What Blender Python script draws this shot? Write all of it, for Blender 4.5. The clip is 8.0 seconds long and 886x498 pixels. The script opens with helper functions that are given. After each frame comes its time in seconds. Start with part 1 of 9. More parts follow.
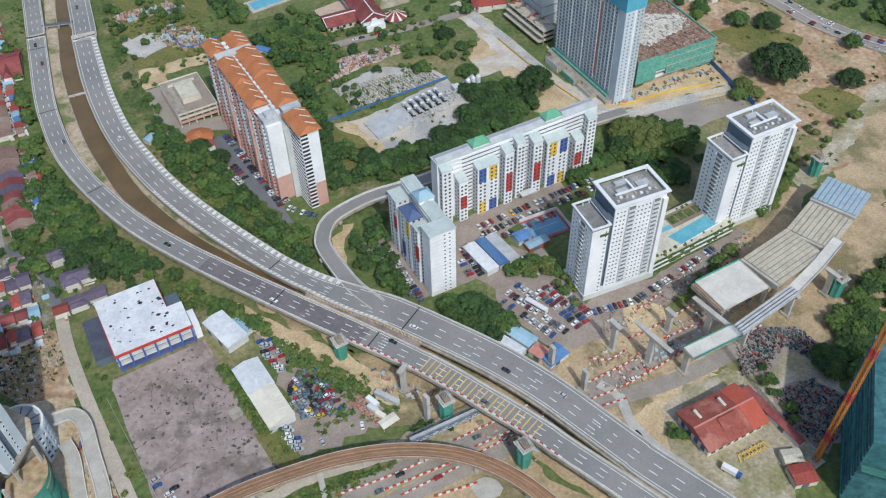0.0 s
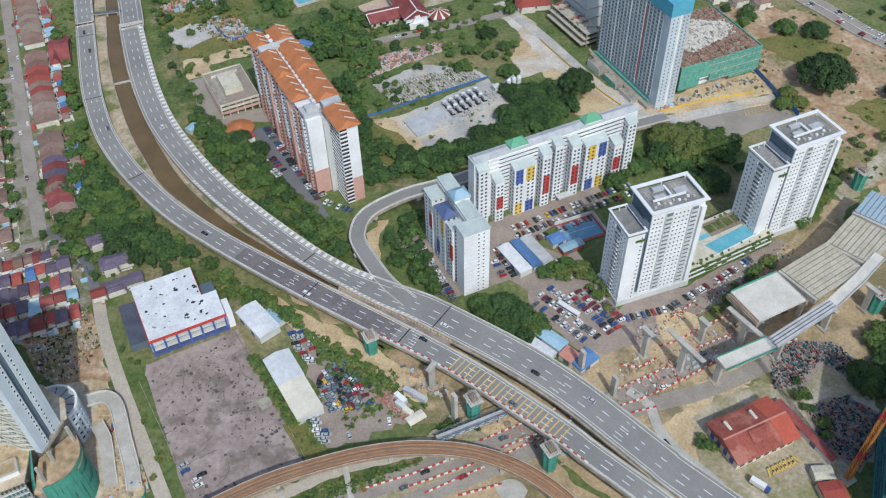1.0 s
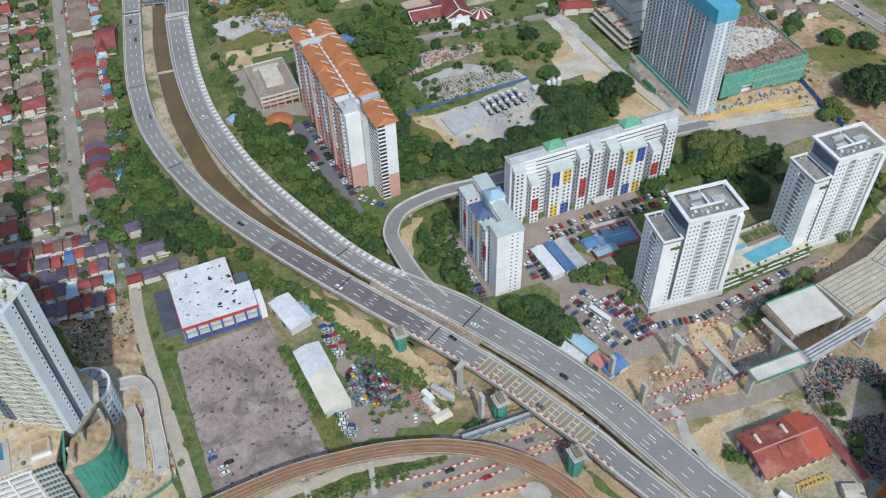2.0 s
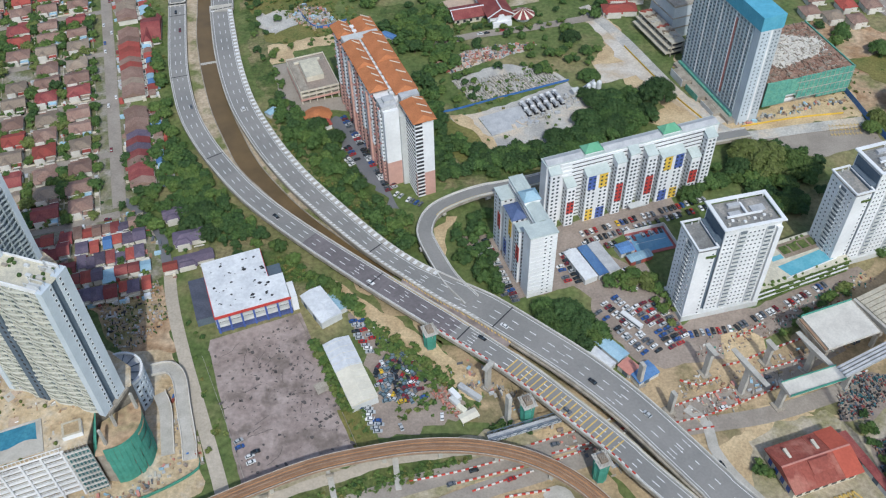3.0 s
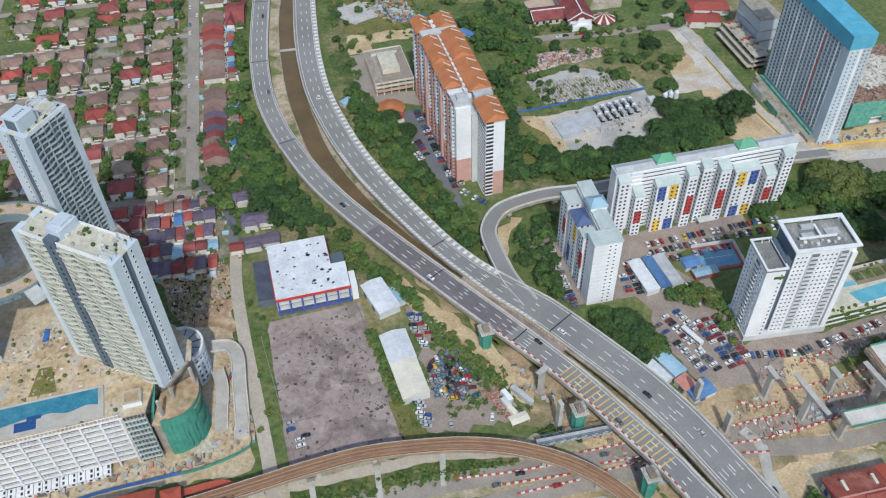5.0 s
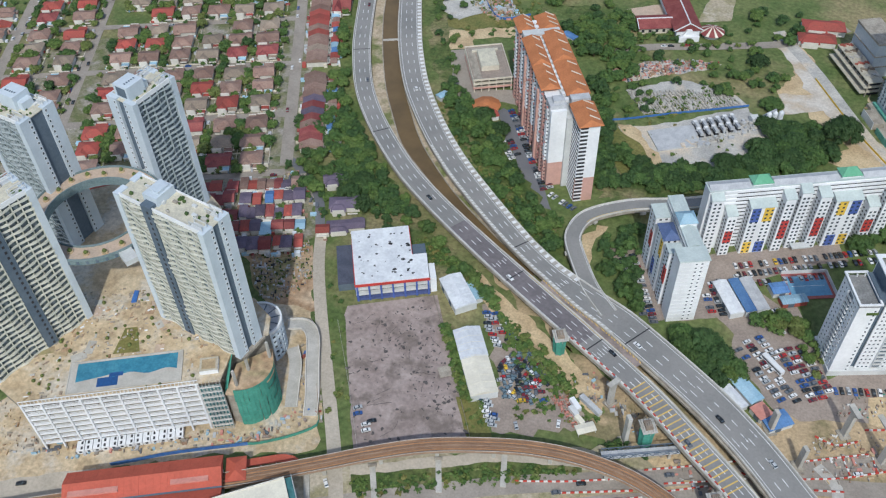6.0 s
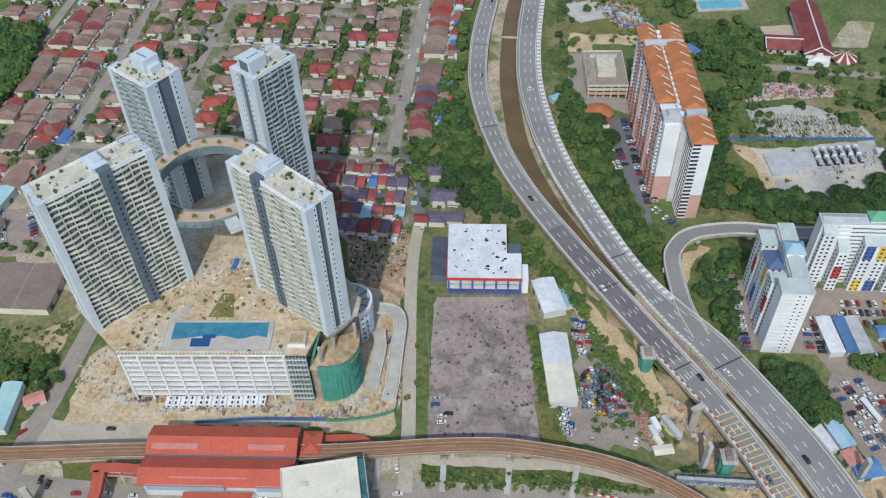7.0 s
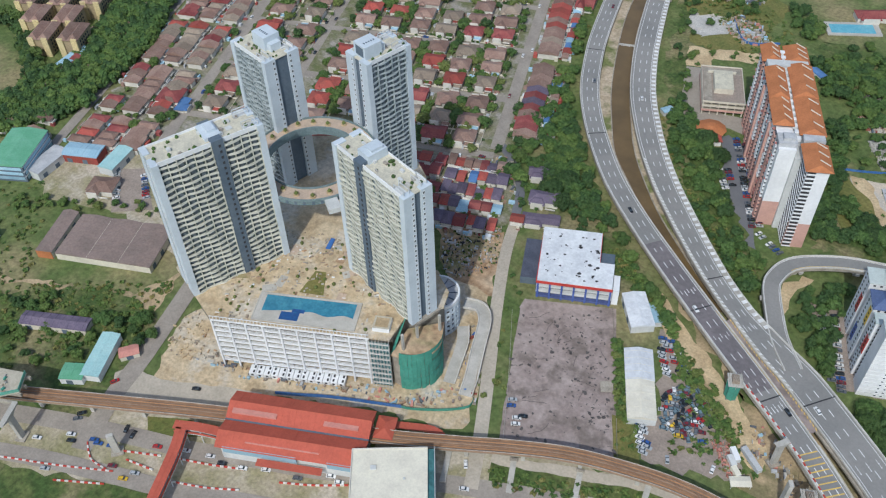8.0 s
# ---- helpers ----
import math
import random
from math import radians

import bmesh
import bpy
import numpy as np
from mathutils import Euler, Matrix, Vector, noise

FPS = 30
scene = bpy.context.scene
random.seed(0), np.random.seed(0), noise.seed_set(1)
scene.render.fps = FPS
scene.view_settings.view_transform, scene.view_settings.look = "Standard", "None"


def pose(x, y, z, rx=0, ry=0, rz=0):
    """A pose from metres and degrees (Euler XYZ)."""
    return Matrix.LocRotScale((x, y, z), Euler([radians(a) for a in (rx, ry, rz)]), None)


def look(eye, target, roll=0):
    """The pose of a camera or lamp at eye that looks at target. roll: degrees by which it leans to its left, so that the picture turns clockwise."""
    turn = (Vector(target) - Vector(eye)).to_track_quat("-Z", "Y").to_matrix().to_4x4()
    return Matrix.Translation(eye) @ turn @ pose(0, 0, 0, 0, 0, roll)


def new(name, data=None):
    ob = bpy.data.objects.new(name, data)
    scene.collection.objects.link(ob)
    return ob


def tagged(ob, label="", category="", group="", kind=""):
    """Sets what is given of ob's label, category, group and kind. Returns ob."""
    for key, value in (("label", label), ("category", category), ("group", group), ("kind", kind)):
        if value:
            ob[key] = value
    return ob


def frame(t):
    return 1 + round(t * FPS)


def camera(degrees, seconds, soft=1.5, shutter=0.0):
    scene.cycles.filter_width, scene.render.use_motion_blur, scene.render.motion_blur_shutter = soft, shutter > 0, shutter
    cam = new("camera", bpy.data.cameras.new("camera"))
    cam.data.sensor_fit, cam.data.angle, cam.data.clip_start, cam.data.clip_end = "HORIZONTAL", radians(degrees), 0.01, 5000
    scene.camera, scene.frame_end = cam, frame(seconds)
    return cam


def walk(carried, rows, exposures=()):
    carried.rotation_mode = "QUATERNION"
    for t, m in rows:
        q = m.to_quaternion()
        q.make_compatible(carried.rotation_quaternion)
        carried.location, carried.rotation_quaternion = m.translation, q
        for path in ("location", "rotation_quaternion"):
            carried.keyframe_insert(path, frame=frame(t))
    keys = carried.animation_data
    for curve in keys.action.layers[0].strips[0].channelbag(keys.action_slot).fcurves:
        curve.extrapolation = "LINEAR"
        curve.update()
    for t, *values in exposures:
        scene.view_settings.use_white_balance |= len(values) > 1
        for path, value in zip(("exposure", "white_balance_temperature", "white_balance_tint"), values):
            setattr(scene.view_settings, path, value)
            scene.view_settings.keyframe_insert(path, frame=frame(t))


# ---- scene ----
# The camera hovers 350 m above the junction and turns slowly to its left.
cam = camera(53.57, 8.0, soft=1.2)
EYE, TILT, ROLL = 350.0, -45.88, -1.68
TURNS = [(0.0, 0.0), (0.5, 1.62), (1.0, 3.18), (1.5, 4.73), (3.0, 9.36), (3.5, 10.88), (4.0, 12.40), (5.3, 16.29), (5.4, 16.70), (5.5, 17.29),
         (5.6, 18.49), (5.7, 19.68), (6.0, 22.89), (6.5, 27.82), (7.0, 31.81), (7.5, 35.98), (8.0, 40.49)]
walk(cam, [(t, pose(0, 0, EYE, 90 + TILT, 0, yaw) @ pose(0, 0, 0, 0, 0, ROLL)) for t, yaw in TURNS], exposures=[(0.0, -0.1, 6120, 6), (4.0, -0.1, 6120, 6), (8.0, -0.17, 6120, 6)])

# ---- sky and sun ----
SUN_UP, SUN_FROM = 49.0, Vector((0.36, -0.93, 0.0)).normalized()
world = bpy.data.worlds.new("sky")
scene.world = world
world.use_nodes = True
_n = world.node_tree.nodes
_sky = _n.new("ShaderNodeTexSky")
_sky.sky_type, _sky.sun_disc = "NISHITA", False
_sky.sun_elevation, _sky.sun_rotation = radians(SUN_UP), math.atan2(SUN_FROM.x, SUN_FROM.y)
_sky.air_density, _sky.dust_density, _sky.ozone_density = 1.0, 2.0, 1.0
_n["Background"].inputs["Strength"].default_value = 0.15
world.node_tree.links.new(_sky.outputs[0], _n["Background"].inputs["Color"])
sun = new("sun", bpy.data.lights.new("sun", "SUN"))
sun.data.energy, sun.data.angle, sun.data.color = 2.6, radians(1.2), (1.0, 0.97, 0.92)
sun.matrix_world = look(SUN_FROM * 300 * math.cos(radians(SUN_UP)) + Vector((0, 0, 300 * math.sin(radians(SUN_UP)))), (0, 0, 0))


# ---- materials ----
def mat(name, col, col2=None, big=0.08, fine=1.2, rough=0.8, metal=0.0, bump=0.0, grain=0.25, rand=0.0, spec=0.3, edge=(0.4, 0.62), col3=None, third=0.02):
    """Painted, earthy or woven surface: two colours mixed by a broad noise, a fine grain, and a change from object to object."""
    m = bpy.data.materials.new(name)
    m.use_nodes = True
    nt = m.node_tree
    bsdf = nt.nodes["Principled BSDF"]
    bsdf.inputs["Roughness"].default_value, bsdf.inputs["Metallic"].default_value = rough, metal
    bsdf.inputs["Specular IOR Level"].default_value = spec
    geo = nt.nodes.new("ShaderNodeNewGeometry")
    out = None

    def noise_ramp(scale, a, b, detail=5.0):
        nz = nt.nodes.new("ShaderNodeTexNoise")
        nz.inputs["Scale"].default_value, nz.inputs["Detail"].default_value, nz.inputs["Roughness"].default_value = scale, detail, 0.62
        nt.links.new(geo.outputs["Position"], nz.inputs["Vector"])
        rp = nt.nodes.new("ShaderNodeMapRange")
        rp.inputs["From Min"].default_value, rp.inputs["From Max"].default_value = a, b
        nt.links.new(nz.outputs["Fac"], rp.inputs["Value"])
        return nz, rp

    def mixed(a, b, fac, mode="MIX"):
        mx = nt.nodes.new("ShaderNodeMix")
        mx.data_type, mx.blend_type = "RGBA", mode
        for sock, v in ((mx.inputs[6], a), (mx.inputs[7], b)):
            if isinstance(v, tuple):
                sock.default_value = (*v, 1.0)
            else:
                nt.links.new(v, sock)
        if isinstance(fac, float):
            mx.inputs[0].default_value = fac
        else:
            nt.links.new(fac, mx.inputs[0])
        return mx.outputs[2]

    col2 = col2 or tuple(c * 0.82 for c in col)
    _, r1 = noise_ramp(big, *edge)
    out = mixed(col, col2, r1.outputs[0])
    if col3:
        _, r3 = noise_ramp(third, 0.5, 0.62)
        out = mixed(out, col3, r3.outputs[0])
    nz, r2 = noise_ramp(fine, 0.25, 0.75)
    r2.inputs["To Min"].default_value, r2.inputs["To Max"].default_value = 1.0 - grain, 1.0 + grain
    scale = r2.outputs[0]
    if rand:
        info = nt.nodes.new("ShaderNodeObjectInfo")
        rr = nt.nodes.new("ShaderNodeMapRange")
        rr.inputs["To Min"].default_value, rr.inputs["To Max"].default_value = 1.0 - rand, 1.0 + rand
        nt.links.new(info.outputs["Random"], rr.inputs["Value"])
        mu = nt.nodes.new("ShaderNodeMath")
        mu.operation = "MULTIPLY"
        nt.links.new(scale, mu.inputs[0]), nt.links.new(rr.outputs[0], mu.inputs[1])
        scale = mu.outputs[0]
    vm = nt.nodes.new("ShaderNodeVectorMath")
    vm.operation = "SCALE"
    nt.links.new(out, vm.inputs[0]), nt.links.new(scale, vm.inputs["Scale"])
    nt.links.new(vm.outputs[0], bsdf.inputs["Base Color"])
    if bump:
        bp = nt.nodes.new("ShaderNodeBump")
        bp.inputs["Strength"].default_value, bp.inputs["Distance"].default_value = bump, 0.3
        nt.links.new(nz.outputs["Fac"], bp.inputs["Height"])
        nt.links.new(bp.outputs[0], bsdf.inputs["Normal"])
    return m


M = {}


def add(name, *a, **k):
    M[name] = mat(name, *a, **k)


add("grass", (0.095, 0.138, 0.042), (0.155, 0.182, 0.066), big=0.05, fine=0.35, grain=0.45, bump=0.5, col3=(0.27, 0.23, 0.12), third=0.009)
add("lush", (0.058, 0.098, 0.026), (0.115, 0.14, 0.045), big=0.08, fine=0.45, grain=0.55, bump=0.6, col3=(0.24, 0.21, 0.11), third=0.025)
add("dry_grass", (0.20, 0.18, 0.06), (0.12, 0.14, 0.04), big=0.05, fine=0.6, grain=0.4, bump=0.4)
add("verge", (0.42, 0.36, 0.26), (0.27, 0.25, 0.13), big=0.05, fine=0.6, grain=0.35, bump=0.5, col3=(0.50, 0.44, 0.35), third=0.04)
add("net_pale", (0.16, 0.40, 0.30), (0.10, 0.31, 0.26), big=0.3, fine=0.8, grain=0.3)
add("roof_rust", (0.33, 0.095, 0.07), (0.26, 0.075, 0.058), big=0.15, fine=0.9, grain=0.2, col3=(0.42, 0.17, 0.13), third=0.08)
add("roof_cream", (0.74, 0.70, 0.58), (0.66, 0.62, 0.52), big=0.12, fine=1.0, grain=0.1)
add("parapet_grey", (0.43, 0.41, 0.37), (0.35, 0.33, 0.29), big=0.1, fine=1.0, grain=0.15)
add("parapet_pale", (0.62, 0.60, 0.56), (0.50, 0.48, 0.44), big=0.1, fine=1.0, grain=0.15)
add("bank_earth", (0.50, 0.41, 0.30), (0.40, 0.32, 0.22), big=0.12, fine=0.6, grain=0.35, bump=0.4, col3=(0.17, 0.19, 0.07), third=0.05)
add("lane", (0.50, 0.44, 0.36), (0.42, 0.37, 0.30), big=0.05, fine=0.8, grain=0.2)
add("site_earth", (0.56, 0.45, 0.30), (0.45, 0.34, 0.21), big=0.09, fine=0.5, grain=0.35, bump=0.4, col3=(0.55, 0.49, 0.40), third=0.05)
add("dirt", (0.49, 0.37, 0.23), (0.37, 0.28, 0.17), big=0.06, fine=0.7, grain=0.3, bump=0.5, col3=(0.22, 0.19, 0.10), third=0.03)
add("garden", (0.14, 0.155, 0.065), (0.26, 0.235, 0.165), big=0.09, fine=0.7, grain=0.4, bump=0.3, col3=(0.34, 0.31, 0.27), third=0.06)
add("ring_paving", (0.55, 0.42, 0.32), (0.46, 0.36, 0.28), big=0.2, fine=1.2, grain=0.15)
add("ring_rim", (0.15, 0.21, 0.22), (0.20, 0.26, 0.27), big=0.2, fine=1.2)
add("red_dirt", (0.35, 0.22, 0.125), (0.54, 0.41, 0.28), big=0.06, fine=0.3, grain=0.45, bump=0.5, col3=(0.22, 0.205, 0.09), third=0.03)
add("sand", (0.60, 0.47, 0.29), (0.47, 0.35, 0.21), big=0.08, fine=0.8, grain=0.3, bump=0.4)
add("gravel", (0.52, 0.50, 0.46), (0.38, 0.37, 0.35), big=0.07, fine=0.9, grain=0.3, bump=0.4, col3=(0.58, 0.50, 0.40), third=0.03)
add("asphalt", (0.15, 0.155, 0.17), (0.19, 0.19, 0.20), big=0.05, fine=1.5, grain=0.15)
add("old_asphalt", (0.37, 0.305, 0.28), (0.30, 0.24, 0.22), big=0.05, fine=0.35, grain=0.28, col3=(0.215, 0.175, 0.155), third=0.07)
add("yard", (0.345, 0.285, 0.24), (0.275, 0.225, 0.19), big=0.07, fine=0.8, grain=0.25)
add("pale_ground", (0.62, 0.58, 0.52), (0.52, 0.46, 0.39), big=0.06, fine=0.6, grain=0.2, col3=(0.50, 0.40, 0.28), third=0.03)
add("street", (0.35, 0.31, 0.265), (0.285, 0.25, 0.215), big=0.06, fine=1.0, grain=0.18)
add("dark_asphalt", (0.16, 0.145, 0.15), (0.20, 0.18, 0.185), big=0.06, fine=0.5, grain=0.2)
add("flyover", (0.23, 0.226, 0.216), (0.28, 0.27, 0.255), big=0.03, fine=0.9, grain=0.10)
add("concrete", (0.50, 0.48, 0.44), (0.40, 0.38, 0.34), big=0.12, fine=1.5, grain=0.15)
add("roof_slab", (0.25, 0.25, 0.245), (0.18, 0.18, 0.175), big=0.2, fine=1.0, grain=0.3, col3=(0.36, 0.34, 0.31), third=0.1)
add("recess_grey", (0.20, 0.235, 0.26), (0.15, 0.18, 0.20), big=0.3, fine=1.4, grain=0.2)
add("roof_navy", (0.085, 0.125, 0.25), (0.11, 0.15, 0.28), big=0.15, fine=1.3, grain=0.2)
# plaster darkened to carry the shade inside the podium floors
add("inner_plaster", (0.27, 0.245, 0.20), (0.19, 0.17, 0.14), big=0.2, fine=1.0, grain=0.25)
add("stained_concrete", (0.40, 0.36, 0.30), (0.27, 0.24, 0.20), big=0.2, fine=1.5, grain=0.25)
add("white_concrete", (0.66, 0.63, 0.57), (0.56, 0.53, 0.48), big=0.1, fine=1.0, grain=0.12)
add("paint_white", (0.78, 0.78, 0.78), (0.60, 0.60, 0.60), big=0.5, fine=3.0, grain=0.1)
add("paint_yellow", (0.72, 0.50, 0.13), (0.60, 0.42, 0.14), big=0.5, fine=3.0)
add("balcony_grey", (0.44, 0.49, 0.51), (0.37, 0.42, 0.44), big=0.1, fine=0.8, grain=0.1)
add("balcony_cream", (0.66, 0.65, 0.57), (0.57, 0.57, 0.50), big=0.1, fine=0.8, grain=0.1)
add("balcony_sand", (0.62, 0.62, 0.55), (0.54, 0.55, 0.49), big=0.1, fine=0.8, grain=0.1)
add("end_white", (0.58, 0.64, 0.69), (0.51, 0.57, 0.62), big=0.06, fine=0.8, grain=0.06)
add("girder_tan", (0.50, 0.46, 0.37), (0.42, 0.38, 0.30), big=0.15, fine=0.8, grain=0.2)
add("sheet_blue", (0.30, 0.40, 0.48), (0.36, 0.45, 0.52), big=0.15, fine=0.8, grain=0.15)
add("court_red", (0.36, 0.12, 0.11), (0.30, 0.10, 0.095), big=0.12, fine=0.8, grain=0.15)
add("court_blue", (0.13, 0.29, 0.44), (0.17, 0.33, 0.46), big=0.12, fine=0.8, grain=0.15)
add("track_gold", (0.46, 0.25, 0.13), (0.37, 0.20, 0.105), big=0.12, fine=1.5, grain=0.25)
add("stain", (0.09, 0.08, 0.08), (0.13, 0.115, 0.11), big=0.5, fine=1.5)
add("rail_brown", (0.36, 0.24, 0.16), (0.28, 0.18, 0.12), big=0.2, fine=2.0, grain=0.25)
add("steel", (0.30, 0.26, 0.22), rough=0.5, metal=0.6)
add("water_brown", (0.17, 0.115, 0.055), (0.13, 0.09, 0.045), big=0.05, fine=0.4, rough=0.35, grain=0.12)
add("pool_water", (0.045, 0.19, 0.29), (0.07, 0.26, 0.36), big=0.2, fine=0.8, rough=0.12, grain=0.1, spec=0.5)
add("pool_tile_blue", (0.03, 0.10, 0.28), rough=0.3)
add("wall_white", (0.80, 0.81, 0.82), (0.70, 0.71, 0.72), big=0.06, fine=0.8, grain=0.06)
add("wall_grey", (0.62, 0.63, 0.62), (0.52, 0.53, 0.52), big=0.08, fine=1.0, grain=0.1)
add("wall_cream", (0.68, 0.63, 0.52), (0.58, 0.53, 0.44), big=0.1, fine=1.0, grain=0.1, rand=0.1)
add("house_white", (0.72, 0.69, 0.63), (0.60, 0.57, 0.51), big=0.1, fine=1.0, grain=0.1, rand=0.08)
add("wall_tan", (0.40, 0.31, 0.19), (0.33, 0.26, 0.16), big=0.1, fine=1.0)
add("wall_yellow", (0.66, 0.54, 0.28), (0.58, 0.48, 0.27), big=0.1, fine=1.0)
add("wall_pink", (0.60, 0.36, 0.30), (0.53, 0.32, 0.27), big=0.08, fine=0.8, grain=0.08)
add("wall_slate", (0.10, 0.135, 0.175), (0.13, 0.165, 0.205), big=0.1, fine=0.8, grain=0.1)
add("wall_blue", (0.10, 0.13, 0.30), rough=0.6)
add("glass", (0.035, 0.05, 0.065), (0.06, 0.08, 0.095), big=0.4, fine=2.0, rough=0.12, spec=0.6)
add("green_glass", (0.085, 0.12, 0.125), (0.12, 0.16, 0.16), big=0.4, fine=2.0, rough=0.15, spec=0.6)
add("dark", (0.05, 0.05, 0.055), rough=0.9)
add("roof_flat", (0.62, 0.58, 0.46), (0.50, 0.47, 0.38), big=0.25, fine=1.5, grain=0.2)
add("roof_grey", (0.50, 0.51, 0.52), (0.40, 0.41, 0.43), big=0.2, fine=1.5, grain=0.15)
add("roof_mint", (0.52, 0.58, 0.56), (0.44, 0.50, 0.49), big=0.15, fine=1.2, grain=0.15)
add("roof_orange", (0.49, 0.19, 0.08), (0.41, 0.155, 0.065), big=0.12, fine=1.4, grain=0.2)
add("roof_brown", (0.235, 0.145, 0.115), (0.295, 0.20, 0.16), big=0.12, fine=1.3, grain=0.3, rand=0.25)
add("roof_tan", (0.31, 0.25, 0.19), (0.25, 0.195, 0.15), big=0.12, fine=1.3, grain=0.3, rand=0.2)
add("roof_red", (0.37, 0.082, 0.065), (0.29, 0.078, 0.06), big=0.12, fine=1.3, grain=0.25, rand=0.25)
add("roof_maroon", (0.22, 0.055, 0.055), (0.29, 0.09, 0.08), big=0.12, fine=1.3, grain=0.25, rand=0.2)
add("roof_purple", (0.11, 0.09, 0.13), (0.15, 0.12, 0.16), big=0.12, fine=1.3, grain=0.3, rand=0.3)
add("roof_blue", (0.09, 0.19, 0.40), (0.12, 0.24, 0.45), big=0.12, fine=1.3, grain=0.2, rand=0.2)
add("roof_aqua", (0.34, 0.55, 0.56), (0.40, 0.60, 0.60), big=0.12, fine=1.3, grain=0.15)
add("roof_sky", (0.30, 0.47, 0.58), (0.36, 0.52, 0.62), big=0.12, fine=1.3, grain=0.15, rand=0.2)
add("roof_green", (0.13, 0.36, 0.22), (0.17, 0.41, 0.27), big=0.12, fine=1.3, grain=0.15)
add("roof_station", (0.50, 0.115, 0.075), (0.43, 0.10, 0.065), big=0.1, fine=0.9, grain=0.12)
add("roof_faded", (0.58, 0.27, 0.22), (0.52, 0.23, 0.19), big=0.2, fine=0.9, grain=0.12)
add("roof_white", (0.72, 0.74, 0.76), (0.58, 0.60, 0.63), big=0.09, fine=0.6, grain=0.14)
add("roof_sheet", (0.75, 0.71, 0.60), (0.66, 0.62, 0.52), big=0.1, fine=0.9, grain=0.08)
add("roof_slate", (0.075, 0.085, 0.12), (0.10, 0.11, 0.15), big=0.15, fine=1.0, grain=0.2)
add("roof_factory", (0.27, 0.205, 0.18), (0.22, 0.17, 0.15), big=0.08, fine=0.8, grain=0.2)
add("trim_red", (0.52, 0.06, 0.05), rough=0.6)
add("trim_blue", (0.08, 0.13, 0.38), rough=0.6)
add("trim_yellow", (0.78, 0.52, 0.08), rough=0.6)
add("net_green", (0.085, 0.31, 0.235), (0.06, 0.25, 0.19), big=0.2, fine=0.8, grain=0.3)
add("net_teal", (0.065, 0.18, 0.19), (0.04, 0.125, 0.14), big=0.12, fine=0.35, grain=0.45)
add("tower_blue", (0.47, 0.54, 0.57), (0.40, 0.47, 0.51), big=0.06, fine=0.8, grain=0.12)
add("glass_mid", (0.10, 0.135, 0.155), (0.16, 0.19, 0.21), big=0.5, fine=2.0, rough=0.2, spec=0.5)
add("pool_light", (0.13, 0.40, 0.50), (0.18, 0.46, 0.55), big=0.2, fine=0.8, rough=0.15, grain=0.1, spec=0.5)
add("awning_pink", (0.52, 0.24, 0.21), (0.45, 0.20, 0.18), big=0.3, fine=1.2)
add("deck_rust", (0.24, 0.135, 0.10), (0.36, 0.25, 0.19), big=0.15, fine=0.8, grain=0.35)
add("tower_pale", (0.50, 0.54, 0.57), (0.44, 0.48, 0.51), big=0.06, fine=0.8, grain=0.1)
add("crown_blue", (0.10, 0.36, 0.50), (0.13, 0.42, 0.56), big=0.15, fine=0.8, grain=0.12)
add("tarp_blue", (0.05, 0.14, 0.40), (0.08, 0.2, 0.46), big=0.4, fine=1.5, rough=0.5)
add("barrier_red", (0.55, 0.07, 0.05), rough=0.6)
add("barrier_white", (0.76, 0.74, 0.70), rough=0.6)
add("crane_orange", (0.50, 0.20, 0.05), rough=0.6)
add("bark", (0.13, 0.09, 0.06), bump=0.4)
for _i, (_a, _b) in enumerate([((0.050, 0.098, 0.026), (0.078, 0.132, 0.036)), ((0.072, 0.122, 0.028), (0.108, 0.158, 0.042)), ((0.034, 0.072, 0.022), (0.052, 0.094, 0.030)), ((0.11, 0.142, 0.036), (0.145, 0.172, 0.054))]):
    add("leaf%d" % _i, _a, _b, big=0.25, fine=0.9, grain=0.45, rand=0.22, rough=0.7)
for _k, _c in dict(white=(0.78, 0.78, 0.78), silver=(0.45, 0.47, 0.49), black=(0.025, 0.027, 0.03), grey=(0.14, 0.15, 0.17), red=(0.42, 0.03, 0.03), blue=(0.04, 0.10, 0.30), maroon=(0.18, 0.03, 0.04), yellow=(0.70, 0.45, 0.04), steel=(0.16, 0.23, 0.27)).items():
    add("car_" + _k, _c, tuple(v * 0.92 for v in _c), rough=0.25, spec=0.6, grain=0.04, rand=0.1)
add("rubber", (0.025, 0.025, 0.025), rough=0.9)


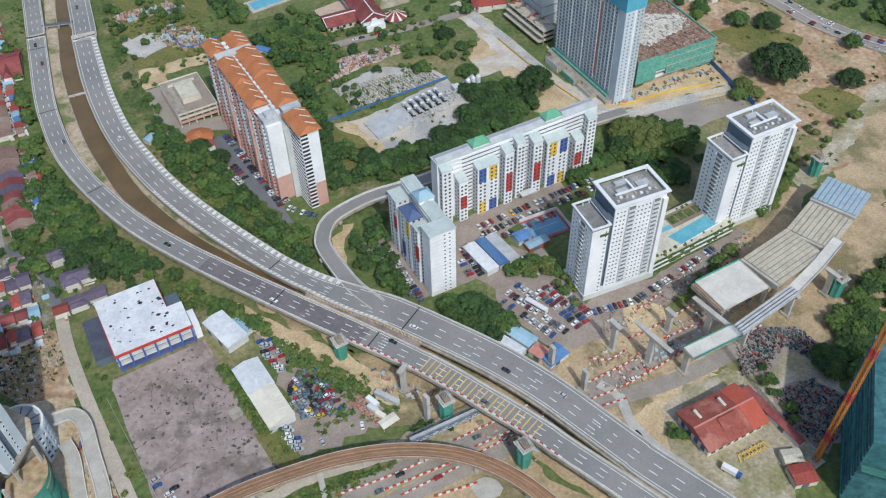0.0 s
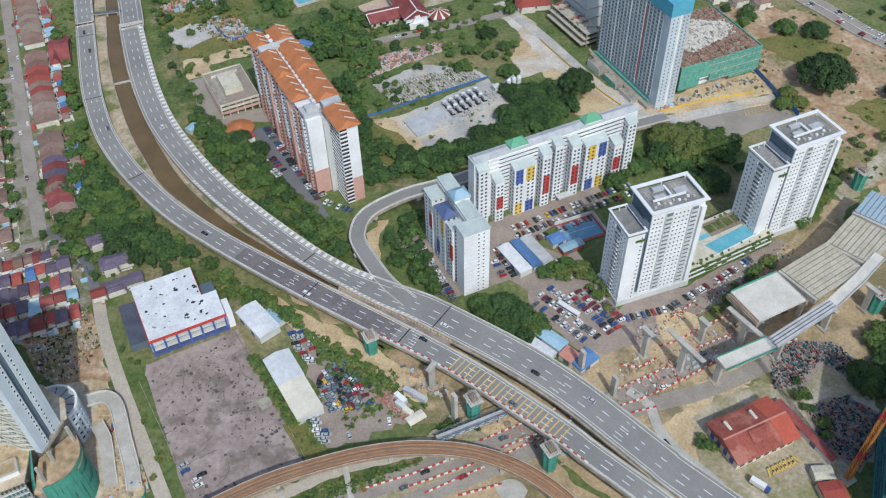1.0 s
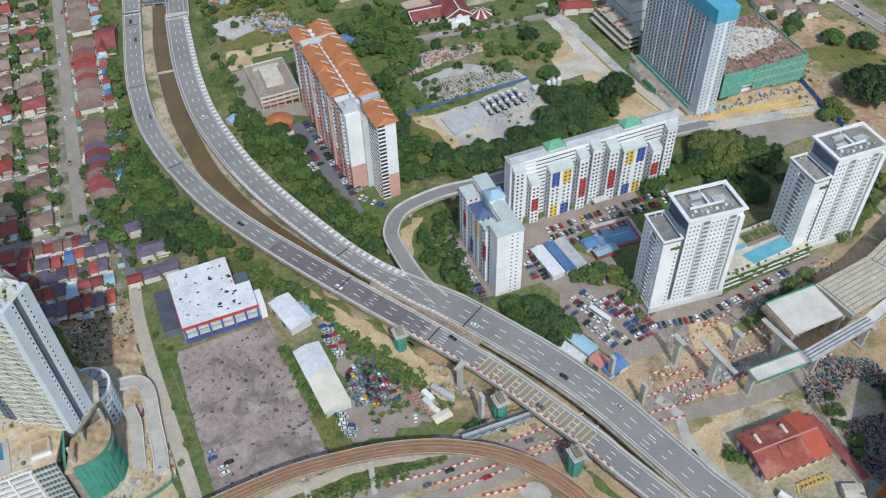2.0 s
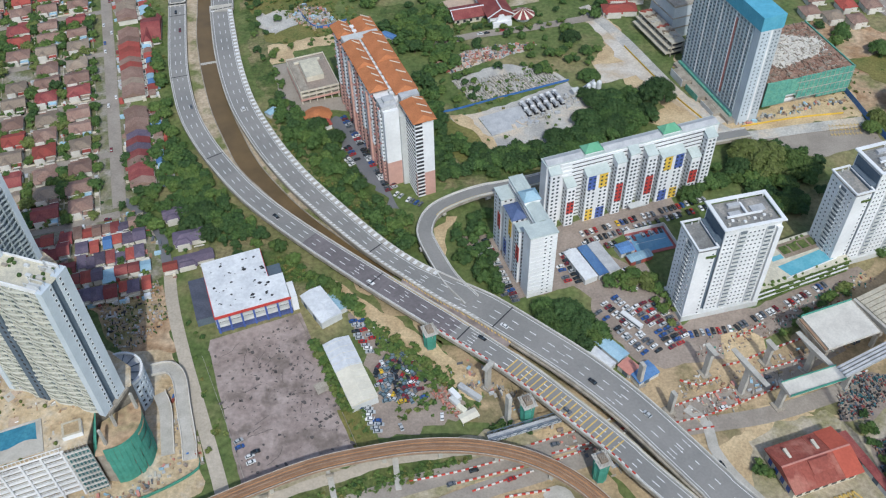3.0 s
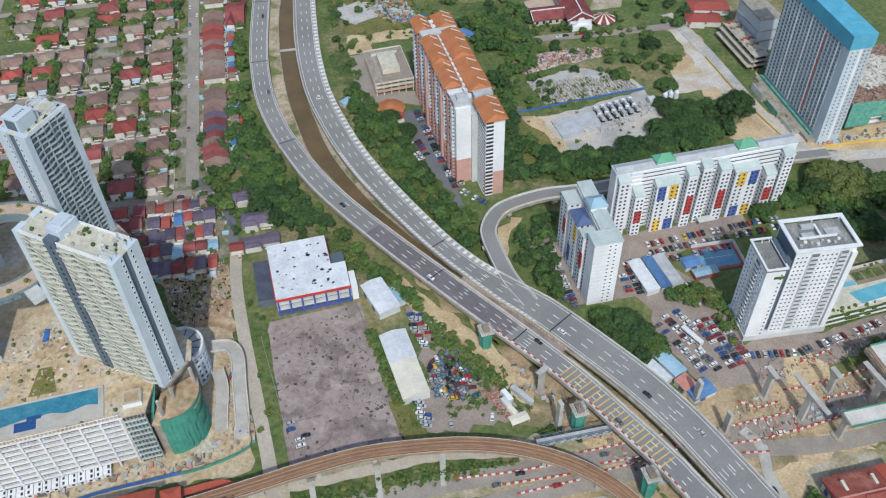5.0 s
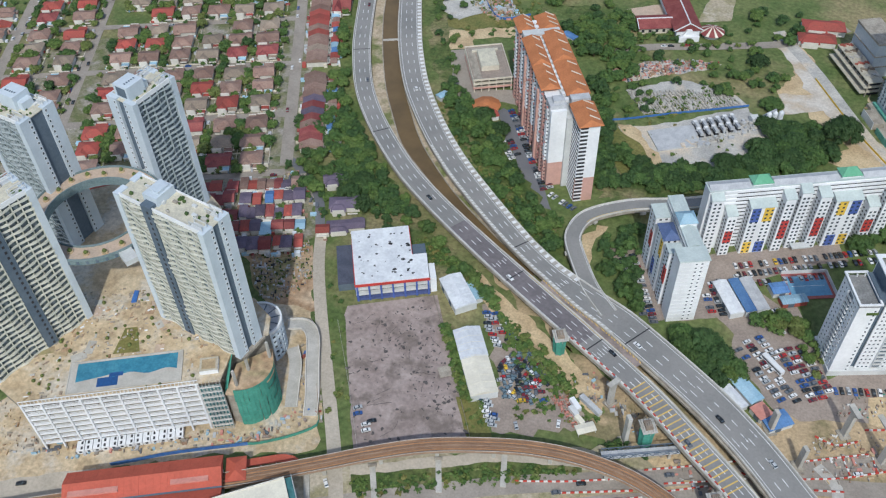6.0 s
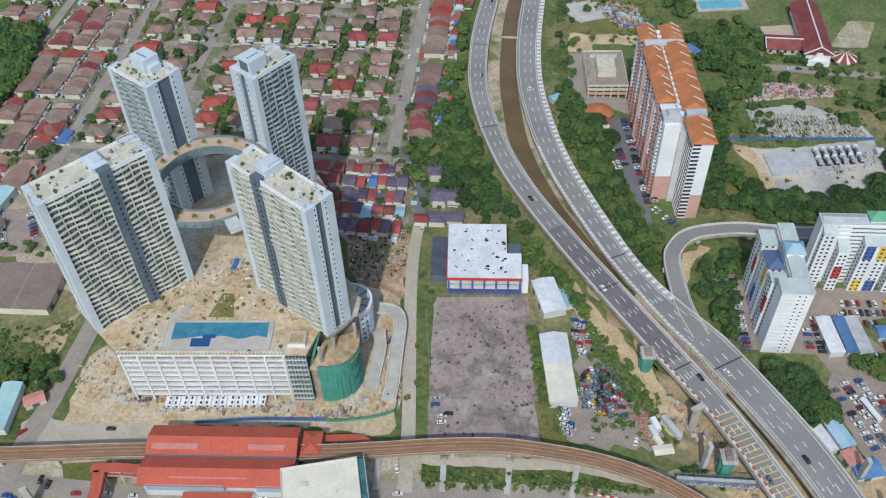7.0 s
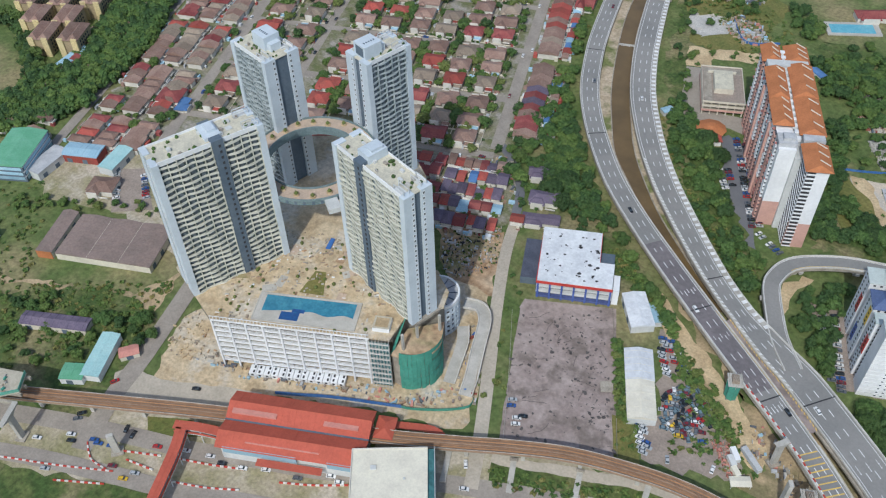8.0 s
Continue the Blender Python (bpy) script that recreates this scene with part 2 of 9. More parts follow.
# ---- mesh building ----
class Geo:
    """Gathers corners and faces of one mesh, each face with the number of its material."""

    def __init__(self):
        self.v, self.f, self.m = [], [], []

    def quad(self, pts, m=0):
        n = len(self.v)
        self.v += [tuple(p) for p in pts]
        self.f.append(tuple(range(n, n + len(pts))))
        self.m.append(m)
        return self

    def prism(self, pts, z0, z1, m=0, top=None, shrink=None):
        """Upright solid on a footprint given counter-clockwise."""
        n, k = len(self.v), len(pts)
        up = shrink or pts
        self.v += [(x, y, z0) for x, y in pts] + [(x, y, z1) for x, y in up]
        for i in range(k):
            j = (i + 1) % k
            self.f.append((n + i, n + j, n + k + j, n + k + i))
            self.m.append(m)
        self.f.append(tuple(n + k + i for i in range(k)))
        self.m.append(m if top is None else top)
        self.f.append(tuple(n + k - 1 - i for i in range(k)))
        self.m.append(m)
        return self

    def box(self, x0, y0, z0, x1, y1, z1, m=0, top=None):
        return self.prism([(x0, y0), (x1, y0), (x1, y1), (x0, y1)], z0, z1, m, top)

    def obox(self, cx, cy, z0, z1, sx, sy, deg=0.0, m=0, top=None):
        return self.prism(rect(cx, cy, sx, sy, deg), z0, z1, m, top)

    def hip(self, x0, y0, x1, y1, z, h, m=0, t=0.25, inset=None):
        """Hipped roof with a ridge along its longer side and a thin eave."""
        sx, sy = x1 - x0, y1 - y0
        d = inset if inset is not None else min(sx, sy) / 2
        cx, cy = (x0 + x1) / 2, (y0 + y1) / 2
        a, b = ((x0 + d, cy), (x1 - d, cy)) if sx >= sy else ((cx, y0 + d), (cx, y1 - d))
        self.box(x0, y0, z - t, x1, y1, z, m)
        n = len(self.v)
        self.v += [(x0, y0, z), (x1, y0, z), (x1, y1, z), (x0, y1, z), (*a, z + h), (*b, z + h)]
        fs = [(0, 1, 5, 4), (1, 2, 5), (2, 3, 4, 5), (3, 0, 4)] if sx >= sy else [(0, 1, 4), (1, 2, 5, 4), (2, 3, 5), (3, 0, 4, 5)]
        for f in fs:
            self.f.append(tuple(n + i for i in f))
            self.m.append(m)
        return self

    def gable(self, x0, y0, x1, y1, z, h, m=0, wall=None, t=0.25):
        """Pitched roof, ridge along x."""
        cy = (y0 + y1) / 2
        for za, zb, mm in ((z, z + h, m),):
            n = len(self.v)
            self.v += [(x0, y0, za), (x1, y0, za), (x1, cy, zb), (x0, cy, zb), (x1, y1, za), (x0, y1, za),
                       (x0, y0, za - t), (x1, y0, za - t), (x1, y1, za - t), (x0, y1, za - t)]
            for f in ((0, 1, 2, 3), (3, 2, 4, 5), (6, 7, 1, 0), (8, 9, 5, 4), (7, 8, 4, 2, 1), (9, 6, 0, 3, 5), (9, 8, 7, 6)):
                self.f.append(tuple(n + i for i in f))
                self.m.append(mm if len(f) == 4 or wall is None else wall)
        return self

    def cyl(self, cx, cy, z0, z1, r, n=12, m=0, top=None, r2=None):
        r2 = r if r2 is None else r2
        a = [(cx + r * math.cos(2 * math.pi * i / n), cy + r * math.sin(2 * math.pi * i / n)) for i in range(n)]
        b = [(cx + r2 * math.cos(2 * math.pi * i / n), cy + r2 * math.sin(2 * math.pi * i / n)) for i in range(n)]
        return self.prism(a, z0, z1, m, top, b)

    def beam(self, p, q, w, h, m=0):
        """Square bar between two points of space."""
        p, q = Vector(p), Vector(q)
        d = (q - p).normalized()
        s = d.cross(Vector((0, 0, 1)))
        s = s.normalized() * w / 2 if s.length > 0.01 else Vector((w / 2, 0, 0))
        u = s.cross(d).normalized() * h / 2
        n = len(self.v)
        self.v += [tuple(c + a * s + b * u) for c in (p, q) for a, b in ((-1, -1), (1, -1), (1, 1), (-1, 1))]
        for f in ((0, 1, 5, 4), (1, 2, 6, 5), (2, 3, 7, 6), (3, 0, 4, 7), (3, 2, 1, 0), (4, 5, 6, 7)):
            self.f.append(tuple(n + i for i in f))
            self.m.append(m)
        return self

    def join(self, other, m, mats=None):
        """Adds another mesh's faces, moved by the matrix m, its materials renumbered by mats."""
        n = len(self.v)
        a = np.array(other.v) @ np.array(m.to_3x3()).T + np.array(m.translation)
        self.v += a.tolist()
        self.f += [tuple(k + n for k in f) for f in other.f]
        self.m += [mats[k] for k in other.m] if mats else other.m
        return self

    def mesh(self, name, mats):
        me = bpy.data.meshes.new(name)
        me.from_pydata(self.v, [], self.f)
        for k in mats if isinstance(mats, (list, tuple)) else [mats]:
            me.materials.append(M[k])
        me.polygons.foreach_set("material_index", self.m)
        me.update()
        return me


def rect(cx, cy, sx, sy, deg=0.0):
    c, s = math.cos(radians(deg)), math.sin(radians(deg))
    return [(cx + x * c - y * s, cy + x * s + y * c) for x, y in ((-sx / 2, -sy / 2), (sx / 2, -sy / 2), (sx / 2, sy / 2), (-sx / 2, sy / 2))]


def annulus(r0, r1, z0, z1, n=72):
    """A closed ring of square section."""
    g = Geo()
    for i in range(n):
        a = 2 * math.pi * i / n
        c, s = math.cos(a), math.sin(a)
        g.v += [(r0 * c, r0 * s, z0), (r1 * c, r1 * s, z0), (r1 * c, r1 * s, z1), (r0 * c, r0 * s, z1)]
    for i in range(n):
        a, b = 4 * i, 4 * ((i + 1) % n)
        for k in range(4):
            j = (k + 1) % 4
            g.f.append((a + k, b + k, b + j, a + j)[::-1]), g.m.append(0)
    return g


def swept(path, profile):
    """A solid drawn along a path of (x, offset): every profile corner is (share of the offset, inset, height)."""
    g = Geo()
    k = len(profile)
    for x, d in path:
        g.v += [(x, -d * a + b, z) for a, b, z in profile]
    for i in range(len(path) - 1):
        for q in range(k):
            r = (q + 1) % k
            g.f.append((i * k + q, (i + 1) * k + q, (i + 1) * k + r, i * k + r)), g.m.append(0)
    g.f.append(tuple(range(k))[::-1]), g.m.append(0)
    g.f.append(tuple((len(path) - 1) * k + q for q in range(k))), g.m.append(0)
    return g


def thing(name, label, category, x=0.0, y=0.0, z=0.0, deg=0.0, group="", kind="", geo=None, mats=None):
    """A top-level thing: a mesh where geo is given, else an Empty at its base."""
    ob = new(name, geo.mesh(name, mats) if geo else None)
    ob.matrix_world = pose(x, y, z, 0, 0, deg)
    return tagged(ob, label, category, group, kind)


def part(name, geo, mats, parent, label="", at=None, kind=""):
    """One mesh under a thing or under a part; geo may be a mesh that alike parts share."""
    ob = new(name, geo.mesh(name, mats) if isinstance(geo, Geo) else geo)
    ob.parent = parent
    if at is not None:
        ob.matrix_basis = at
    return tagged(ob, label, kind=kind)


def smooth(pts, step=4.0):
    """A smooth line through the control points (Catmull-Rom), as points about step apart."""
    pts = [Vector(p) for p in pts]
    pts = [2 * pts[0] - pts[1]] + pts + [2 * pts[-1] - pts[-2]]
    out = []
    for a, b, c, d in zip(pts, pts[1:], pts[2:], pts[3:]):
        n = max(2, int((c - b).length / step))
        for i in range(n):
            t = i / n
            out.append(0.5 * (2 * b + (c - a) * t + (2 * a - 5 * b + 4 * c - d) * t * t + (3 * b - a - 3 * c + d) * t ** 3))
    return out + [pts[-2]]


def sides(line):
    """For every point of a line its level unit vector to the right."""
    out = []
    for i in range(len(line)):
        d = line[min(i + 1, len(line) - 1)] - line[max(i - 1, 0)]
        out.append(Vector((d.y, -d.x, 0)).normalized())
    return out


def ribbon(geo, line, a, b, dz=0.0, m=0, thick=0.0):
    """A band along a line from offset a to offset b (right is plus), with a depth where thick is given. a and b may be lists."""
    rs = sides(line)
    n, k = len(geo.v), len(line)
    fa = a if isinstance(a, list) else [a] * k
    fb = b if isinstance(b, list) else [b] * k
    for p, r, x, y in zip(line, rs, fa, fb):
        geo.v += [tuple(p + r * x + Vector((0, 0, dz))), tuple(p + r * y + Vector((0, 0, dz)))]
    w = 2
    if thick:
        for p, r, x, y in zip(line, rs, fa, fb):
            geo.v += [tuple(p + r * x + Vector((0, 0, dz - thick))), tuple(p + r * y + Vector((0, 0, dz - thick)))]
    for i in range(k - 1):
        q = n + 2 * i
        geo.f.append((q, q + 1, q + 3, q + 2)), geo.m.append(m)
        if thick:
            t = q + 2 * k
            for f in ((q + 1, t + 1, t + 3, q + 3), (t, q, q + 2, t + 2), (t + 1, t, t + 2, t + 3)):
                geo.f.append(f), geo.m.append(m)
    if thick:
        for q, s in ((n, 1), (n + 2 * k - 2, -1)):
            f = (q, q + 2 * k, q + 2 * k + 1, q + 1)
            geo.f.append(f if s > 0 else f[::-1]), geo.m.append(m)
    return geo


def along(line, every, start=0.0):
    """Places and headings at even steps along a line."""
    out, need = [], start
    for a, b in zip(line, line[1:]):
        d = (b - a).length
        while need <= d:
            out.append((a.lerp(b, need / d), math.degrees(math.atan2(b.y - a.y, b.x - a.x))))
            need += every
        need -= d
    return out


LAYER = [0]


def layer():
    """Each sheet of ground lies a finger above the one before."""
    LAYER[0] += 1
    return 0.02 + 0.005 * LAYER[0]


def patch(name, label, pts, material, rag=1.5, category="ground"):
    """A flat sheet of ground with an uneven rim."""
    z = layer()
    ring = []
    for a, b in zip(pts, pts[1:] + pts[:1]):
        a, b = Vector((*a, 0)), Vector((*b, 0))
        n = max(1, int((b - a).length / 4)) if rag else 1
        for i in range(n):
            p = a.lerp(b, i / n)
            if rag:
                p += Vector((noise.noise(p * 0.13), noise.noise(p * 0.13 + Vector((50, 0, 0))), 0)) * rag * 2
            ring.append((p.x, p.y, z))
    area = sum(a[0] * b[1] - b[0] * a[1] for a, b in zip(ring, ring[1:] + ring[:1]))
    g = Geo()
    g.quad(ring if area > 0 else ring[::-1])
    return thing(name, label, category, kind="structure", geo=g, mats=material)

# ---- ground ----
g = Geo()
g.quad([(-4000, -4000, 0), (4000, -4000, 0), (4000, 4000, 0), (-4000, 4000, 0)])
thing("ground", "rough grassland with bare earthy patches", "ground", kind="structure", geo=g, mats="grass")
patch("bare_ground", "reddish bare earth with tufts of scrub", [(175, 596), (259, 587), (312, 516), (287, 450), (246, 401), (213, 382), (219, 424), (205, 466), (194, 498), (194, 548)], "red_dirt", rag=4)
patch("bare_ground", "pale trampled earth beside the tower site", [(76, 547), (84, 532), (114, 477), (144, 494), (195, 515), (195, 485), (134, 463), (104, 462)], "sand", rag=2)
patch("construction_yard", "grey asphalt car park with painted bays", [(117, 449), (161, 468), (195, 485), (203, 460), (163, 441), (126, 437)], "street", rag=1)
patch("bare_ground", "pale cleared building ground", [(21, 596), (37, 579), (72, 505), (99, 465), (86, 459), (60, 461), (70, 482), (41, 510), (22, 521), (31, 549)], "sand", rag=3)
patch("yard", "grey stony yard of a batching plant", [(-68, 454), (-45, 463), (6, 501), (23, 487), (22, 469), (8, 445), (-21, 421), (-46, 431)], "gravel", rag=2)
patch("yard", "yard of stacked grey concrete kerbs", [(-72, 494), (-41, 517), (-8, 517), (7, 503), (-56, 471)], "gravel", rag=1)
patch("bare_ground", "bare earth and scrap by a road", [(-86, 513), (-57, 536), (-19, 546), (-22, 538), (-50, 520), (-74, 502)], "gravel", rag=2)
patch("car_park", "asphalt car park beside an apartment block", [(-148, 430), (-142, 447), (-129, 440), (-85, 364), (-101, 362), (-137, 403)], "asphalt", rag=1)
patch("bare_ground", "pale gravel in the crook of a ramp", [(-62, 349), (-56, 362), (-51, 360), (-56, 342), (-53, 329), (-59, 329)], "sand", rag=2)
patch("car_park", "brown asphalt car park in front of a white slab", [(-30, 350), (-27, 364), (6, 360), (71, 394), (76, 381), (48, 363), (31, 347), (48, 334), (77, 273), (59, 267), (31, 305), (17, 316), (-14, 301)], "yard", rag=1)
patch("car_park", "worn asphalt car park beside the ramp", [(-46, 346), (-30, 350), (-14, 303), (-26, 314)], "yard", rag=1)
patch("bare_ground", "sandy earth of a road works", [(38, 247), (76, 266), (136, 293), (165, 316), (196, 350), (238, 396), (281, 433), (246, 339), (213, 306), (189, 269), (157, 274), (112, 248), (75, 209), (63, 215), (55, 230)], "dirt", rag=3)
patch("bare_ground", "sandy earth under a viaduct", [(-107, 307), (-66, 290), (-48, 271), (-3, 249), (27, 213), (53, 190), (69, 181), (-43, 185), (-59, 191), (-19, 212), (7, 223), (-14, 220), (-27, 227), (-25, 243), (-42, 264), (-72, 286)], "dirt", rag=3)
patch("yard", "scrap yard of grey earth", [(-98, 283), (-89, 287), (-64, 264), (-41, 243), (-25, 230), (-50, 216), (-68, 210), (-80, 226), (-73, 238)], "yard", rag=2)
patch("yard", "storage yard of pale ground and scrap", [(140, 275), (179, 273), (187, 252), (189, 235), (166, 206), (146, 181), (114, 188), (136, 207), (159, 224)], "verge", rag=2)
patch("bare_ground", "sandy ground round a red-roofed building", [(82, 220), (100, 242), (129, 251), (151, 253), (132, 240), (104, 224), (112, 202), (123, 185), (94, 188)], "sand", rag=3)
patch("car_park", "wide cracked grey-brown asphalt lot", [(-162.2, 249.3), (-163.5, 256.5), (-122.3, 280.1), (-75.7, 203.7), (-121.6, 176.0)], "old_asphalt", rag=0)
patch("grass_strip", "mown verge beside the asphalt lot", [(-128, 172), (-168.5, 242), (-166, 252), (-161.5, 249.5), (-121, 175)], "grass", rag=0.3)
patch("grass_strip", "dry verge beside the asphalt lot", [(-90, 224), (-81.4, 226), (-66, 208), (-76, 202)], "dry_grass", rag=0.5)
patch("bare_ground", "rubble ground cleared beside a lane", [(-236, 270), (-202, 290), (-189, 267), (-179, 249), (-191, 239), (-213, 248)], "red_dirt", rag=2)
patch("building_site", "sandy building site ground", [(-295, 138), (-290, 156), (-283, 221), (-213, 243), (-182, 247), (-170, 236), (-147, 196), (-138, 172), (-185, 154), (-236, 121), (-274, 100), (-290, 123)], "site_earth", rag=2)
patch("bare_ground", "pale verge of a main road", [(-315, 42), (-293, 68), (-229, 115), (-170, 138), (-124, 171), (-100, 155), (-273, 16)], "verge", rag=2)
patch("bare_ground", "pale verge of a main road", [(-171, 151), (-120, 176), (-51, 210), (19, 234), (56, 231), (-156, 128)], "verge", rag=2)
patch("yard", "factory yard of pale concrete", [(-463, 155), (-438, 209), (-404, 201), (-323, 161), (-384, 165), (-434, 144)], "verge", rag=2)
patch("bare_ground", "dusty yard behind a factory", [(-398, 92), (-329, 131), (-320, 158), (-309, 127), (-336, 125), (-394, 90)], "dirt", rag=2)
patch("grass_field", "mown green field", [(-140, 581), (-116, 592), (-113, 564), (-128, 554)], "lush", rag=3)
patch("bare_ground", "green rough ground between blocks", [(-79, 444), (-49, 425), (-7, 407), (-27, 393), (-61, 384), (-73, 410)], "lush", rag=4)
patch("bare_ground", "green rough bank beside the highway", [(-262, 620), (-238, 619), (-184, 504), (-141, 430), (-85, 357), (-57, 325), (-89, 339), (-153, 398), (-211, 486)], "lush", rag=3)
patch("grass_field", "dry open ground by a highway", [(-251, 620), (-175, 616), (-169, 531), (-208, 526), (-239, 571)], "dry_grass", rag=3)
patch("bare_ground", "scrub on a green verge", [(-386, 85), (-342, 126), (-301, 128), (-284, 87), (-333, 53)], "lush", rag=3)
patch("bare_ground", "green scrub below the highway", [(-216, 348), (-194, 364), (-148, 327), (-95, 295), (-111, 283), (-146, 301), (-193, 309)], "lush", rag=3)
patch("terrace_ground", "gardens, drives and yards between houses", [(-465, 181), (-547, 343), (-311, 523), (-281, 442), (-246, 373), (-203, 295), (-238, 268), (-279, 236), (-400, 246)], "garden", rag=3)
patch("car_park", "worn asphalt strip of parked cars below a tower", [(71, 294), (81, 303), (110, 313), (168, 350), (175, 339), (125, 300), (82, 270), (71, 273)], "yard", rag=1)
patch("car_park", "asphalt market car park full of cars", [(29, 322), (55, 338), (68, 312), (76, 288), (78, 270), (61, 260), (43, 278), (27, 298)], "yard", rag=1)
patch("bare_ground", "sandy earth of a road works", [(30, 254), (59, 267), (77, 273), (120, 286), (160, 333), (206, 383), (219, 382), (185, 332), (127, 257), (71, 233)], "dirt", rag=2)
patch("bare_ground", "pale dusty apron of the building sites", [(12, 586), (22, 592), (44, 560), (62, 530), (77, 501), (109, 470), (103, 461), (72, 488), (53, 514), (29, 501), (23, 523), (42, 528), (29, 556)], "pale_ground", rag=1.5)
patch("bare_ground", "sandy strip of road works beside open ground", [(251, 413), (271, 442), (298, 480), (333, 498), (291, 394), (251, 396)], "dirt", rag=2)

patch("grass_strip", "olive grass island beside the junction", [(-261, 86), (-231.7, 104), (-226.4, 99.5), (-251.2, 79.8)], "dry_grass", rag=1)
patch("grass_strip", "worn grass island between the carriageways", [(-230.6, 81), (-202.5, 95), (-197.8, 89.5), (-224.4, 75)], "verge", rag=1)
patch("grass_strip", "rough green verge of the main road", [(-294, 27), (-228.3, 63), (-216, 66), (-200, 30), (-277, 10)], "lush", rag=2)
patch("grass_strip", "dark scrub below the rail line", [(-310, 72), (-286, 80), (-278, 66), (-296, 56), (-312, 58)], "lush", rag=2)
patch("bare_ground", "pale trampled circle beside the road works", [(16.8 + 6.5 * math.cos(i * 0.6283), 192 + 6 * math.sin(i * 0.6283)) for i in range(10)], "concrete", rag=1)

patch("bare_ground", "sandy track along the foot of the flyover", [(-109, 304), (-77, 284), (-51, 269), (-25, 251), (-24, 236), (-34, 240), (-57, 259), (-83, 274), (-110, 294)], "sand", rag=1.5)


patch("yard", "worn grey drive beside a low parking frame", [(-199.8, 497.4), (-186.8, 503.5), (-166.3, 460.8), (-140, 468), (-136, 452), (-152, 452), (-174.6, 441.6)], "street", rag=0.6)
patch("bare_ground", "sandy strip behind a low parking frame", [(-210, 521), (-164.2, 542.2), (-159.8, 530.3), (-188, 518), (-186, 504.3), (-200.4, 498.7)], "sand", rag=1.5)
patch("bare_ground", "grey waste plot with scrap", [(-230, 559.8), (-192.9, 576.8), (-192.8, 558.9), (-208.4, 536.2), (-223.5, 544.8)], "gravel", rag=3)
patch("bare_ground", "bare earth between the two flyover decks", [(-16, 273), (12, 264), (54, 240), (94, 201), (130, 168), (92, 158), (60, 188), (30, 214), (0, 240), (-22, 258)], "dirt", rag=1)
patch("yard", "dusty yard round the red-roofed office", [(100, 235), (137, 253), (162, 232), (146, 206), (158, 194), (143, 182), (112, 184), (100, 205)], "verge", rag=1.5)
patch("car_park", "worn asphalt yard with parked cars beside a factory", [(-424, 185), (-408, 198), (-374, 178), (-392, 161)], "yard", rag=0.6)
patch("bare_ground", "brown trampled strip along the unfinished deck", [(150, 268), (176, 276), (222, 318), (262, 372), (300, 440), (322, 428), (280, 350), (236, 296), (196, 262)], "dirt", rag=3)
patch("bare_ground", "pale track through red earth", [(206, 390), (232, 410), (262, 452), (300, 486), (306, 478), (270, 440), (240, 400), (214, 380)], "verge", rag=2)
patch("bare_ground", "dry grass tufts over red earth", [(196, 548), (222, 560), (262, 540), (250, 512), (216, 520)], "dry_grass", rag=2.2)
patch("bare_ground", "dry grass tufts over red earth", [(236, 470), (262, 482), (280, 462), (256, 440)], "dry_grass", rag=2.2)

# darker sheets paint the netted tower's shadow over the pale yard
patch("yard", "dark ground of the storage yard, shade put into its colour", [(142, 247), (144, 265), (155, 278), (179, 277), (188, 262), (182, 254), (168, 262), (157, 250)], "yard", rag=1.5)
patch("yard", "dark ground of the storage yard, shade put into its colour", [(154, 240), (176, 246), (189, 234), (187, 220), (170, 205), (154, 219)], "yard", rag=1.5)
patch("bare_ground", "yellow sand mounds beside the road works", [(98, 230), (100, 244), (108, 251), (121, 259), (131, 261), (135, 254), (121, 247), (108, 237)], "sand", rag=1.5)
patch("bare_ground", "sandy island fenced by barriers", [(65.4, 242.8), (68.5, 246.7), (82.6, 252.3), (85.9, 246.4), (69, 239)], "sand", rag=0.4)
patch("bare_ground", "dark open trench between barriers", [(84.1, 253.6), (94.5, 259.9), (96.1, 252.5), (87.2, 246.4)], "old_asphalt", rag=0.2)
patch("bare_ground", "sandy plot below the point towers", [(91.9, 292), (104.3, 297.9), (113.5, 292.4), (113.7, 284.9), (101.2, 277.5), (92.8, 277.3)], "sand", rag=1)
patch("bare_ground", "sandy strip between barriers", [(-21, 190.5), (1.6, 203), (5, 204.8), (-21.2, 194.5)], "sand", rag=0.4)
patch("bare_ground", "sandy strip between barriers", [(11.7, 211.3), (29.1, 222.5), (30.4, 220), (14.2, 209.5)], "sand", rag=0.4)
patch("bare_ground", "sandy strip between barriers", [(-46, 192), (-35, 197), (-10, 209), (-9, 206), (-33, 194)], "sand", rag=0.4)
patch("bare_ground", "sandy bank beside the truss bridge", [(2, 222), (15, 231), (24, 233), (22, 228), (6, 219)], "sand", rag=0.6)
patch("bare_ground", "brown dry ground beside the batching plant", [(-69, 452), (-50, 447), (-39, 424), (-49, 406), (-64, 420)], "dry_grass", rag=3)
patch("bare_ground", "sandy edge of the batching plant yard", [(-69, 455), (-58, 458), (-44, 440), (-32, 428), (-37, 424), (-50, 438)], "sand", rag=2)
patch("street", "worn grey apron of a side street", [(-284.6, 80.9), (-293.8, 92.4), (-289.6, 100), (-272.5, 104), (-250, 117), (-228, 130), (-222, 124), (-233.6, 113)], "lane", rag=0.6)
patch("yard", "pink paved temple court", [(-95.7, 593), (-71, 610), (-64.5, 596), (-89.5, 581)], "ring_paving", rag=0.4)
patch("yard", "pale paved temple forecourt", [(-43, 592), (-20, 604), (-22, 640), (-40, 632)], "verge", rag=1)
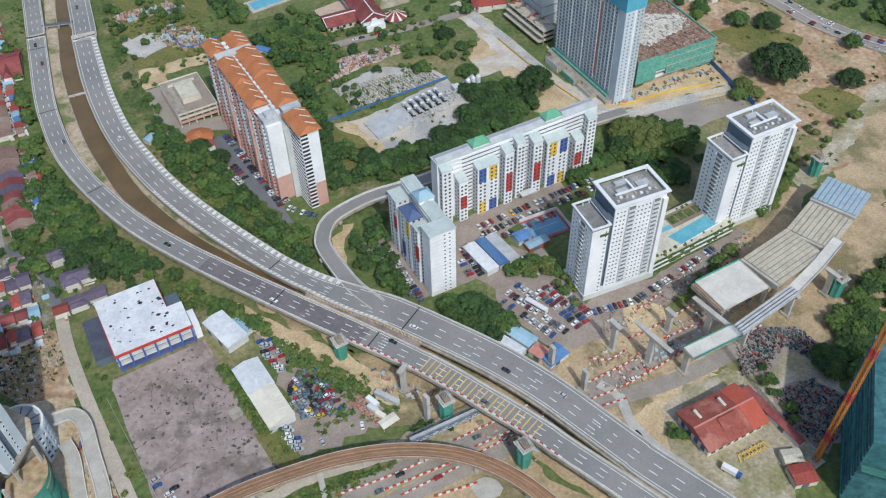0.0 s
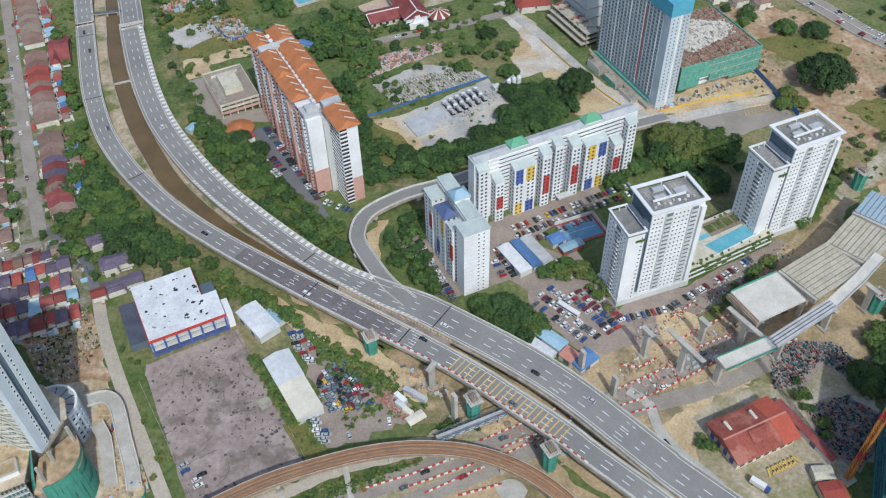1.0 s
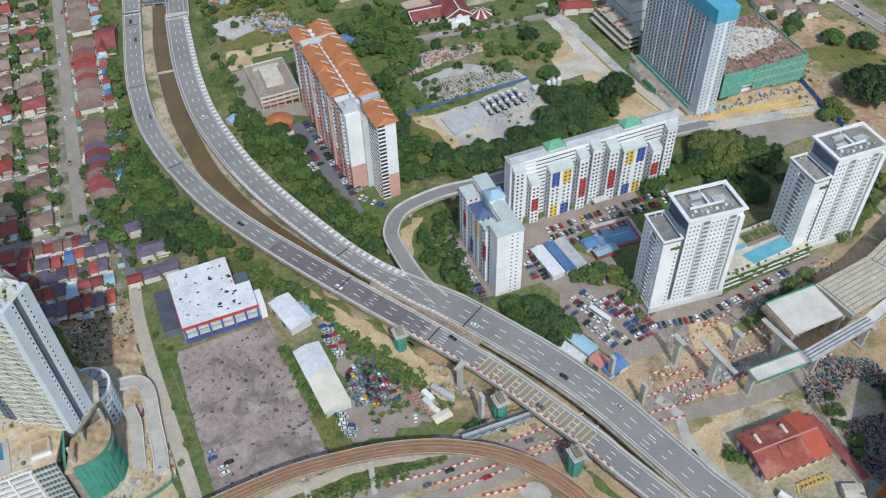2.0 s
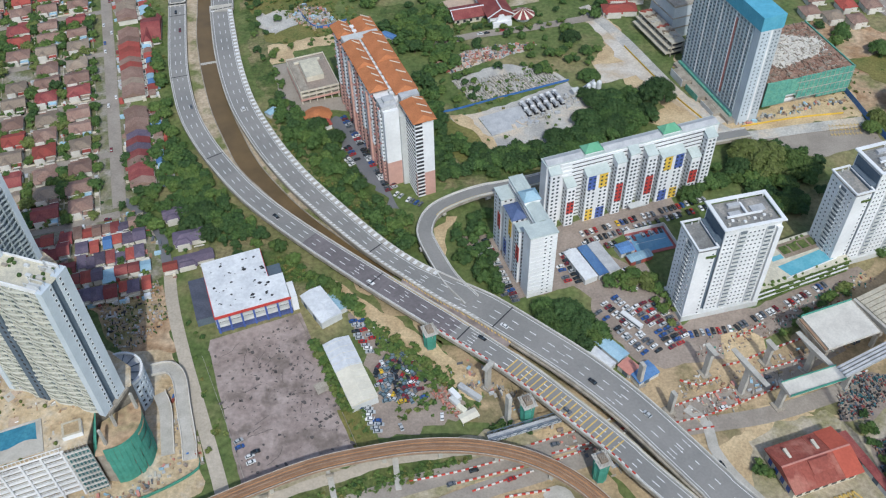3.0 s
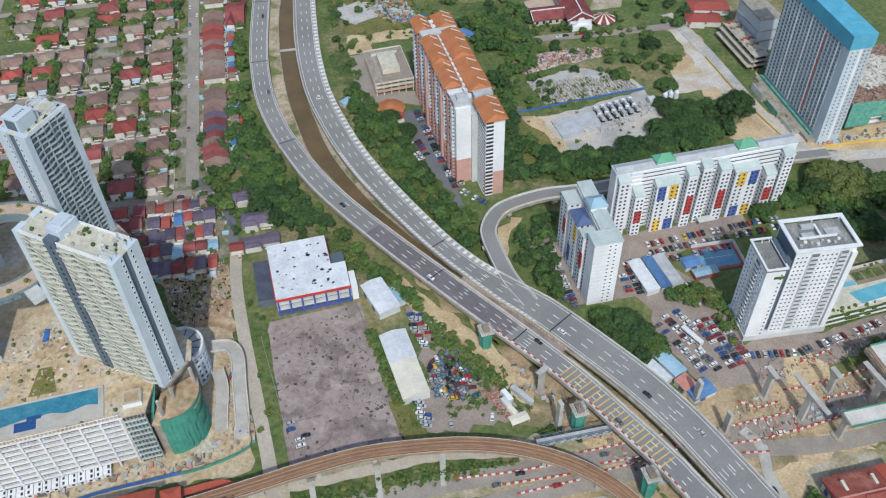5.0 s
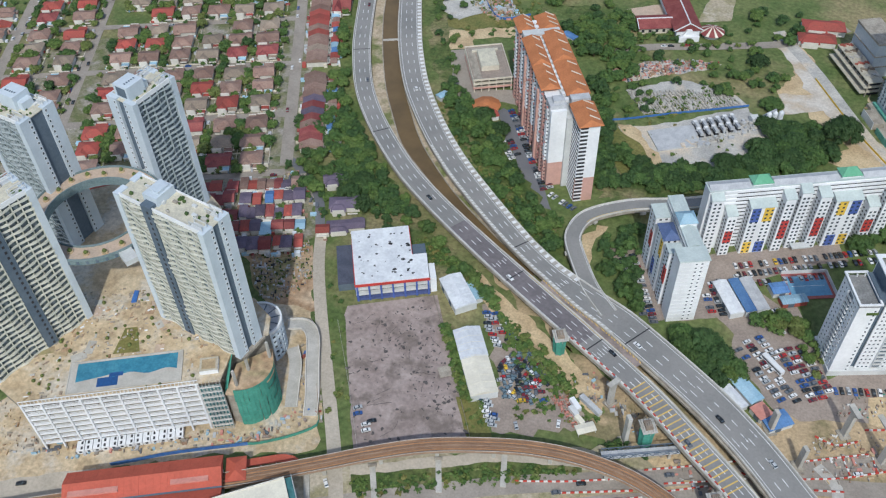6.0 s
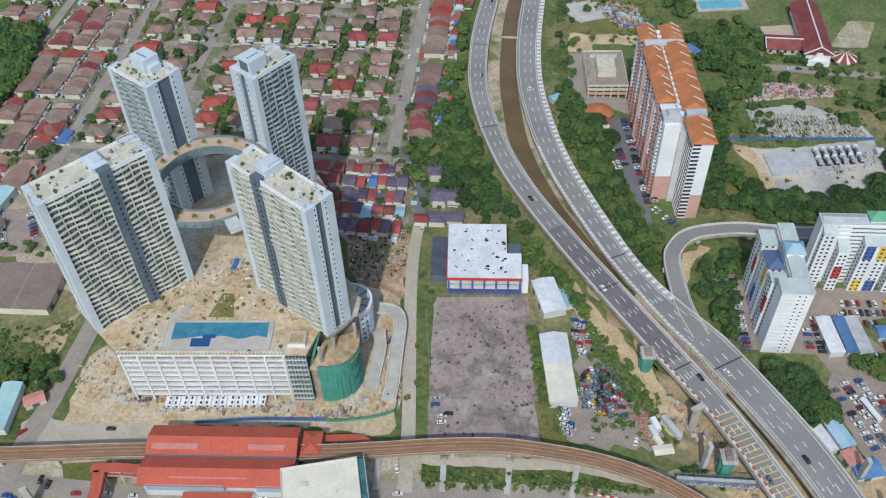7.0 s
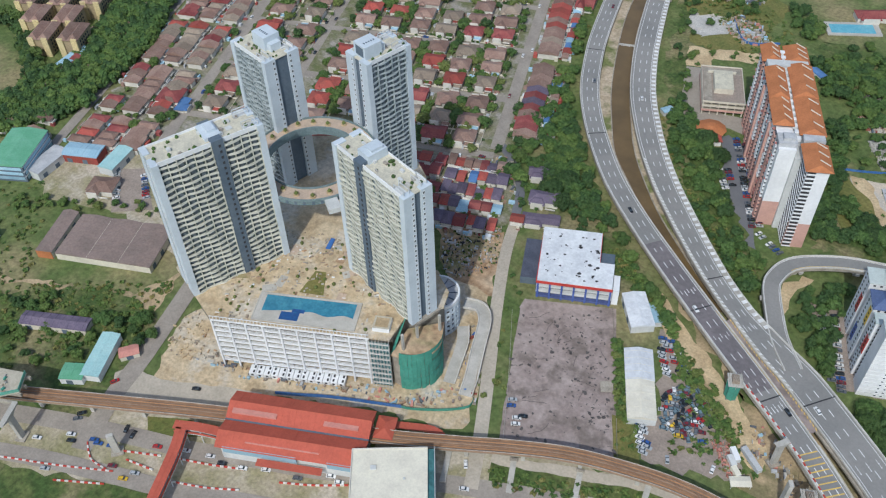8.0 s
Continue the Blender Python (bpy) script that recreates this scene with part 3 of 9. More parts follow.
patch("bare_ground", "pale trampled path below the rail viaduct", [(-121, 172), (-60, 203.5), (-24.5, 211), (-22, 207.5), (-57, 197.6), (-118.5, 166.5)], "lane", rag=0.5)
patch("grass_strip", "green ditch strip below the rail viaduct", [(-118.5, 167.5), (-57.6, 198.6), (-23.8, 208), (-22, 204), (-53, 187.2), (-112.5, 157)], "lush", rag=0.8)

# ---- canal ----
canal = smooth([(-420, 980, 0), (-340, 770, 0), (-281.8, 595, 0), (-271, 563, 0), (-261.2, 533, 0), (-250, 505.3, 0), (-234.4, 472.3, 0), (-218.5, 442.3, 0), (-201.6, 415.6, 0), (-184.7, 391.4, 0), (-164.2, 371, 0), (-141, 351, 0), (-110, 329, 0), (-80, 309, 0)], 6)
cw = [float(np.interp(p.y, [329, 351, 371, 391, 442, 505], [3.0, 3.6, 4.6, 6.0, 6.0, 5.4])) for p in canal]
thing("water", "muddy brown water of a canal", "canal", kind="structure", geo=ribbon(Geo(), canal, [-h for h in cw], cw, 0.85), mats="water_brown")
for s_ in (-1, 1):
    g = ribbon(Geo(), canal, [s_ * (h + 0.2) - 0.3 for h in cw], [s_ * (h + 0.2) + 0.3 for h in cw], 1.5, thick=1.5)
    thing("canal_wall", "low stained concrete wall along the canal", "wall", kind="structure", geo=g, mats="stained_concrete")
g = ribbon(Geo(), canal, [h + 0.5 for h in cw], [h + 8.2 for h in cw], 1.2, thick=1.2)
thing("canal_bank", "sandy trampled bank shelf beside the brown canal", "bank", kind="structure", geo=g, mats="bank_earth")
g = ribbon(Geo(), canal, [-h - 6.5 for h in cw], [-h - 0.5 for h in cw], 1.2, thick=1.2)
thing("canal_bank", "narrow weedy bank shelf below the carriageway", "bank", kind="structure", geo=g, mats="bank_earth")
g = Geo().box(-0.5, -6.2, 0.1, 0.5, 6.2, 1.15)
for i in range(9):
    g.obox(1.0 + 0.3 * (i % 3), -5.6 + i * 1.4, 0.1, 0.98 + 0.1 * (i % 2), 1.4, 1.1, i * 31)
thing("weir", "low broken pale concrete weir across the canal", "weir", -244.5, 495, 0, -66, kind="structure", geo=g, mats="concrete")
fb = thing("pipe_bridge", "dark pipe bridge across the canal with square piers", "bridge", -281, 579.5, 0, 12)
part("deck", Geo().box(-11, -0.9, 3.4, 11, 0.9, 4.0), "stained_concrete", fb)
for y_ in (-0.7, 0.7):
    part("rail", Geo().box(-11, y_ - 0.08, 4.0, 11, y_ + 0.08, 4.9), "wall_slate", fb)
for x_ in (-8, 0, 8):
    part("pier", Geo().box(x_ - 0.6, -0.7, 0, x_ + 0.6, 0.7, 3.4), "stained_concrete", fb)

# ---- elevated highways ----
LEFT = smooth([(-420, 905, 4), (-303, 592, 4), (-291.5, 561, 4), (-266, 492.5, 4), (-251.2, 459.5, 4), (-235.2, 430, 4.5), (-217, 405, 5), (-196, 381.5, 5.7), (-172, 358.5, 6.4), (-144, 337.5, 7), (-114.4, 317.8, 7.7), (-90, 302.3, 8.4), (-69.4, 289.4, 9.1), (-47, 275.6, 10), (-17, 257.2, 10.5), (-0.6, 245.9, 10.8), (21.6, 228.8, 11), (41.9, 212.7, 11), (61.8, 195, 11), (180, 95, 11), (320, -5, 11)], 4)
RIGHT = smooth([(-384, 905, 4), (-267, 592, 4), (-257, 561, 4), (-235, 507, 4), (-219.8, 474.5, 4), (-203.6, 445.2, 4.2), (-185.5, 419.3, 4.8), (-167, 396, 5.3), (-148, 375.5, 5.8), (-127.5, 356.3, 6.4), (-106.5, 338, 7), (-87, 322.3, 7.6), (-68.2, 309.6, 8.2), (-46.5, 297.5, 8.7), (-27.5, 288.2, 9.2), (0.6, 270.3, 10.2), (23.6, 254.6, 10.7), (45.6, 236.6, 11), (66.1, 216.5, 11), (80.5, 202, 11), (97, 186.5, 11), (210, 90, 11), (350, -13, 11)], 4)


def widths(line, table):
    ys = [t[0] for t in table][::-1]
    return [float(np.interp(p.y, ys, [t[1] for t in table][::-1])) / 2 for p in line]


def deck(name, label, line, half, parapet_l=True, parapet_r=True, skip=None):
    """An elevated carriageway: deck, edge parapets, and piers with crossheads."""
    top = thing(name, label, "road", kind="structure")
    neg = [-h for h in half]
    part("road_deck", ribbon(Geo(), line, neg, half, 0.0, thick=1.6), "flyover", top)
    part("deck_fascia", ribbon(ribbon(Geo(), line, [-h - 0.3 for h in half], [-h for h in half], -0.05, thick=1.9), line, half, [h + 0.3 for h in half], -0.05, thick=1.9), "stained_concrete", top)
    for s, on in ((-1, parapet_l), (1, parapet_r)):
        if on:
            a = [s * h - 0.22 for h in half]
            b = [s * h + 0.22 for h in half]
            part("parapet", ribbon(Geo(), line, a, b, 0.95, thick=0.97), "parapet_pale", top)
    pm = Geo().box(-1.0, -1.6, 0, 1.0, 1.6, 1).mesh("pier", "concrete")
    cm = Geo().prism([(-1.1, -1), (1.1, -1), (1.1, 1), (-1.1, 1)], 0, 1.4).mesh("crosshead", "concrete")
    for (p, a) in along(line, 32, 16):
        if p.z > 4.5 and -60 < p.y < 700:
            h = p.z - 1.7
            part("pier", pm, None, top, at=Matrix.Translation((p.x, p.y, 0)) @ pose(0, 0, 0, 0, 0, a) @ Matrix.Diagonal((1, 1, h - 1.2, 1)))
            part("crosshead", cm, None, top, at=Matrix.Translation((p.x, p.y, h - 1.35)) @ pose(0, 0, 0, 0, 0, a) @ Matrix.Diagonal((1, 5.4, 1, 1)))
    return top


lh = widths(LEFT, [(905, 12.8), (592, 12.8), (492, 12.6), (405, 12.0), (338, 12.2), (302, 13.2), (276, 13.0), (257, 11.6), (229, 11.4), (195, 10.8), (0, 10.8)])
rh = widths(RIGHT, [(905, 16), (592, 16), (507, 16.8), (445, 16.4), (396, 15.8), (356, 15), (338, 14.2), (322, 13.3), (309, 13.2), (297, 16.4), (288, 18), (255, 17.8), (236, 17.2), (200, 16.8), (0, 17)])
deck("road_1", "grey elevated three-lane carriageway with white lane dashes", LEFT, lh)
deck("road_2", "grey elevated carriageway with striped outer barrier", RIGHT, rh)
RAMP = smooth([(-34, 292, 9.2), (-47, 306, 8.5), (-57.2, 322, 7.8), (-65.2, 337, 7.3), (-66.4, 346, 7.1), (-64.6, 355.4, 7), (-59, 363.5, 7), (-46.7, 373.2, 7), (-36.4, 379, 7), (-26, 383, 7), (-8, 391, 7), (14, 404, 7), (60, 428, 6), (120, 455, 4)], 3)
deck("road_3", "curving grey slip-road ramp", RAMP, [4.3] * len(RAMP))


def dashes(geo, line, half, frac, length=3.0, gap=7.5, w=0.17, m=0, span=None, dz=0.03):
    """Broken line at a fraction of the half width."""
    rs = sides(line)
    dist, i = 0.0, 0
    for k in range(len(line) - 1):
        a, b = line[k], line[k + 1]
        d = (b - a).length
        if span and not (span[0] <= a.x <= span[1]):
            dist += d
            continue
        while dist < d:
            t0, t1 = dist / d, min((dist + length) / d, 1.6)
            c = rs[k] * (half[k] * frac)
            p, q = a.lerp(b, t0) + c, a + (b - a) * t1 + c
            r = rs[k] * w
            up = Vector((0, 0, dz))
            geo.quad([p - r + up, p + r + up, q + r + up, q - r + up], m)
            dist += length + gap
        dist -= d


mk = Geo()
for f in (-0.3, 0.27):
    dashes(mk, LEFT, lh, f, 4.2, 6.8, 0.2)
ribbon(mk, LEFT, [-h + 0.85 for h in lh], [-h + 1.15 for h in lh], 0.03)
ribbon(mk, LEFT, [h - 1.15 for h in lh], [h - 0.85 for h in lh], 0.03)
for f in (-0.16, 0.32):
    dashes(mk, RIGHT, rh, f, 4.2, 6.8, 0.2)
far_r = [(p, h) for p, h in zip(RIGHT, rh) if p.x < -44]
ribbon(mk, [p for p, _ in far_r], [-h + 3.3 for _, h in far_r], [-h + 3.6 for _, h in far_r], 0.03)
near_r = [(p, h) for p, h in zip(RIGHT, rh) if p.x > -48]
ribbon(mk, [p for p, _ in near_r], [-h + 1.2 for _, h in near_r], [-h + 1.5 for _, h in near_r], 0.03)
ribbon(mk, RIGHT, [h - 1.9 for h in rh], [h - 1.6 for h in rh], 0.03)
dashes(mk, RIGHT, rh, -0.46, 1.0, 1.2, 0.22, span=(-20, 120))
ribbon(mk, RAMP, -3.9, -3.65, 0.03), ribbon(mk, RAMP, 3.65, 3.9, 0.03)
thing("road_marking", "worn white lane lines on grey decks", "road marking", kind="structure", geo=mk, mats="paint_white")


def cross_bars(line, half, x0, x1, every, frac0, frac1, w, skew=1.5):
    """Short bars across a carriageway between two fractions of its half width."""
    g = Geo()
    rs = sides(line)
    for p, a in along(line, every):
        if x0 <= p.x <= x1:
            k = min(range(len(line)), key=lambda j: (line[j] - p).length)
            r, h = rs[k], half[k]
            f = Vector((math.cos(radians(a)), math.sin(radians(a)), 0))
            c0, c1 = p + r * h * frac0 + f * skew, p + r * h * frac1 - f * skew
            u = Vector((0, 0, 0.04))
            g.quad([c0 - f * w + u, c1 - f * w + u, c1 + f * w + u, c0 + f * w + u])
    return g


g = cross_bars(LEFT, lh, -11.5, 41.5, 3.0, -0.74, 0.74, 0.3, 0.15)
thing("road_marking", "yellow ladder hatching across the carriageway", "road marking", kind="structure", geo=g, mats="paint_yellow")
g = Geo()
for line, half, xs in ((LEFT, lh, (-96, -68, -44, -30)), (RIGHT, rh, (-62, -34, 13, 40, 66))):
    for x in xs:
        k = min(range(len(line)), key=lambda j: abs(line[j].x - x))
        p, r = line[k], sides(line)[k]
        f = Vector((-r.y, r.x, 0))
        for lane in (-0.57, 0.0, 0.57):
            for j in range(2):
                c = p + r * half[k] * lane + f * (j * 2.0) + Vector((0, 0, 0.04))
                g.quad([c - r * 0.14 - f * 2.0, c + r * 0.14 - f * 2.0, c + r * 0.14, c - r * 0.14])
                g.quad([c - r * 0.42, c + r * 0.42, c + f * 1.1])
thing("road_marking", "white lane arrows", "road marking", kind="structure", geo=g, mats="paint_white")
seg = [(p, h) for p, h in zip(LEFT, lh) if -84 < p.x < -34]
g = ribbon(Geo(), [p for p, _ in seg], [-h + 0.1 for _, h in seg], [-h + 0.4 for _, h in seg], 0.04)
ribbon(g, [p for p, _ in seg], [-h - 0.9 for _, h in seg], [-h - 0.6 for _, h in seg], -0.28)
seg = [(p, h) for p, h in zip(LEFT, lh) if p.x > 44]
ribbon(g, [p for p, _ in seg], [h - 0.7 for _, h in seg], [h - 0.4 for _, h in seg], 0.04)
seg = [p for p in RAMP if p.y > 355]
ribbon(g, seg, 3.0, 3.3, 0.04)
thing("road_marking", "double yellow edge lines", "road marking", kind="structure", geo=g, mats="paint_yellow")
gap = thing("edge_beam", "weathered concrete edge beams between the decks", "beam", kind="structure")
seg = [(p, h) for p, h in zip(LEFT, lh) if p.x > -14]
part("beam", ribbon(Geo(), [p for p, _ in seg], [-h - 1.8 for _, h in seg], [-h - 0.35 for _, h in seg], -0.7, thick=1.1), "girder_tan", gap)
seg = [(p, h) for p, h in zip(RIGHT, rh) if p.x > -14]
part("beam", ribbon(Geo(), [p for p, _ in seg], [h + 0.35 for _, h in seg], [h + 1.3 for _, h in seg], -0.9, thick=1.1), "stained_concrete", gap)
# filled median between the carriageways, with yellow hatching along both edges
mid, hatch = Geo(), Geo()
rl_, rr_ = sides(LEFT), sides(RIGHT)
rims = []
for k, p in enumerate(LEFT):
    if -78 < p.x < -14:
        a = p - rl_[k] * (lh[k] + 0.4)
        j = min(range(len(RIGHT)), key=lambda q: (RIGHT[q] - a).length)
        b = RIGHT[j] + rr_[j] * (rh[j] + 0.4)
        if (a - b).dot(rl_[k]) > 0.5:
            rims.append((a, b))
for (a, b), (c, d) in zip(rims, rims[1:]):
    z = Vector((0, 0, -0.35))
    mid.quad([a + z, c + z, d + z, b + z])
    for s in range(2):
        for e, f in ((a.lerp(c, s * 0.5), a.lerp(c, s * 0.5 + 0.25)), (b.lerp(d, s * 0.5), b.lerp(d, s * 0.5 + 0.25))):
            w = (b - a).normalized() * (0.9 if (e - a).length < (e - b).length else -0.9)
            y = Vector((0, 0, -0.3))
            hatch.quad([e + y, f + y, f + w + (f - e) + y, e + w + (f - e) + y])
thing("median", "brown filled median between the carriageways", "median", kind="structure", geo=mid, mats="old_asphalt")
thing("road_marking", "yellow hatching along the median", "road marking", kind="structure", geo=hatch, mats="paint_yellow")
# dark resurfaced bands and expansion joints
g = Geo()
for line, half, x in ((LEFT, lh, -88), (LEFT, lh, -36), (RIGHT, rh, -16), (LEFT, lh, -257), (LEFT, lh, -204), (LEFT, lh, -287), (RIGHT, rh, -90)):
    k = min(range(len(line)), key=lambda j: abs(line[j].x - x))
    p, r, h = line[k], sides(line)[k], half[k]
    f = Vector((-r.y, r.x, 0)) * 0.35
    u = Vector((0, 0, 0.05))
    g.quad([p - r * h - f + u, p + r * h - f + u, p + r * h + f + u, p - r * h + f + u])
thing("expansion_joint", "dark joints across the decks", "road joint", kind="structure", geo=g, mats="dark")
g = Geo()
ribbon(g, [p for p in LEFT if -132 < p.x < -36], -5.6, 5.6, 0.022)
thing("road_patch", "darker purplish resurfaced stretch of lane", "road", kind="structure", geo=g, mats="dark_asphalt")


def striped_wall(name, label, line, off, size, gap, h, dz, group, a="paint_white", b="dark", first=0.0):
    """Blocks of barrier in turn of two colours, each a piece of its own."""
    top = thing(name, label, "barrier", kind="structure")
    ms = [Geo().box(-size / 2, -0.3, 0, size / 2, 0.3, h).mesh("barrier_block", c) for c in (a, b)]
    rs = sides(line)
    k = 0
    for j, (p, ang) in enumerate(along(line, size + gap, first)):
        while k < len(line) - 2 and (line[k + 1] - p).length < (line[k] - p).length:
            k += 1
        o = off[k] if isinstance(off, list) else off
        c = p + rs[k] * o
        part("barrier_block", ms[j % 2], None, top, at=Matrix.Translation((c.x, c.y, p.z + dz)) @ pose(0, 0, 0, 0, 0, ang))
    return top


def bar_row(name, label, line, off, every, size, skew, parent_mat, ledge):
    """White bars laid across a low concrete upstand, each a piece of its own."""
    top = thing(name, label, "barrier", kind="structure")
    half_w = size[1] / 2
    part("upstand", ribbon(Geo(), line, [o - half_w - 0.1 for o in off], [o + half_w + 0.1 for o in off], ledge, thick=ledge), parent_mat, top)
    c = math.tan(radians(skew)) * half_w
    m = Geo().prism([(-size[0] / 2 - c, -half_w), (size[0] / 2 - c, -half_w), (size[0] / 2 + c, half_w), (-size[0] / 2 + c, half_w)], 0, 0.14).mesh("barrier_bar", "paint_white")
    rs = sides(line)
    for p, ang in along(line, every):
        k = min(range(len(line)), key=lambda j: (line[j] - p).length)
        q = p + rs[k] * off[k]
        part("barrier_bar", m, None, top, at=Matrix.Translation((q.x, q.y, p.z + ledge)) @ pose(0, 0, 0, 0, 0, ang))


seg = [(p, h) for p, h in zip(RIGHT, rh) if p.y < 562 and p.x < -57]
bar_row("striped_barrier", "grey upstand with bold white bars along the outer edge", [p for p, _ in seg], [-h + 1.5 for _, h in seg], 4.6, (2.0, 2.7), 0, "parapet_grey", 0.5)
seg = [(p, h) for p, h in zip(RIGHT, rh) if p.y < 395 and p.x < -22]
bar_row("striped_barrier", "grey kerb with slanting white bars along the inner edge", [p for p, _ in seg], [h - 0.75 for _, h in seg], 2.9, (1.15, 1.7), 48, "parapet_grey", 0.2)

# ---- streets at ground level ----
STREETS = [
    ("road_4", "grey asphalt lane of the main road", [(-420, -14, 0), (-308, 50, 0), (-262, 73, 0), (-229, 88, 0), (-205, 102, 0), (-178, 116, 0), (-130, 146, 0), (-60, 184, 0), (-9, 207, 0), (17, 219, 0), (73, 244, 0), (117, 270, 0), (150, 294, 0)], 9.0, "street"),
    ("road_5", "grey asphalt carriageway beside the road works", [(-410, -32, 0), (-299, 32, 0), (-248, 57, 0), (-222, 69, 0), (-150, 108, 0), (-90, 147, 0), (-24, 187, 0), (6, 202, 0), (43, 221, 0), (67, 233, 0), (108, 246, 0), (141, 262, 0), (160, 272, 0)], 8.5, "street"),
    ("road_6", "pale concrete lane between site and asphalt lot", [(-203, 304, 0), (-191, 277, 0), (-173, 245, 0), (-151, 209, 0), (-131, 176, 0), (-118, 152, 0)], 6.5, "lane"),
    ("road_7", "asphalt street passing under the rail viaduct", [(-344, 236, 0), (-312, 160, 0), (-291, 108, 0), (-283, 84, 0), (-270, 56, 0)], 10.0, "street"),
    ("road_8", "dusty street past the tower site", [(14, 600, 0), (44, 556, 0), (72, 507, 0), (98, 468, 0), (118, 456, 0), (158, 468, 0), (196, 480, 0)], 9.0, "gravel"),
    ("road_9", "grey street beside the temple", [(-95, 534, 0), (-64.3, 550.6, 0), (-35.7, 561, 0), (7.6, 579, 0), (24, 588, 0), (60, 620, 0)], 8.0, "street"),
    ("road_10", "busy dual carriageway on the far side", [(170, 720, 0), (256, 591, 0), (279, 556, 0), (318, 522, 0), (420, 460, 0)], 17.0, "street"),
    ("road_11", "sandy access track beside the ramp", [(73, 246, 0), (82, 238, 0), (84, 226, 0), (92, 213, 0), (108, 196, 0)], 5.0, "concrete"),
    ("road_12", "asphalt lane along the shop houses", [(-205, 306, 0), (-218, 328, 0), (-240, 346, 0), (-252, 352, 0)], 5.5, "asphalt"),
]
for nm, lb, pts, w, mt in STREETS:
    thing(nm, lb, "road", kind="structure", geo=ribbon(Geo(), smooth(pts, 5), -w / 2, w / 2, layer()), mats=mt)
FAR = smooth(STREETS[6][2], 5)
g = Geo()
ribbon(g, FAR, -0.3, 0.3, 0.9), ribbon(g, FAR, -7.8, -7.6, 0.9), ribbon(g, FAR, 7.6, 7.8, 0.9)
thing("road_marking", "white lines of the far carriageway", "road marking", kind="structure", geo=g, mats="paint_white")
HU, HV, HO = Vector((0.906, 0.423, 0)), Vector((-0.423, 0.906, 0)), Vector((-253, 354, 0))
for a, b, w in (((0, -10), (0, 330), 8), ((-150, -60), (-150, 360), 8), ((-208, -60), (-210, 360), 8), ((-205, 42), (0, 42), 6), ((-205, 101), (0, 101), 6), ((-330, 160), (0, 160), 6), ((-330, 220), (0, 220), 6), ((-205, -18), (0, -16), 6), ((-275, -70), (-275, 300), 7), ((-330, 280), (0, 280), 6)):
    ln = smooth([HO + HU * a[0] + HV * a[1], HO + HU * b[0] + HV * b[1]], 8)
    thing("street", "grey residential street between rows of houses", "road", kind="structure", geo=ribbon(Geo(), ln, -w / 2, w / 2, layer()), mats="street")


def worksite_barrier(pts, group="red and white road barriers"):
    striped_wall("road_barrier", "red and white plastic barriers along the road works", smooth(pts, 3), 0.0, 1.7, 0.12, 0.9, 0.1, group, "barrier_red", "barrier_white")


for pts in ([(-312, 21, 0), (-295.9, 30.5, 0), (-272, 44, 0), (-248.7, 58.4, 0)],
            [(-252.8, 68.3, 0), (-238.2, 76.9, 0)],
            [(-248.1, 66.2, 0), (-235, 70.1, 0)],
            [(-224.3, 71.5, 0), (-210, 79, 0), (-196.4, 88.3, 0)],
            [(-233, 79.9, 0), (-217, 88, 0), (-201.3, 97.1, 0)],
            [(-185.2, 101.9, 0), (-173, 110, 0), (-160.8, 119.8, 0)],
            [(-269.8, 59.8, 0), (-262, 56, 0), (-252.5, 57, 0)],
            [(-265.4, 39.5, 0), (-247, 51.8, 0)],
            [(3, 217, 0), (22.1, 226.5, 0), (40, 236, 0)],
            [(12.6, 213.5, 0), (29.5, 221.1, 0), (44, 228, 0)],
            [(14.6, 210.4, 0), (30.4, 219.2, 0)],
            [(-48.8, 191.2, 0), (-28, 199, 0), (-9.1, 207.5, 0)],
            [(-31.1, 191.8, 0), (-0.6, 204.8, 0)],
            [(-20.7, 190.3, 0), (4.7, 203.5, 0)],
            [(-6.1, 189.3, 0), (11.8, 195, 0)],
            [(92.2, 273, 0), (101.1, 276.7, 0), (115.2, 285.7, 0), (132.7, 295.3, 0)],
            [(100.5, 292.1, 0), (108.6, 298, 0), (113.7, 302.7, 0)],
            [(67.1, 246, 0), (81.4, 253.6, 0), (94.6, 260.6, 0)],
            [(68.3, 237.1, 0), (82.8, 243.1, 0), (95.8, 250.5, 0), (109.2, 258.5, 0), (117, 263.7, 0)],
            [(73.7, 233.4, 0), (84.6, 236.8, 0)],
            [(71.4, 261.1, 0), (79.4, 259.6, 0), (88.3, 264.9, 0)],
            [(110.2, 272.3, 0), (120, 277, 0), (130, 281.6, 0)],
            [(83.4, 253.4, 0), (86.6, 246.2, 0)],
            [(95, 260.2, 0), (97.4, 252.4, 0)],
            [(43.3, 230.4, 0), (49.4, 228.5, 0)],
            [(145.5, 269.4, 0), (160.1, 278.5, 0)]):
    worksite_barrier(pts)
seg = [(p, h) for p, h in zip(LEFT, lh) if -46 < p.x < 60]
striped_wall("road_barrier", "red and white barriers along the deck edge", [p for p, _ in seg], [h - 0.7 for _, h in seg], 1.8, 0.2, 0.95, 0.05, "", "barrier_red", "barrier_white")

# ---- rail viaduct ----
RAIL = smooth([(-420, -12, 9), (-321, 49, 9), (-273, 79, 9), (-226, 108, 9), (-165, 142, 9), (-135, 161, 9), (-114, 175, 9), (-92, 188, 9), (-70, 197, 9), (-47, 204, 9), (-24, 207, 9), (0, 205, 9), (21, 197, 9), (39, 183, 9), (58, 160, 9), (80, 120, 9), (110, 60, 9)], 3)
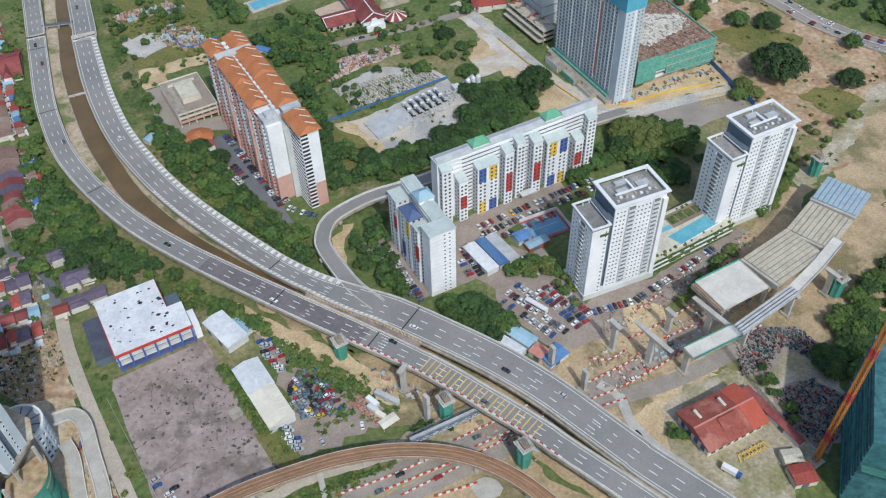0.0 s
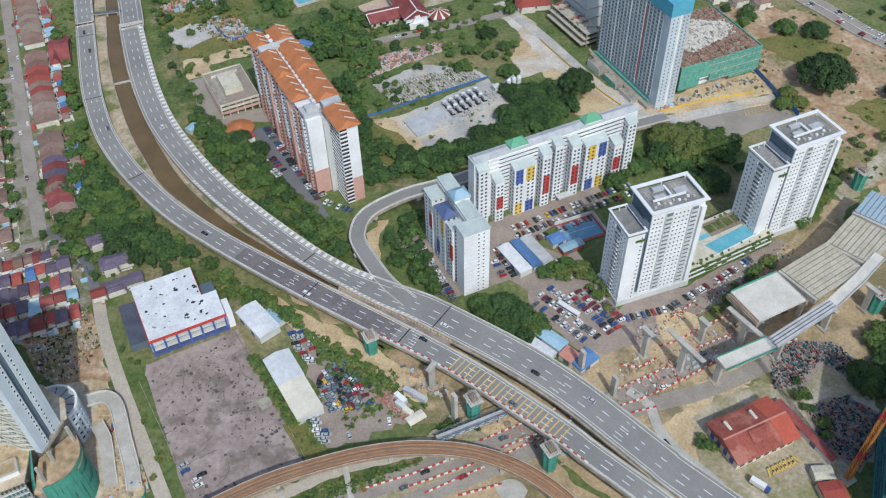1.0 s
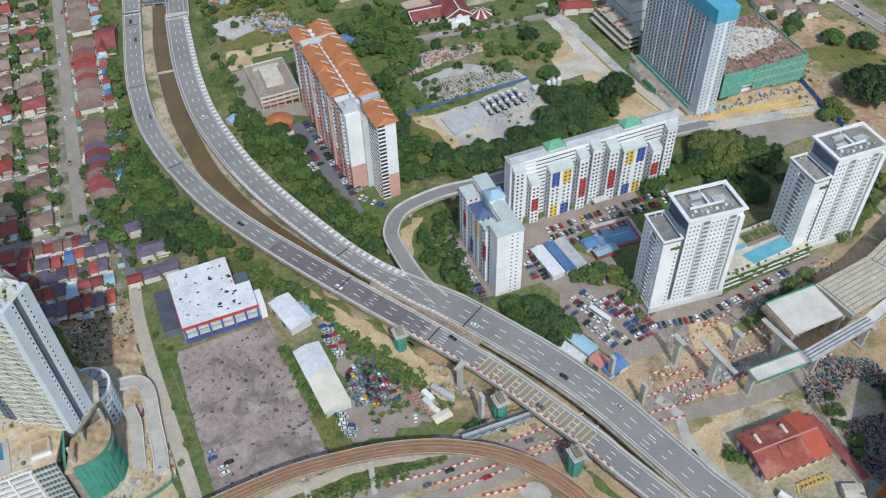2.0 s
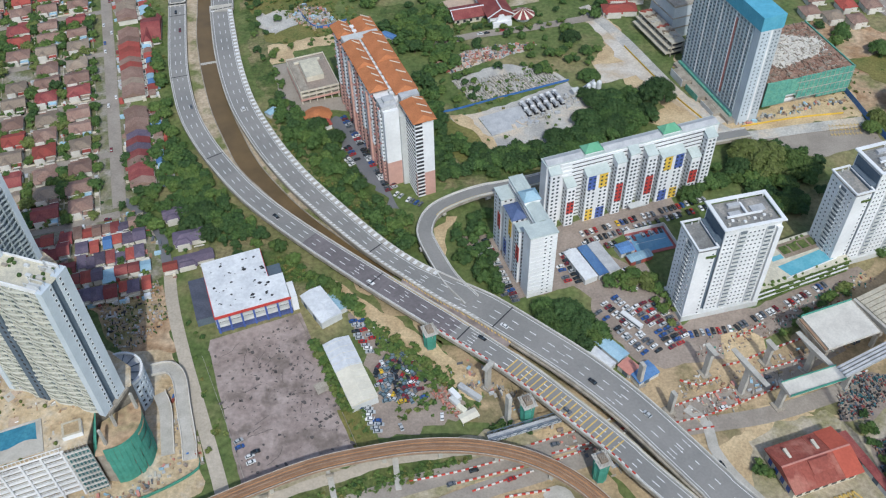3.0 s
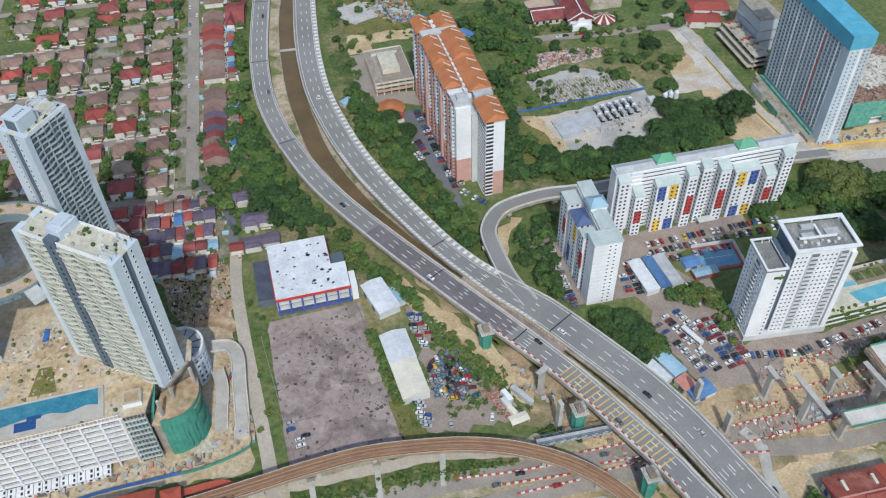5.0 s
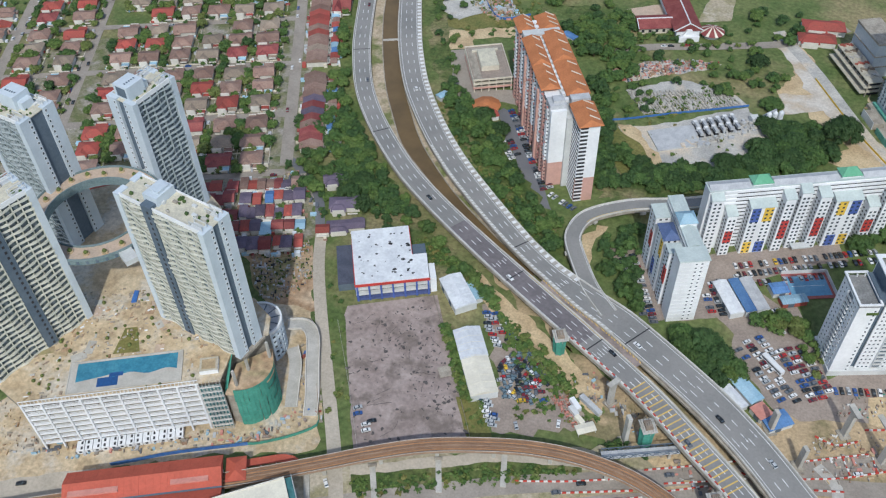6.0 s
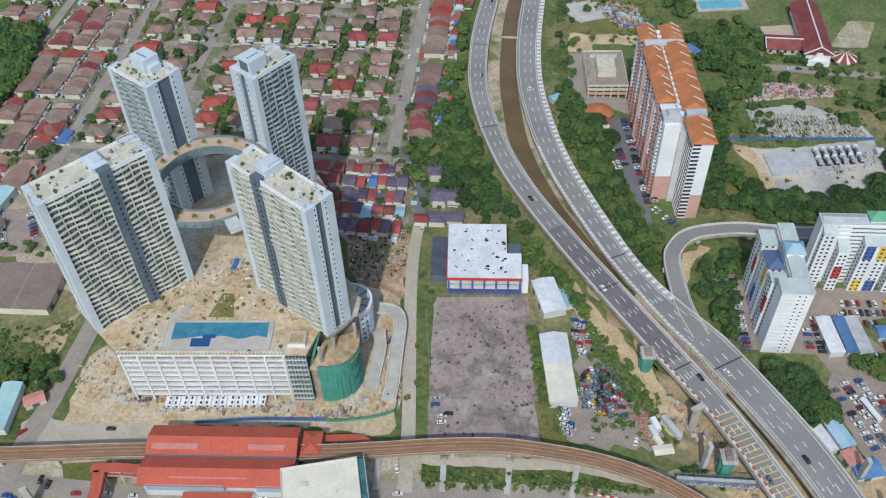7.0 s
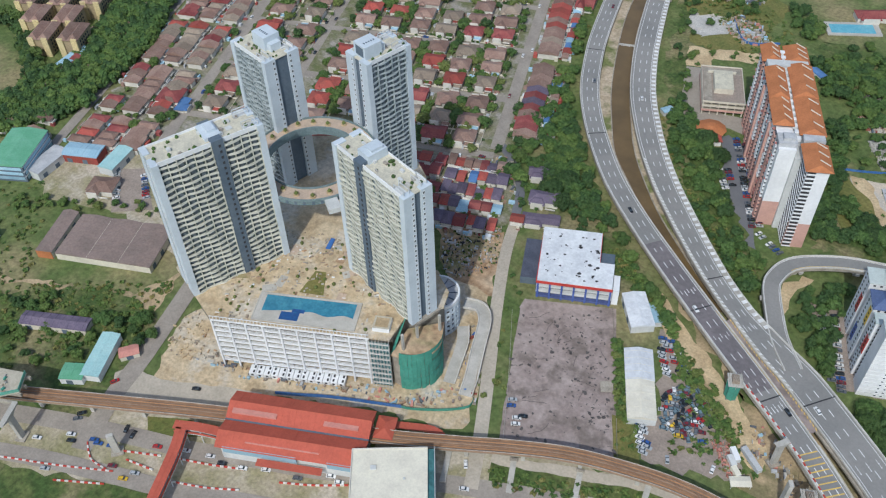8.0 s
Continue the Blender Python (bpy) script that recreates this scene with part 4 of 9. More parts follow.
rail = thing("rail_viaduct", "curving concrete rail viaduct with brown trackbed", "railway", kind="structure")
part("girder", ribbon(ribbon(Geo(), RAIL, -3.5, 3.5, -0.6, thick=0.7), RAIL, -2.1, 2.1, -1.3, thick=1.5), "stained_concrete", rail)
part("trackbed", ribbon(Geo(), RAIL, -3.2, 3.2, -0.45, thick=0.15), "track_gold", rail)
for o in (-3.45, 3.45):
    part("parapet", ribbon(Geo(), RAIL, o - 0.22, o + 0.22, 0.75, thick=1.35), "rail_brown", rail, "weathered brown parapet")
    part("coping", ribbon(Geo(), RAIL, o - 0.08, o + 0.08, 0.83, thick=0.08), "white_concrete", rail, "pale coping line")
part("walkway", ribbon(Geo(), RAIL, -0.35, 0.35, -0.1, thick=0.35), "rail_brown", rail)
for o in (-0.75, 0.75, 2.75, -2.75):
    part("cable_trough", ribbon(Geo(), RAIL, o - 0.07, o + 0.07, -0.1, thick=0.3), "rail_brown", rail)
for o in (-2.4, -1.25, 1.25, 2.4):
    part("track_rail", ribbon(Geo(), RAIL, o - 0.07, o + 0.07, -0.2, thick=0.25), "steel", rail)
pm = Geo().box(-0.9, -1.1, 0, 0.9, 1.1, 6.2).mesh("pier", "concrete")
cm = Geo().prism([(-0.9, -1.1), (0.9, -1.1), (0.9, 1.1), (-0.9, 1.1)], 0, 1.3, shrink=[(-0.9, -3.2), (0.9, -3.2), (0.9, 3.2), (-0.9, 3.2)]).mesh("crosshead", "concrete")
for p, a in along(RAIL, 25.5, 8):
    pr = part("pier", pm, None, rail, at=Matrix.Translation((p.x, p.y, 0)) @ pose(0, 0, 0, 0, 0, a))
    part("crosshead", cm, None, pr, at=pose(0, 0, 5.9))

# ---- shared pieces for facades ----
def pane_mesh(w, h, depth=0.18, frame=0.12, wall="wall_white"):
    """A window: dark pane behind a slim projecting frame, in the x-z plane, facing -y."""
    g = Geo()
    g.box(-w / 2, -0.05, 0, w / 2, 0.1, h, 0)
    g.box(-w / 2 - frame, -depth, -frame, w / 2 + frame, 0.02, 0, 1)
    g.box(-w / 2 - frame, -depth, h, w / 2 + frame, 0.02, h + frame, 1)
    g.box(-w / 2 - frame, -depth * 0.6, 0, -w / 2, 0.02, h, 1)
    g.box(w / 2, -depth * 0.6, 0, w / 2 + frame, 0.02, h, 1)
    return g.mesh("window", ["glass", wall])


def windows(parent, mesh, spots, z0, storey, count, deg):
    """A column of windows at every spot (x, y of the wall), facing the local heading deg."""
    for x, y in spots:
        for k in range(count):
            part("window", mesh, None, parent, at=Matrix.Translation((x, y, z0 + k * storey)) @ pose(0, 0, 0, 0, 0, deg + 90))


def roof_plants(parent, x0, y0, x1, y1, z, n, rng):
    """Shrubs in beds on a roof."""
    g = Geo()
    for _ in range(n):
        x, y, r = rng.uniform(x0, x1), rng.uniform(y0, y1), rng.uniform(0.4, 0.9)
        g.cyl(x, y, z, z + r, r, 6, 0, r2=r * 1.1), g.cyl(x, y, z + r, z + 2 * r, r * 1.1, 6, 0, r2=0.2)
    part("roof_shrubs", g, "leaf0", parent, "small green roof shrubs", kind="stuff")




def condo_tower(name, label, x, y, deg, L, W, z0, z1, strip, seed, recess=3.6, coat="balcony_grey", room=4.2, band=1.0):
    """A slab of flats: wavy balconies on the long sides, white ends with a dark recess, planted roof."""
    rng = random.Random(seed)
    t = thing(name, label, "apartment tower", x, y, z0, deg, group="condominium towers")
    H = z1 - z0
    n = 26
    sh = H / n
    hx, hy = L / 2, W / 2
    part("glazed_core", Geo().box(-hx + 3.1, -hy + 1.7, 0, hx - 3.1, hy - 1.7, H - 0.4, 0), "green_glass", t, "grey-green glazing behind the balconies")
    w = (W - recess) / 2
    ends = {}
    for s in (-1, 1):
        for q in (-1, 1):
            c = q * (hy - w / 2)
            ends[s, q] = part("end_wall", Geo().box(min(s * hx, s * (hx - 3)), c - w / 2, 0, max(s * hx, s * (hx - 3)), c + w / 2, H + 0.6), "end_white", t)
        part("recess_wall", Geo().box(min(s * (hx - 1.2), s * (hx - 3)), -recess / 2, 0, max(s * (hx - 1.2), s * (hx - 3)), recess / 2, H - 1), "wall_slate", t, "dark slate recess between white end walls")
    runs = [(-hx + 2.8, hx - 2.8)]
    if strip is not None:
        runs = [(-hx + 2.8, strip - 2.7), (strip + 2.7, hx - 2.8)]
        part("service_strip", Geo().box(strip - 2.6, -hy - 0.2, -1, strip + 2.6, hy + 0.2, H + 1.6), "wall_slate", t, "dark slate vertical service strip")
        lm = Geo().box(-0.5, -0.15, 0, 0.5, 0.1, 1.3).mesh("louvre", "dark")
        for k in range(n):
            part("louvre", lm, None, t, at=Matrix.Translation((strip + 0.6, -hy - 0.2, 0.8 + k * sh)))
    key = (L, W, strip)
    for ri, (r0, r1) in enumerate(runs):
        kinds = []
        for ph in range(10):
            m = max(8, int((r1 - r0) / 1.2))
            path = []
            for i in range(m + 1):
                xx = r0 + (r1 - r0) * i / m
                path.append((xx, 1.45 + 0.55 * math.sin(xx * 0.5 + ph * 0.628) + 0.12 * math.sin(xx * 1.1 - ph * 1.256)))
            yb = -hy + 1.75
            kinds.append(swept(path, [(0, yb, 0), (1, yb, 0), (1, yb, band), (1, yb + 0.14, band), (1, yb + 0.14, 0.24), (0, yb, 0.24)]).mesh("balcony", coat))
        for k in range(n):
            part("balcony", kinds[k % 10], None, t, at=pose(0, 0, k * sh))
            part("balcony", kinds[(k + 4) % 10], None, t, at=pose(0, 0, k * sh, 0, 0, 0) @ Matrix.Diagonal((1, -1, 1, 1)))
        fins = max(2, round((r1 - r0) / 4.2))
        fm = Geo().box(-0.14, -hy + 0.5, 0, 0.14, -hy + 1.8, H - 0.5).mesh("fin", coat)
        mm = Geo().box(-0.9, -hy + 1.62, 0, 0.9, -hy + 1.75, H - 0.5).mesh("glazing_panel", "recess_grey")
        for i in range(fins + 1):
            xx = r0 + 0.2 + (r1 - r0 - 0.4) * i / fins
            for q in (1, -1):
                part("fin", fm, None, t, at=Matrix.Translation((xx, 0, 0)) @ Matrix.Diagonal((1, q, 1, 1)))
                if i < fins:
                    part("glazing_panel", mm, None, t, at=Matrix.Translation((xx + (r1 - r0) / fins * 0.5, 0, 0)) @ Matrix.Diagonal((1, q, 1, 1)))
    pm = pane_mesh(0.9, 1.3)
    for s in (-1, 1):
        for q in (-1, 1):
            windows(ends[s, q], pm, [(s * hx, q * (recess / 2 + 1.1))], 1.0, sh, n, 0 if s > 0 else 180)
    part("roof", Geo().box(-hx + 0.6, -hy + 1.2, H - 0.4, hx - 0.6, hy - 1.2, H), "roof_flat", t, "pale sandy roof terrace")
    for r0, r1 in runs:
        for y0, y1 in ((-hy + 0.8, -hy + 1.2), (hy - 1.2, hy - 0.8)):
            part("parapet", Geo().box(r0, y0, H - 1.2, r1, y1, H + 1.1), "wall_white", t)
    if strip is not None:
        part("plant_room", Geo().box(strip - 4, -hy * 0.55, H, strip + 3.5, hy * 0.8, H + room), "end_white", t, "white rooftop plant room")
        part("lift_head", Geo().box(strip - 1.5, -hy * 0.2, H + room, strip + 2.5, hy * 0.6, H + room + 1.2), "end_white", t)
    for _ in range(12):
        a, b = rng.uniform(-hx + 3, hx - 6), rng.uniform(-hy + 2, hy - 4)
        part("roof_planter", Geo().box(a, b, H, a + rng.uniform(0.8, 2.8), b + rng.uniform(0.6, 2.4), H + rng.uniform(0.4, 1.4)), rng.choice(["concrete", "wall_grey", "stained_concrete"]), t)
    e = hx - 1.5
    for b in (-hy + 1.5, hy - 4.5):
        part("terrace", Geo().box(e - 7, b, H, e, b + 3.0, H + 0.3), "wall_grey", t)
        for yy in (b, b + 2.7):
            g = Geo().beam((e - 6.8, yy + 0.15, H), (e - 6.8, yy + 0.15, H + 2.7), 0.3, 0.3).beam((e - 6.8, yy + 0.15, H + 2.7), (e - 0.2, yy + 0.15, H + 2.7), 0.3, 0.35).beam((e - 0.3, yy + 0.15, H + 2.7), (e - 0.3, yy + 0.15, H), 0.3, 0.3)
            part("pergola_frame", g, "wall_grey", t, "grey roof pergola frame")
    roof_plants(t, -hx + 2, -hy + 1.8, hx - 2, hy - 1.8, H, 20, rng)
    return t


condo_tower("condominium_tower", "slender condominium tower with wavy cream balconies, at the podium corner", -201, 197, -10, 49, 15, 35, 113, -6, 1, coat="balcony_sand", band=1.25)
condo_tower("condominium_tower", "broad condominium tower with cream balconies above the pool deck", -272, 161, 73, 51, 16, 35, 115, 4, 2, coat="balcony_cream", room=1.8, band=1.15)
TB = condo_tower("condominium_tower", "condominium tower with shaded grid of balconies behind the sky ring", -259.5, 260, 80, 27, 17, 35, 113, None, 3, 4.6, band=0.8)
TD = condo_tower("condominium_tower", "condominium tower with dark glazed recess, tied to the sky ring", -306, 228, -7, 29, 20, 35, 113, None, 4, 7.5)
for tw, dx, dy in ((TB, -6, 0), (TD, 0, 2)):
    g = Geo().box(dx - 5, dy - 4.5, 78, dx + 5, dy + 4.5, 85).box(dx + 5, dy - 3, 78, dx + 8, dy + 3, 82)
    part("penthouse", g, "end_white", tw, "tall white rooftop penthouse")
    for i in range(5):
        part("vent", Geo().box(dx - 3 + i * 1.4, dy - 1.5, 85.0, dx - 2.4 + i * 1.4, dy - 0.6, 85.25), "wall_slate", tw)
    part("louvre_wall", Geo().box(dx - 5.05, dy - 3, 79, dx - 4.95, dy + 3, 84), "wall_slate", tw)

# sky ring
ring = thing("sky_ring", "planted ring-shaped sky bridge joining the four towers", "sky bridge", -265, 214, 70)
part("ring_deck", annulus(23.5, 31.5, 0.5, 2.2), "ring_paving", ring, "pinkish paved ring deck")
part("outer_rail", annulus(31.5, 32.0, -0.2, 3.2), "ring_rim", ring, "grey outer parapet")
part("inner_rail", annulus(23.0, 23.5, -1.6, 3.2), "ring_rim", ring, "green-grey glass inner rim")
part("soffit", annulus(25.0, 30.5, -1.5, 0.5), "wall_slate", ring)
pm = Geo().box(-0.6, -0.1, -0.9, 0.6, 0.1, 0.9).mesh("rim_panel", "wall_slate")
for i in range(48):
    part("rim_panel", pm, None, ring, at=pose(0, 0, 0, 0, 0, i * 7.5) @ Matrix.Translation((0, -32.05, 1.0)))
rng = random.Random(9)
for i in range(22):
    a, r = radians(i * 360 / 22 + 4), 27.6 + rng.uniform(-1.6, 1.6)
    g = Geo().cyl(0, 0, 2.2, 3.0, 1.5, 10, 0, top=1)
    g.cyl(0, 0, 3.0, 3.6, 0.9, 7, 2, r2=1.1).cyl(0, 0, 3.6, 4.8, 1.1, 7, 2, r2=0.2)
    part("planter", g, ["sand", "dirt", "leaf3"], ring, "round planter with a small shrub", at=Matrix.Translation((r * math.cos(a), r * math.sin(a), 0)))
for a, ln in ((-30, 8), (215, 4), (165, 6), (80, 6)):
    part("link_bridge", Geo().box(30.5, -3, -0.6, 31.5 + ln, 3, 2.1), "wall_grey", ring, at=pose(0, 0, 0, 0, 0, a))

# podium
pod = thing("podium", "unfinished car park podium with open white frame and sandy roof deck", "podium", 0, 0, 0)
ARC = [(-181 + 14.5 * math.cos(radians(a)), 188 + 14.5 * math.sin(radians(a))) for a in range(-75, 50, 8)]
cxm, cym = -240.0, 195.0
deckline = [(-255.5, 130), (-181, 172.4), (-184.5, 189), (-174, 203), (-178, 212), (-203, 225), (-226, 240), (-240, 269), (-262, 282), (-300, 268), (-336, 238), (-294, 141)]
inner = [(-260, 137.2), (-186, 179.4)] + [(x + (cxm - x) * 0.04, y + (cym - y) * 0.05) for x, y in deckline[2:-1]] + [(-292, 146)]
# sunlight reaches this wall; its dark colour stands for the shaded floors
part("inner_wall", Geo().prism(inner, 0, 34.0), "inner_plaster", pod, "bare inner walls behind the open floors, shade in their colour")
part("corner_wall", Geo().prism([(-182, 174)] + [(x - 0.6, y + 0.3) for x, y in ARC] + [(-174, 202), (-185, 189)], 0, 23.0), "stained_concrete", pod)
part("roof_deck", Geo().prism(deckline, 34.0, 35.0), "site_earth", pod, "sandy unfinished roof deck")
part("corner_slab", Geo().prism([(-181, 172.6)] + ARC + [(-174, 203), (-185, 189)], 23.0, 24.0), "red_dirt", pod, "bare brown corner slab")
fd = (Vector((-181, 172.4, 0)) - Vector((-255.5, 130, 0)))
FL, fa = fd.length, math.degrees(math.atan2(fd.y, fd.x))
base = Matrix.Translation((-255.5, 130, 0)) @ pose(0, 0, 0, 0, 0, fa)
FW = FL - 9.5
bm_ = Geo().box(0, -0.5, 0, FW, 0.2, 0.75).mesh("beam", "wall_white")
fs_ = Geo().box(0, 0.2, 0.2, FW, 6.6, 0.6).mesh("floor_slab", "girder_tan")
rl = Geo().box(0, -0.3, 0, FW, -0.12, 0.2).mesh("rail", "wall_white")
for k in range(9):
    z = 4.0 + k * 3.75
    part("floor_beam", bm_, None, pod, at=base @ Matrix.Translation((0, 0, z)))
    if 0 < k < 6:
        part("floor_slab", fs_, None, pod, at=base @ Matrix.Translation((0, 0, z)))
    if k < 8:
        for dz in (1.5, 2.3):
            part("floor_rail", rl, None, pod, at=base @ Matrix.Translation((0, 0, z + dz)))
lat = Geo()
for i in range(56):
    u = i * FW / 56
    lat.box(u, -0.3, 30.5 if i % 4 else 23.0, u + 0.16, -0.14, 35.0)
lo_ = part("upper_lattice", lat, "wall_grey", pod, "grey upright bars between the upper floors", kind="stuff")
lo_.matrix_basis = base
cmsh = Geo().box(-0.4, -0.75, 0, 0.4, 0.3, 34).mesh("column", "wall_white")
for i in range(10):
    part("column", cmsh, None, pod, at=base @ Matrix.Translation((0.5 + i * FW / 9.2, 0, 0)))
ims = Geo().box(-0.35, 0, 0, 0.35, 0.7, 34).mesh("column", "stained_concrete")
for i in range(14):
    part("column", ims, None, pod, at=base @ Matrix.Translation((2 + i * FW / 14, 3.6, 0)))
sc = Geo()
for i in range(7):
    sc.box(FW + i * 1.55, -2.2, 0, FW + 0.15 + i * 1.55, -2.05, 36), sc.box(FW + i * 1.55, -0.8, 0, FW + 0.15 + i * 1.55, -0.65, 36)
for k in range(10):
    sc.box(FW, -2.3, k * 3.7, FL, -1.7, k * 3.7 + 0.12), sc.box(FW, -2.3, k * 3.7 + 1.2, FL, -2.15, k * 3.7 + 1.32)
part("scaffold_net", Geo().box(FW, -0.6, 0, FL - 0.3, -0.45, 33), "net_teal", pod, "dark green netting behind the scaffold").matrix_basis = base
so = part("scaffold", sc, "parapet_pale", pod, "grey tube scaffold")
so.matrix_basis = base
up = Geo()
for i in range(46):
    up.box(i * (FW) / 46, -0.45, 35.0, i * (FW) / 46 + 0.22, -0.25, 37.2)
up.box(0, -0.5, 37.2, FW, -0.2, 37.45)
uo = part("edge_railing", up, "wall_white", pod)
uo.matrix_basis = base
net = Geo()
for j in range(3):
    for a, b in zip(ARC, ARC[1:]):
        o = 0.35 * math.sin(a[0] * 3 + j)
        net.quad([(a[0] + o, a[1] - 0.3, j * 9), (b[0] + o, b[1] - 0.3, j * 9), (b[0], b[1], j * 9 + 9), (a[0], a[1], j * 9 + 9)])
part("safety_net", net, "net_green", pod, "green safety netting round the corner")
net2 = Geo().quad([(-182.5, 173.5, 22), (-181, 173.5, 22), (-183.6, 187, 35), (-185, 187, 35)])
part("net_flap", net2, "net_green", pod)
for x, y in ((-178, 188), (-172.5, 198), (-178.5, 178.5), (-180, 201)):
    part("column", Geo().obox(x, y, 23.5, 35, 1.1, 1.1, -10), "concrete", pod)
part("transfer_slab", Geo().obox(-182, 195, 33.6, 35.2, 12.5, 14.5, -10), "stained_concrete", pod)
# pool deck
pd = base @ Matrix.Translation((0, 0, 35))
po = part("pool_deck", Geo().box(19.5, 2.5, 0.0, 68.5, 19.2, 0.35), "concrete", pod, "grey pool terrace")
po.matrix_basis = pd
rim = [(22.5, 18.2), (66.5, 18.2), (66.5, 9.4)] + [(66 - i * 2.3, 9.6 + 0.9 * math.sin(i * 0.9)) for i in range(1, 13)] + [(37.5, 10.4), (30, 9.2), (22.5, 8.2)]
part("pool_water", Geo().prism(rim[::-1], 0.36, 0.42), "pool_water", po, "blue swimming pool with a wavy edge")
part("splash_pool", Geo().box(32, 4.2, 0.36, 41, 9.0, 0.41).box(37, 9.0, 0.43, 43, 11.2, 0.45), "pool_tile_blue", po, "dark blue tiled splash pool")
g = Geo()
for b in ((19.2, 2.2, 68.8, 2.7), (19.2, 18.8, 68.8, 19.4), (19.0, 2.7, 19.5, 19), (68.4, 2.7, 68.9, 19)):
    g.box(b[0], b[1], 0, b[2], b[3], 0.6)
part("pool_kerb", g, "concrete", po)
rng = random.Random(21)
g = Geo()
for _ in range(620):
    u, v = rng.uniform(2, 84), rng.uniform(1, 62)
    if 18 < u < 70 and 1.5 < v < 20.5 or u > 75 and v < 14:
        continue
    s = rng.uniform(0.25, 1.3)
    g.obox(u, v, 0, rng.uniform(0.1, 0.6), s * rng.uniform(0.6, 2.2), s * rng.uniform(0.3, 0.9), rng.choice([0, 90, 30, rng.uniform(0, 90)]), rng.choice([0, 0, 0, 2, 2, 4, 4, 1, 3]))
po = part("site_clutter", g, ["red_dirt", "concrete", "stained_concrete", "wall_white", "roof_tan"], pod, "heaps and building material on the deck", kind="stuff")
po.matrix_basis = pd
g = Geo()
for _ in range(95):
    u, v, r = rng.uniform(2, 80), rng.uniform(1, 60), rng.uniform(0.35, 1.0)
    if not (18 < u < 70 and 1.5 < v < 20.5):
        g.cyl(u, v, 0, r, r * 0.8, 6, r2=r * 1.1).cyl(u, v, r, 2.2 * r, r * 1.1, 6, r2=0.15)
po = part("deck_shrubs", g, "leaf3", pod, "young green shrubs planted on the deck", kind="stuff")
po.matrix_basis = pd
g = Geo()
for _ in range(16):
    u, v = rng.uniform(3, 70), rng.uniform(22, 56)
    g.obox(u, v, 0, 0.06 + 0.004 * _, rng.uniform(3, 8), rng.uniform(2, 5), rng.uniform(0, 90), rng.randrange(3))
po = part("paving_patch", g, ["concrete", "red_dirt", "ring_paving"], pod, "part-laid paving on the deck", kind="stuff")
po.matrix_basis = pd
g = Geo().prism([(37, 22), (49, 21.6), (46.5, 36.5), (41, 36.5)], 0, 0.14)
po = part("deck_lawn", g, "dry_grass", pod, "small olive lawn bed")
po.matrix_basis = pd
g = Geo().box(77, 4, 0, 85, 11.4, 2.6, 0, 1)
g.box(78, 5, 2.6, 84, 10.4, 2.65, 2)
po = part("roof_house", g, ["wall_white", "girder_tan", "dirt"], pod, "small rooftop box with a tan top")
po.matrix_basis = pd
bl = Geo().prism([(0, 0), (2.5, 0), (3.2, 7), (1, 7.5)], 0, 0.6)
po = part("blue_sheet", bl, "tarp_blue", pod)
po.matrix_basis = pd @ Matrix.Translation((42, 52, 0))
# drum
drum = thing("car_ramp_drum", "round grey car park ramp drum with rows of openings", "ramp drum", -190, 217.5, 0)
# near-black cylinder paints the shade seen through the drum openings
part("drum_wall", Geo().cyl(0, 0, 0, 20.5, 10.4, 40), "dark", drum)
for k in range(6):
    part("band", annulus(10.2, 11.2, k * 3.6 + 0.2, k * 3.6 + 1.5, 40), "end_white", drum)
fm = Geo().box(10.3, -0.55, 0, 11.15, 0.55, 20).mesh("drum_pier", "end_white")
for i in range(24):
    part("drum_pier", fm, None, drum, at=pose(0, 0, 0, 0, 0, i * 15))
part("drum_roof", Geo().cyl(0, 0, 20.5, 21.0, 10.4, 40), "roof_grey", drum)
part("roof_rim", annulus(10.2, 11.2, 20.2, 22.2, 40), "wall_white", drum)
sm = Geo().box(0, -0.12, 21, 10.2, 0.12, 21.5).mesh("spoke", "wall_slate")
for i in range(12):
    part("spoke", sm, None, drum, at=pose(0, 0, 0, 0, 0, i * 30 + 8))
RMP = smooth([(-184, 231, 5.0), (-176, 234, 4.6), (-169, 229, 4.0), (-161, 213, 3.0), (-154, 199, 1.6), (-150, 189, 0.4)], 2)
rp = thing("access_ramp", "pale curved concrete access ramp with parapets", "ramp")
part("ramp_slab", ribbon(Geo(), RMP, -3.2, 3.2, 0, thick=0.6), "concrete", rp)
for o in (-3.2, 3.2):
    part("parapet", ribbon(Geo(), RMP, o - 0.2, o + 0.2, 1.2, thick=1.3), "white_concrete", rp)
RMP2 = smooth([(-176, 220, 3.0), (-170, 212, 2.2), (-165, 200, 1.2), (-161, 190, 0.4)], 2)
rp = thing("access_ramp", "pale straight concrete ramp below the drum", "ramp")
part("ramp_slab", ribbon(Geo(), RMP2, -3.0, 3.0, 0, thick=0.5), "concrete", rp)
part("parapet", ribbon(Geo(), RMP2, -3.2, -2.8, 1.1, thick=1.2), "white_concrete", rp)

# ---- multi-storey car park with white roof ----
cpk = thing("parking_garage", "low parking garage with stained white roof and blue columns", "parking garage", -160.1, 261.6, 0, 28.4)
fp = [(0, 0), (38.4, 0), (38.8, 17.5), (31, 17.5), (31, 39.7), (-0.6, 39.5)]
part("roof", Geo().prism(fp, 12.0, 12.9), "roof_white", cpk, "white roof with black stains")
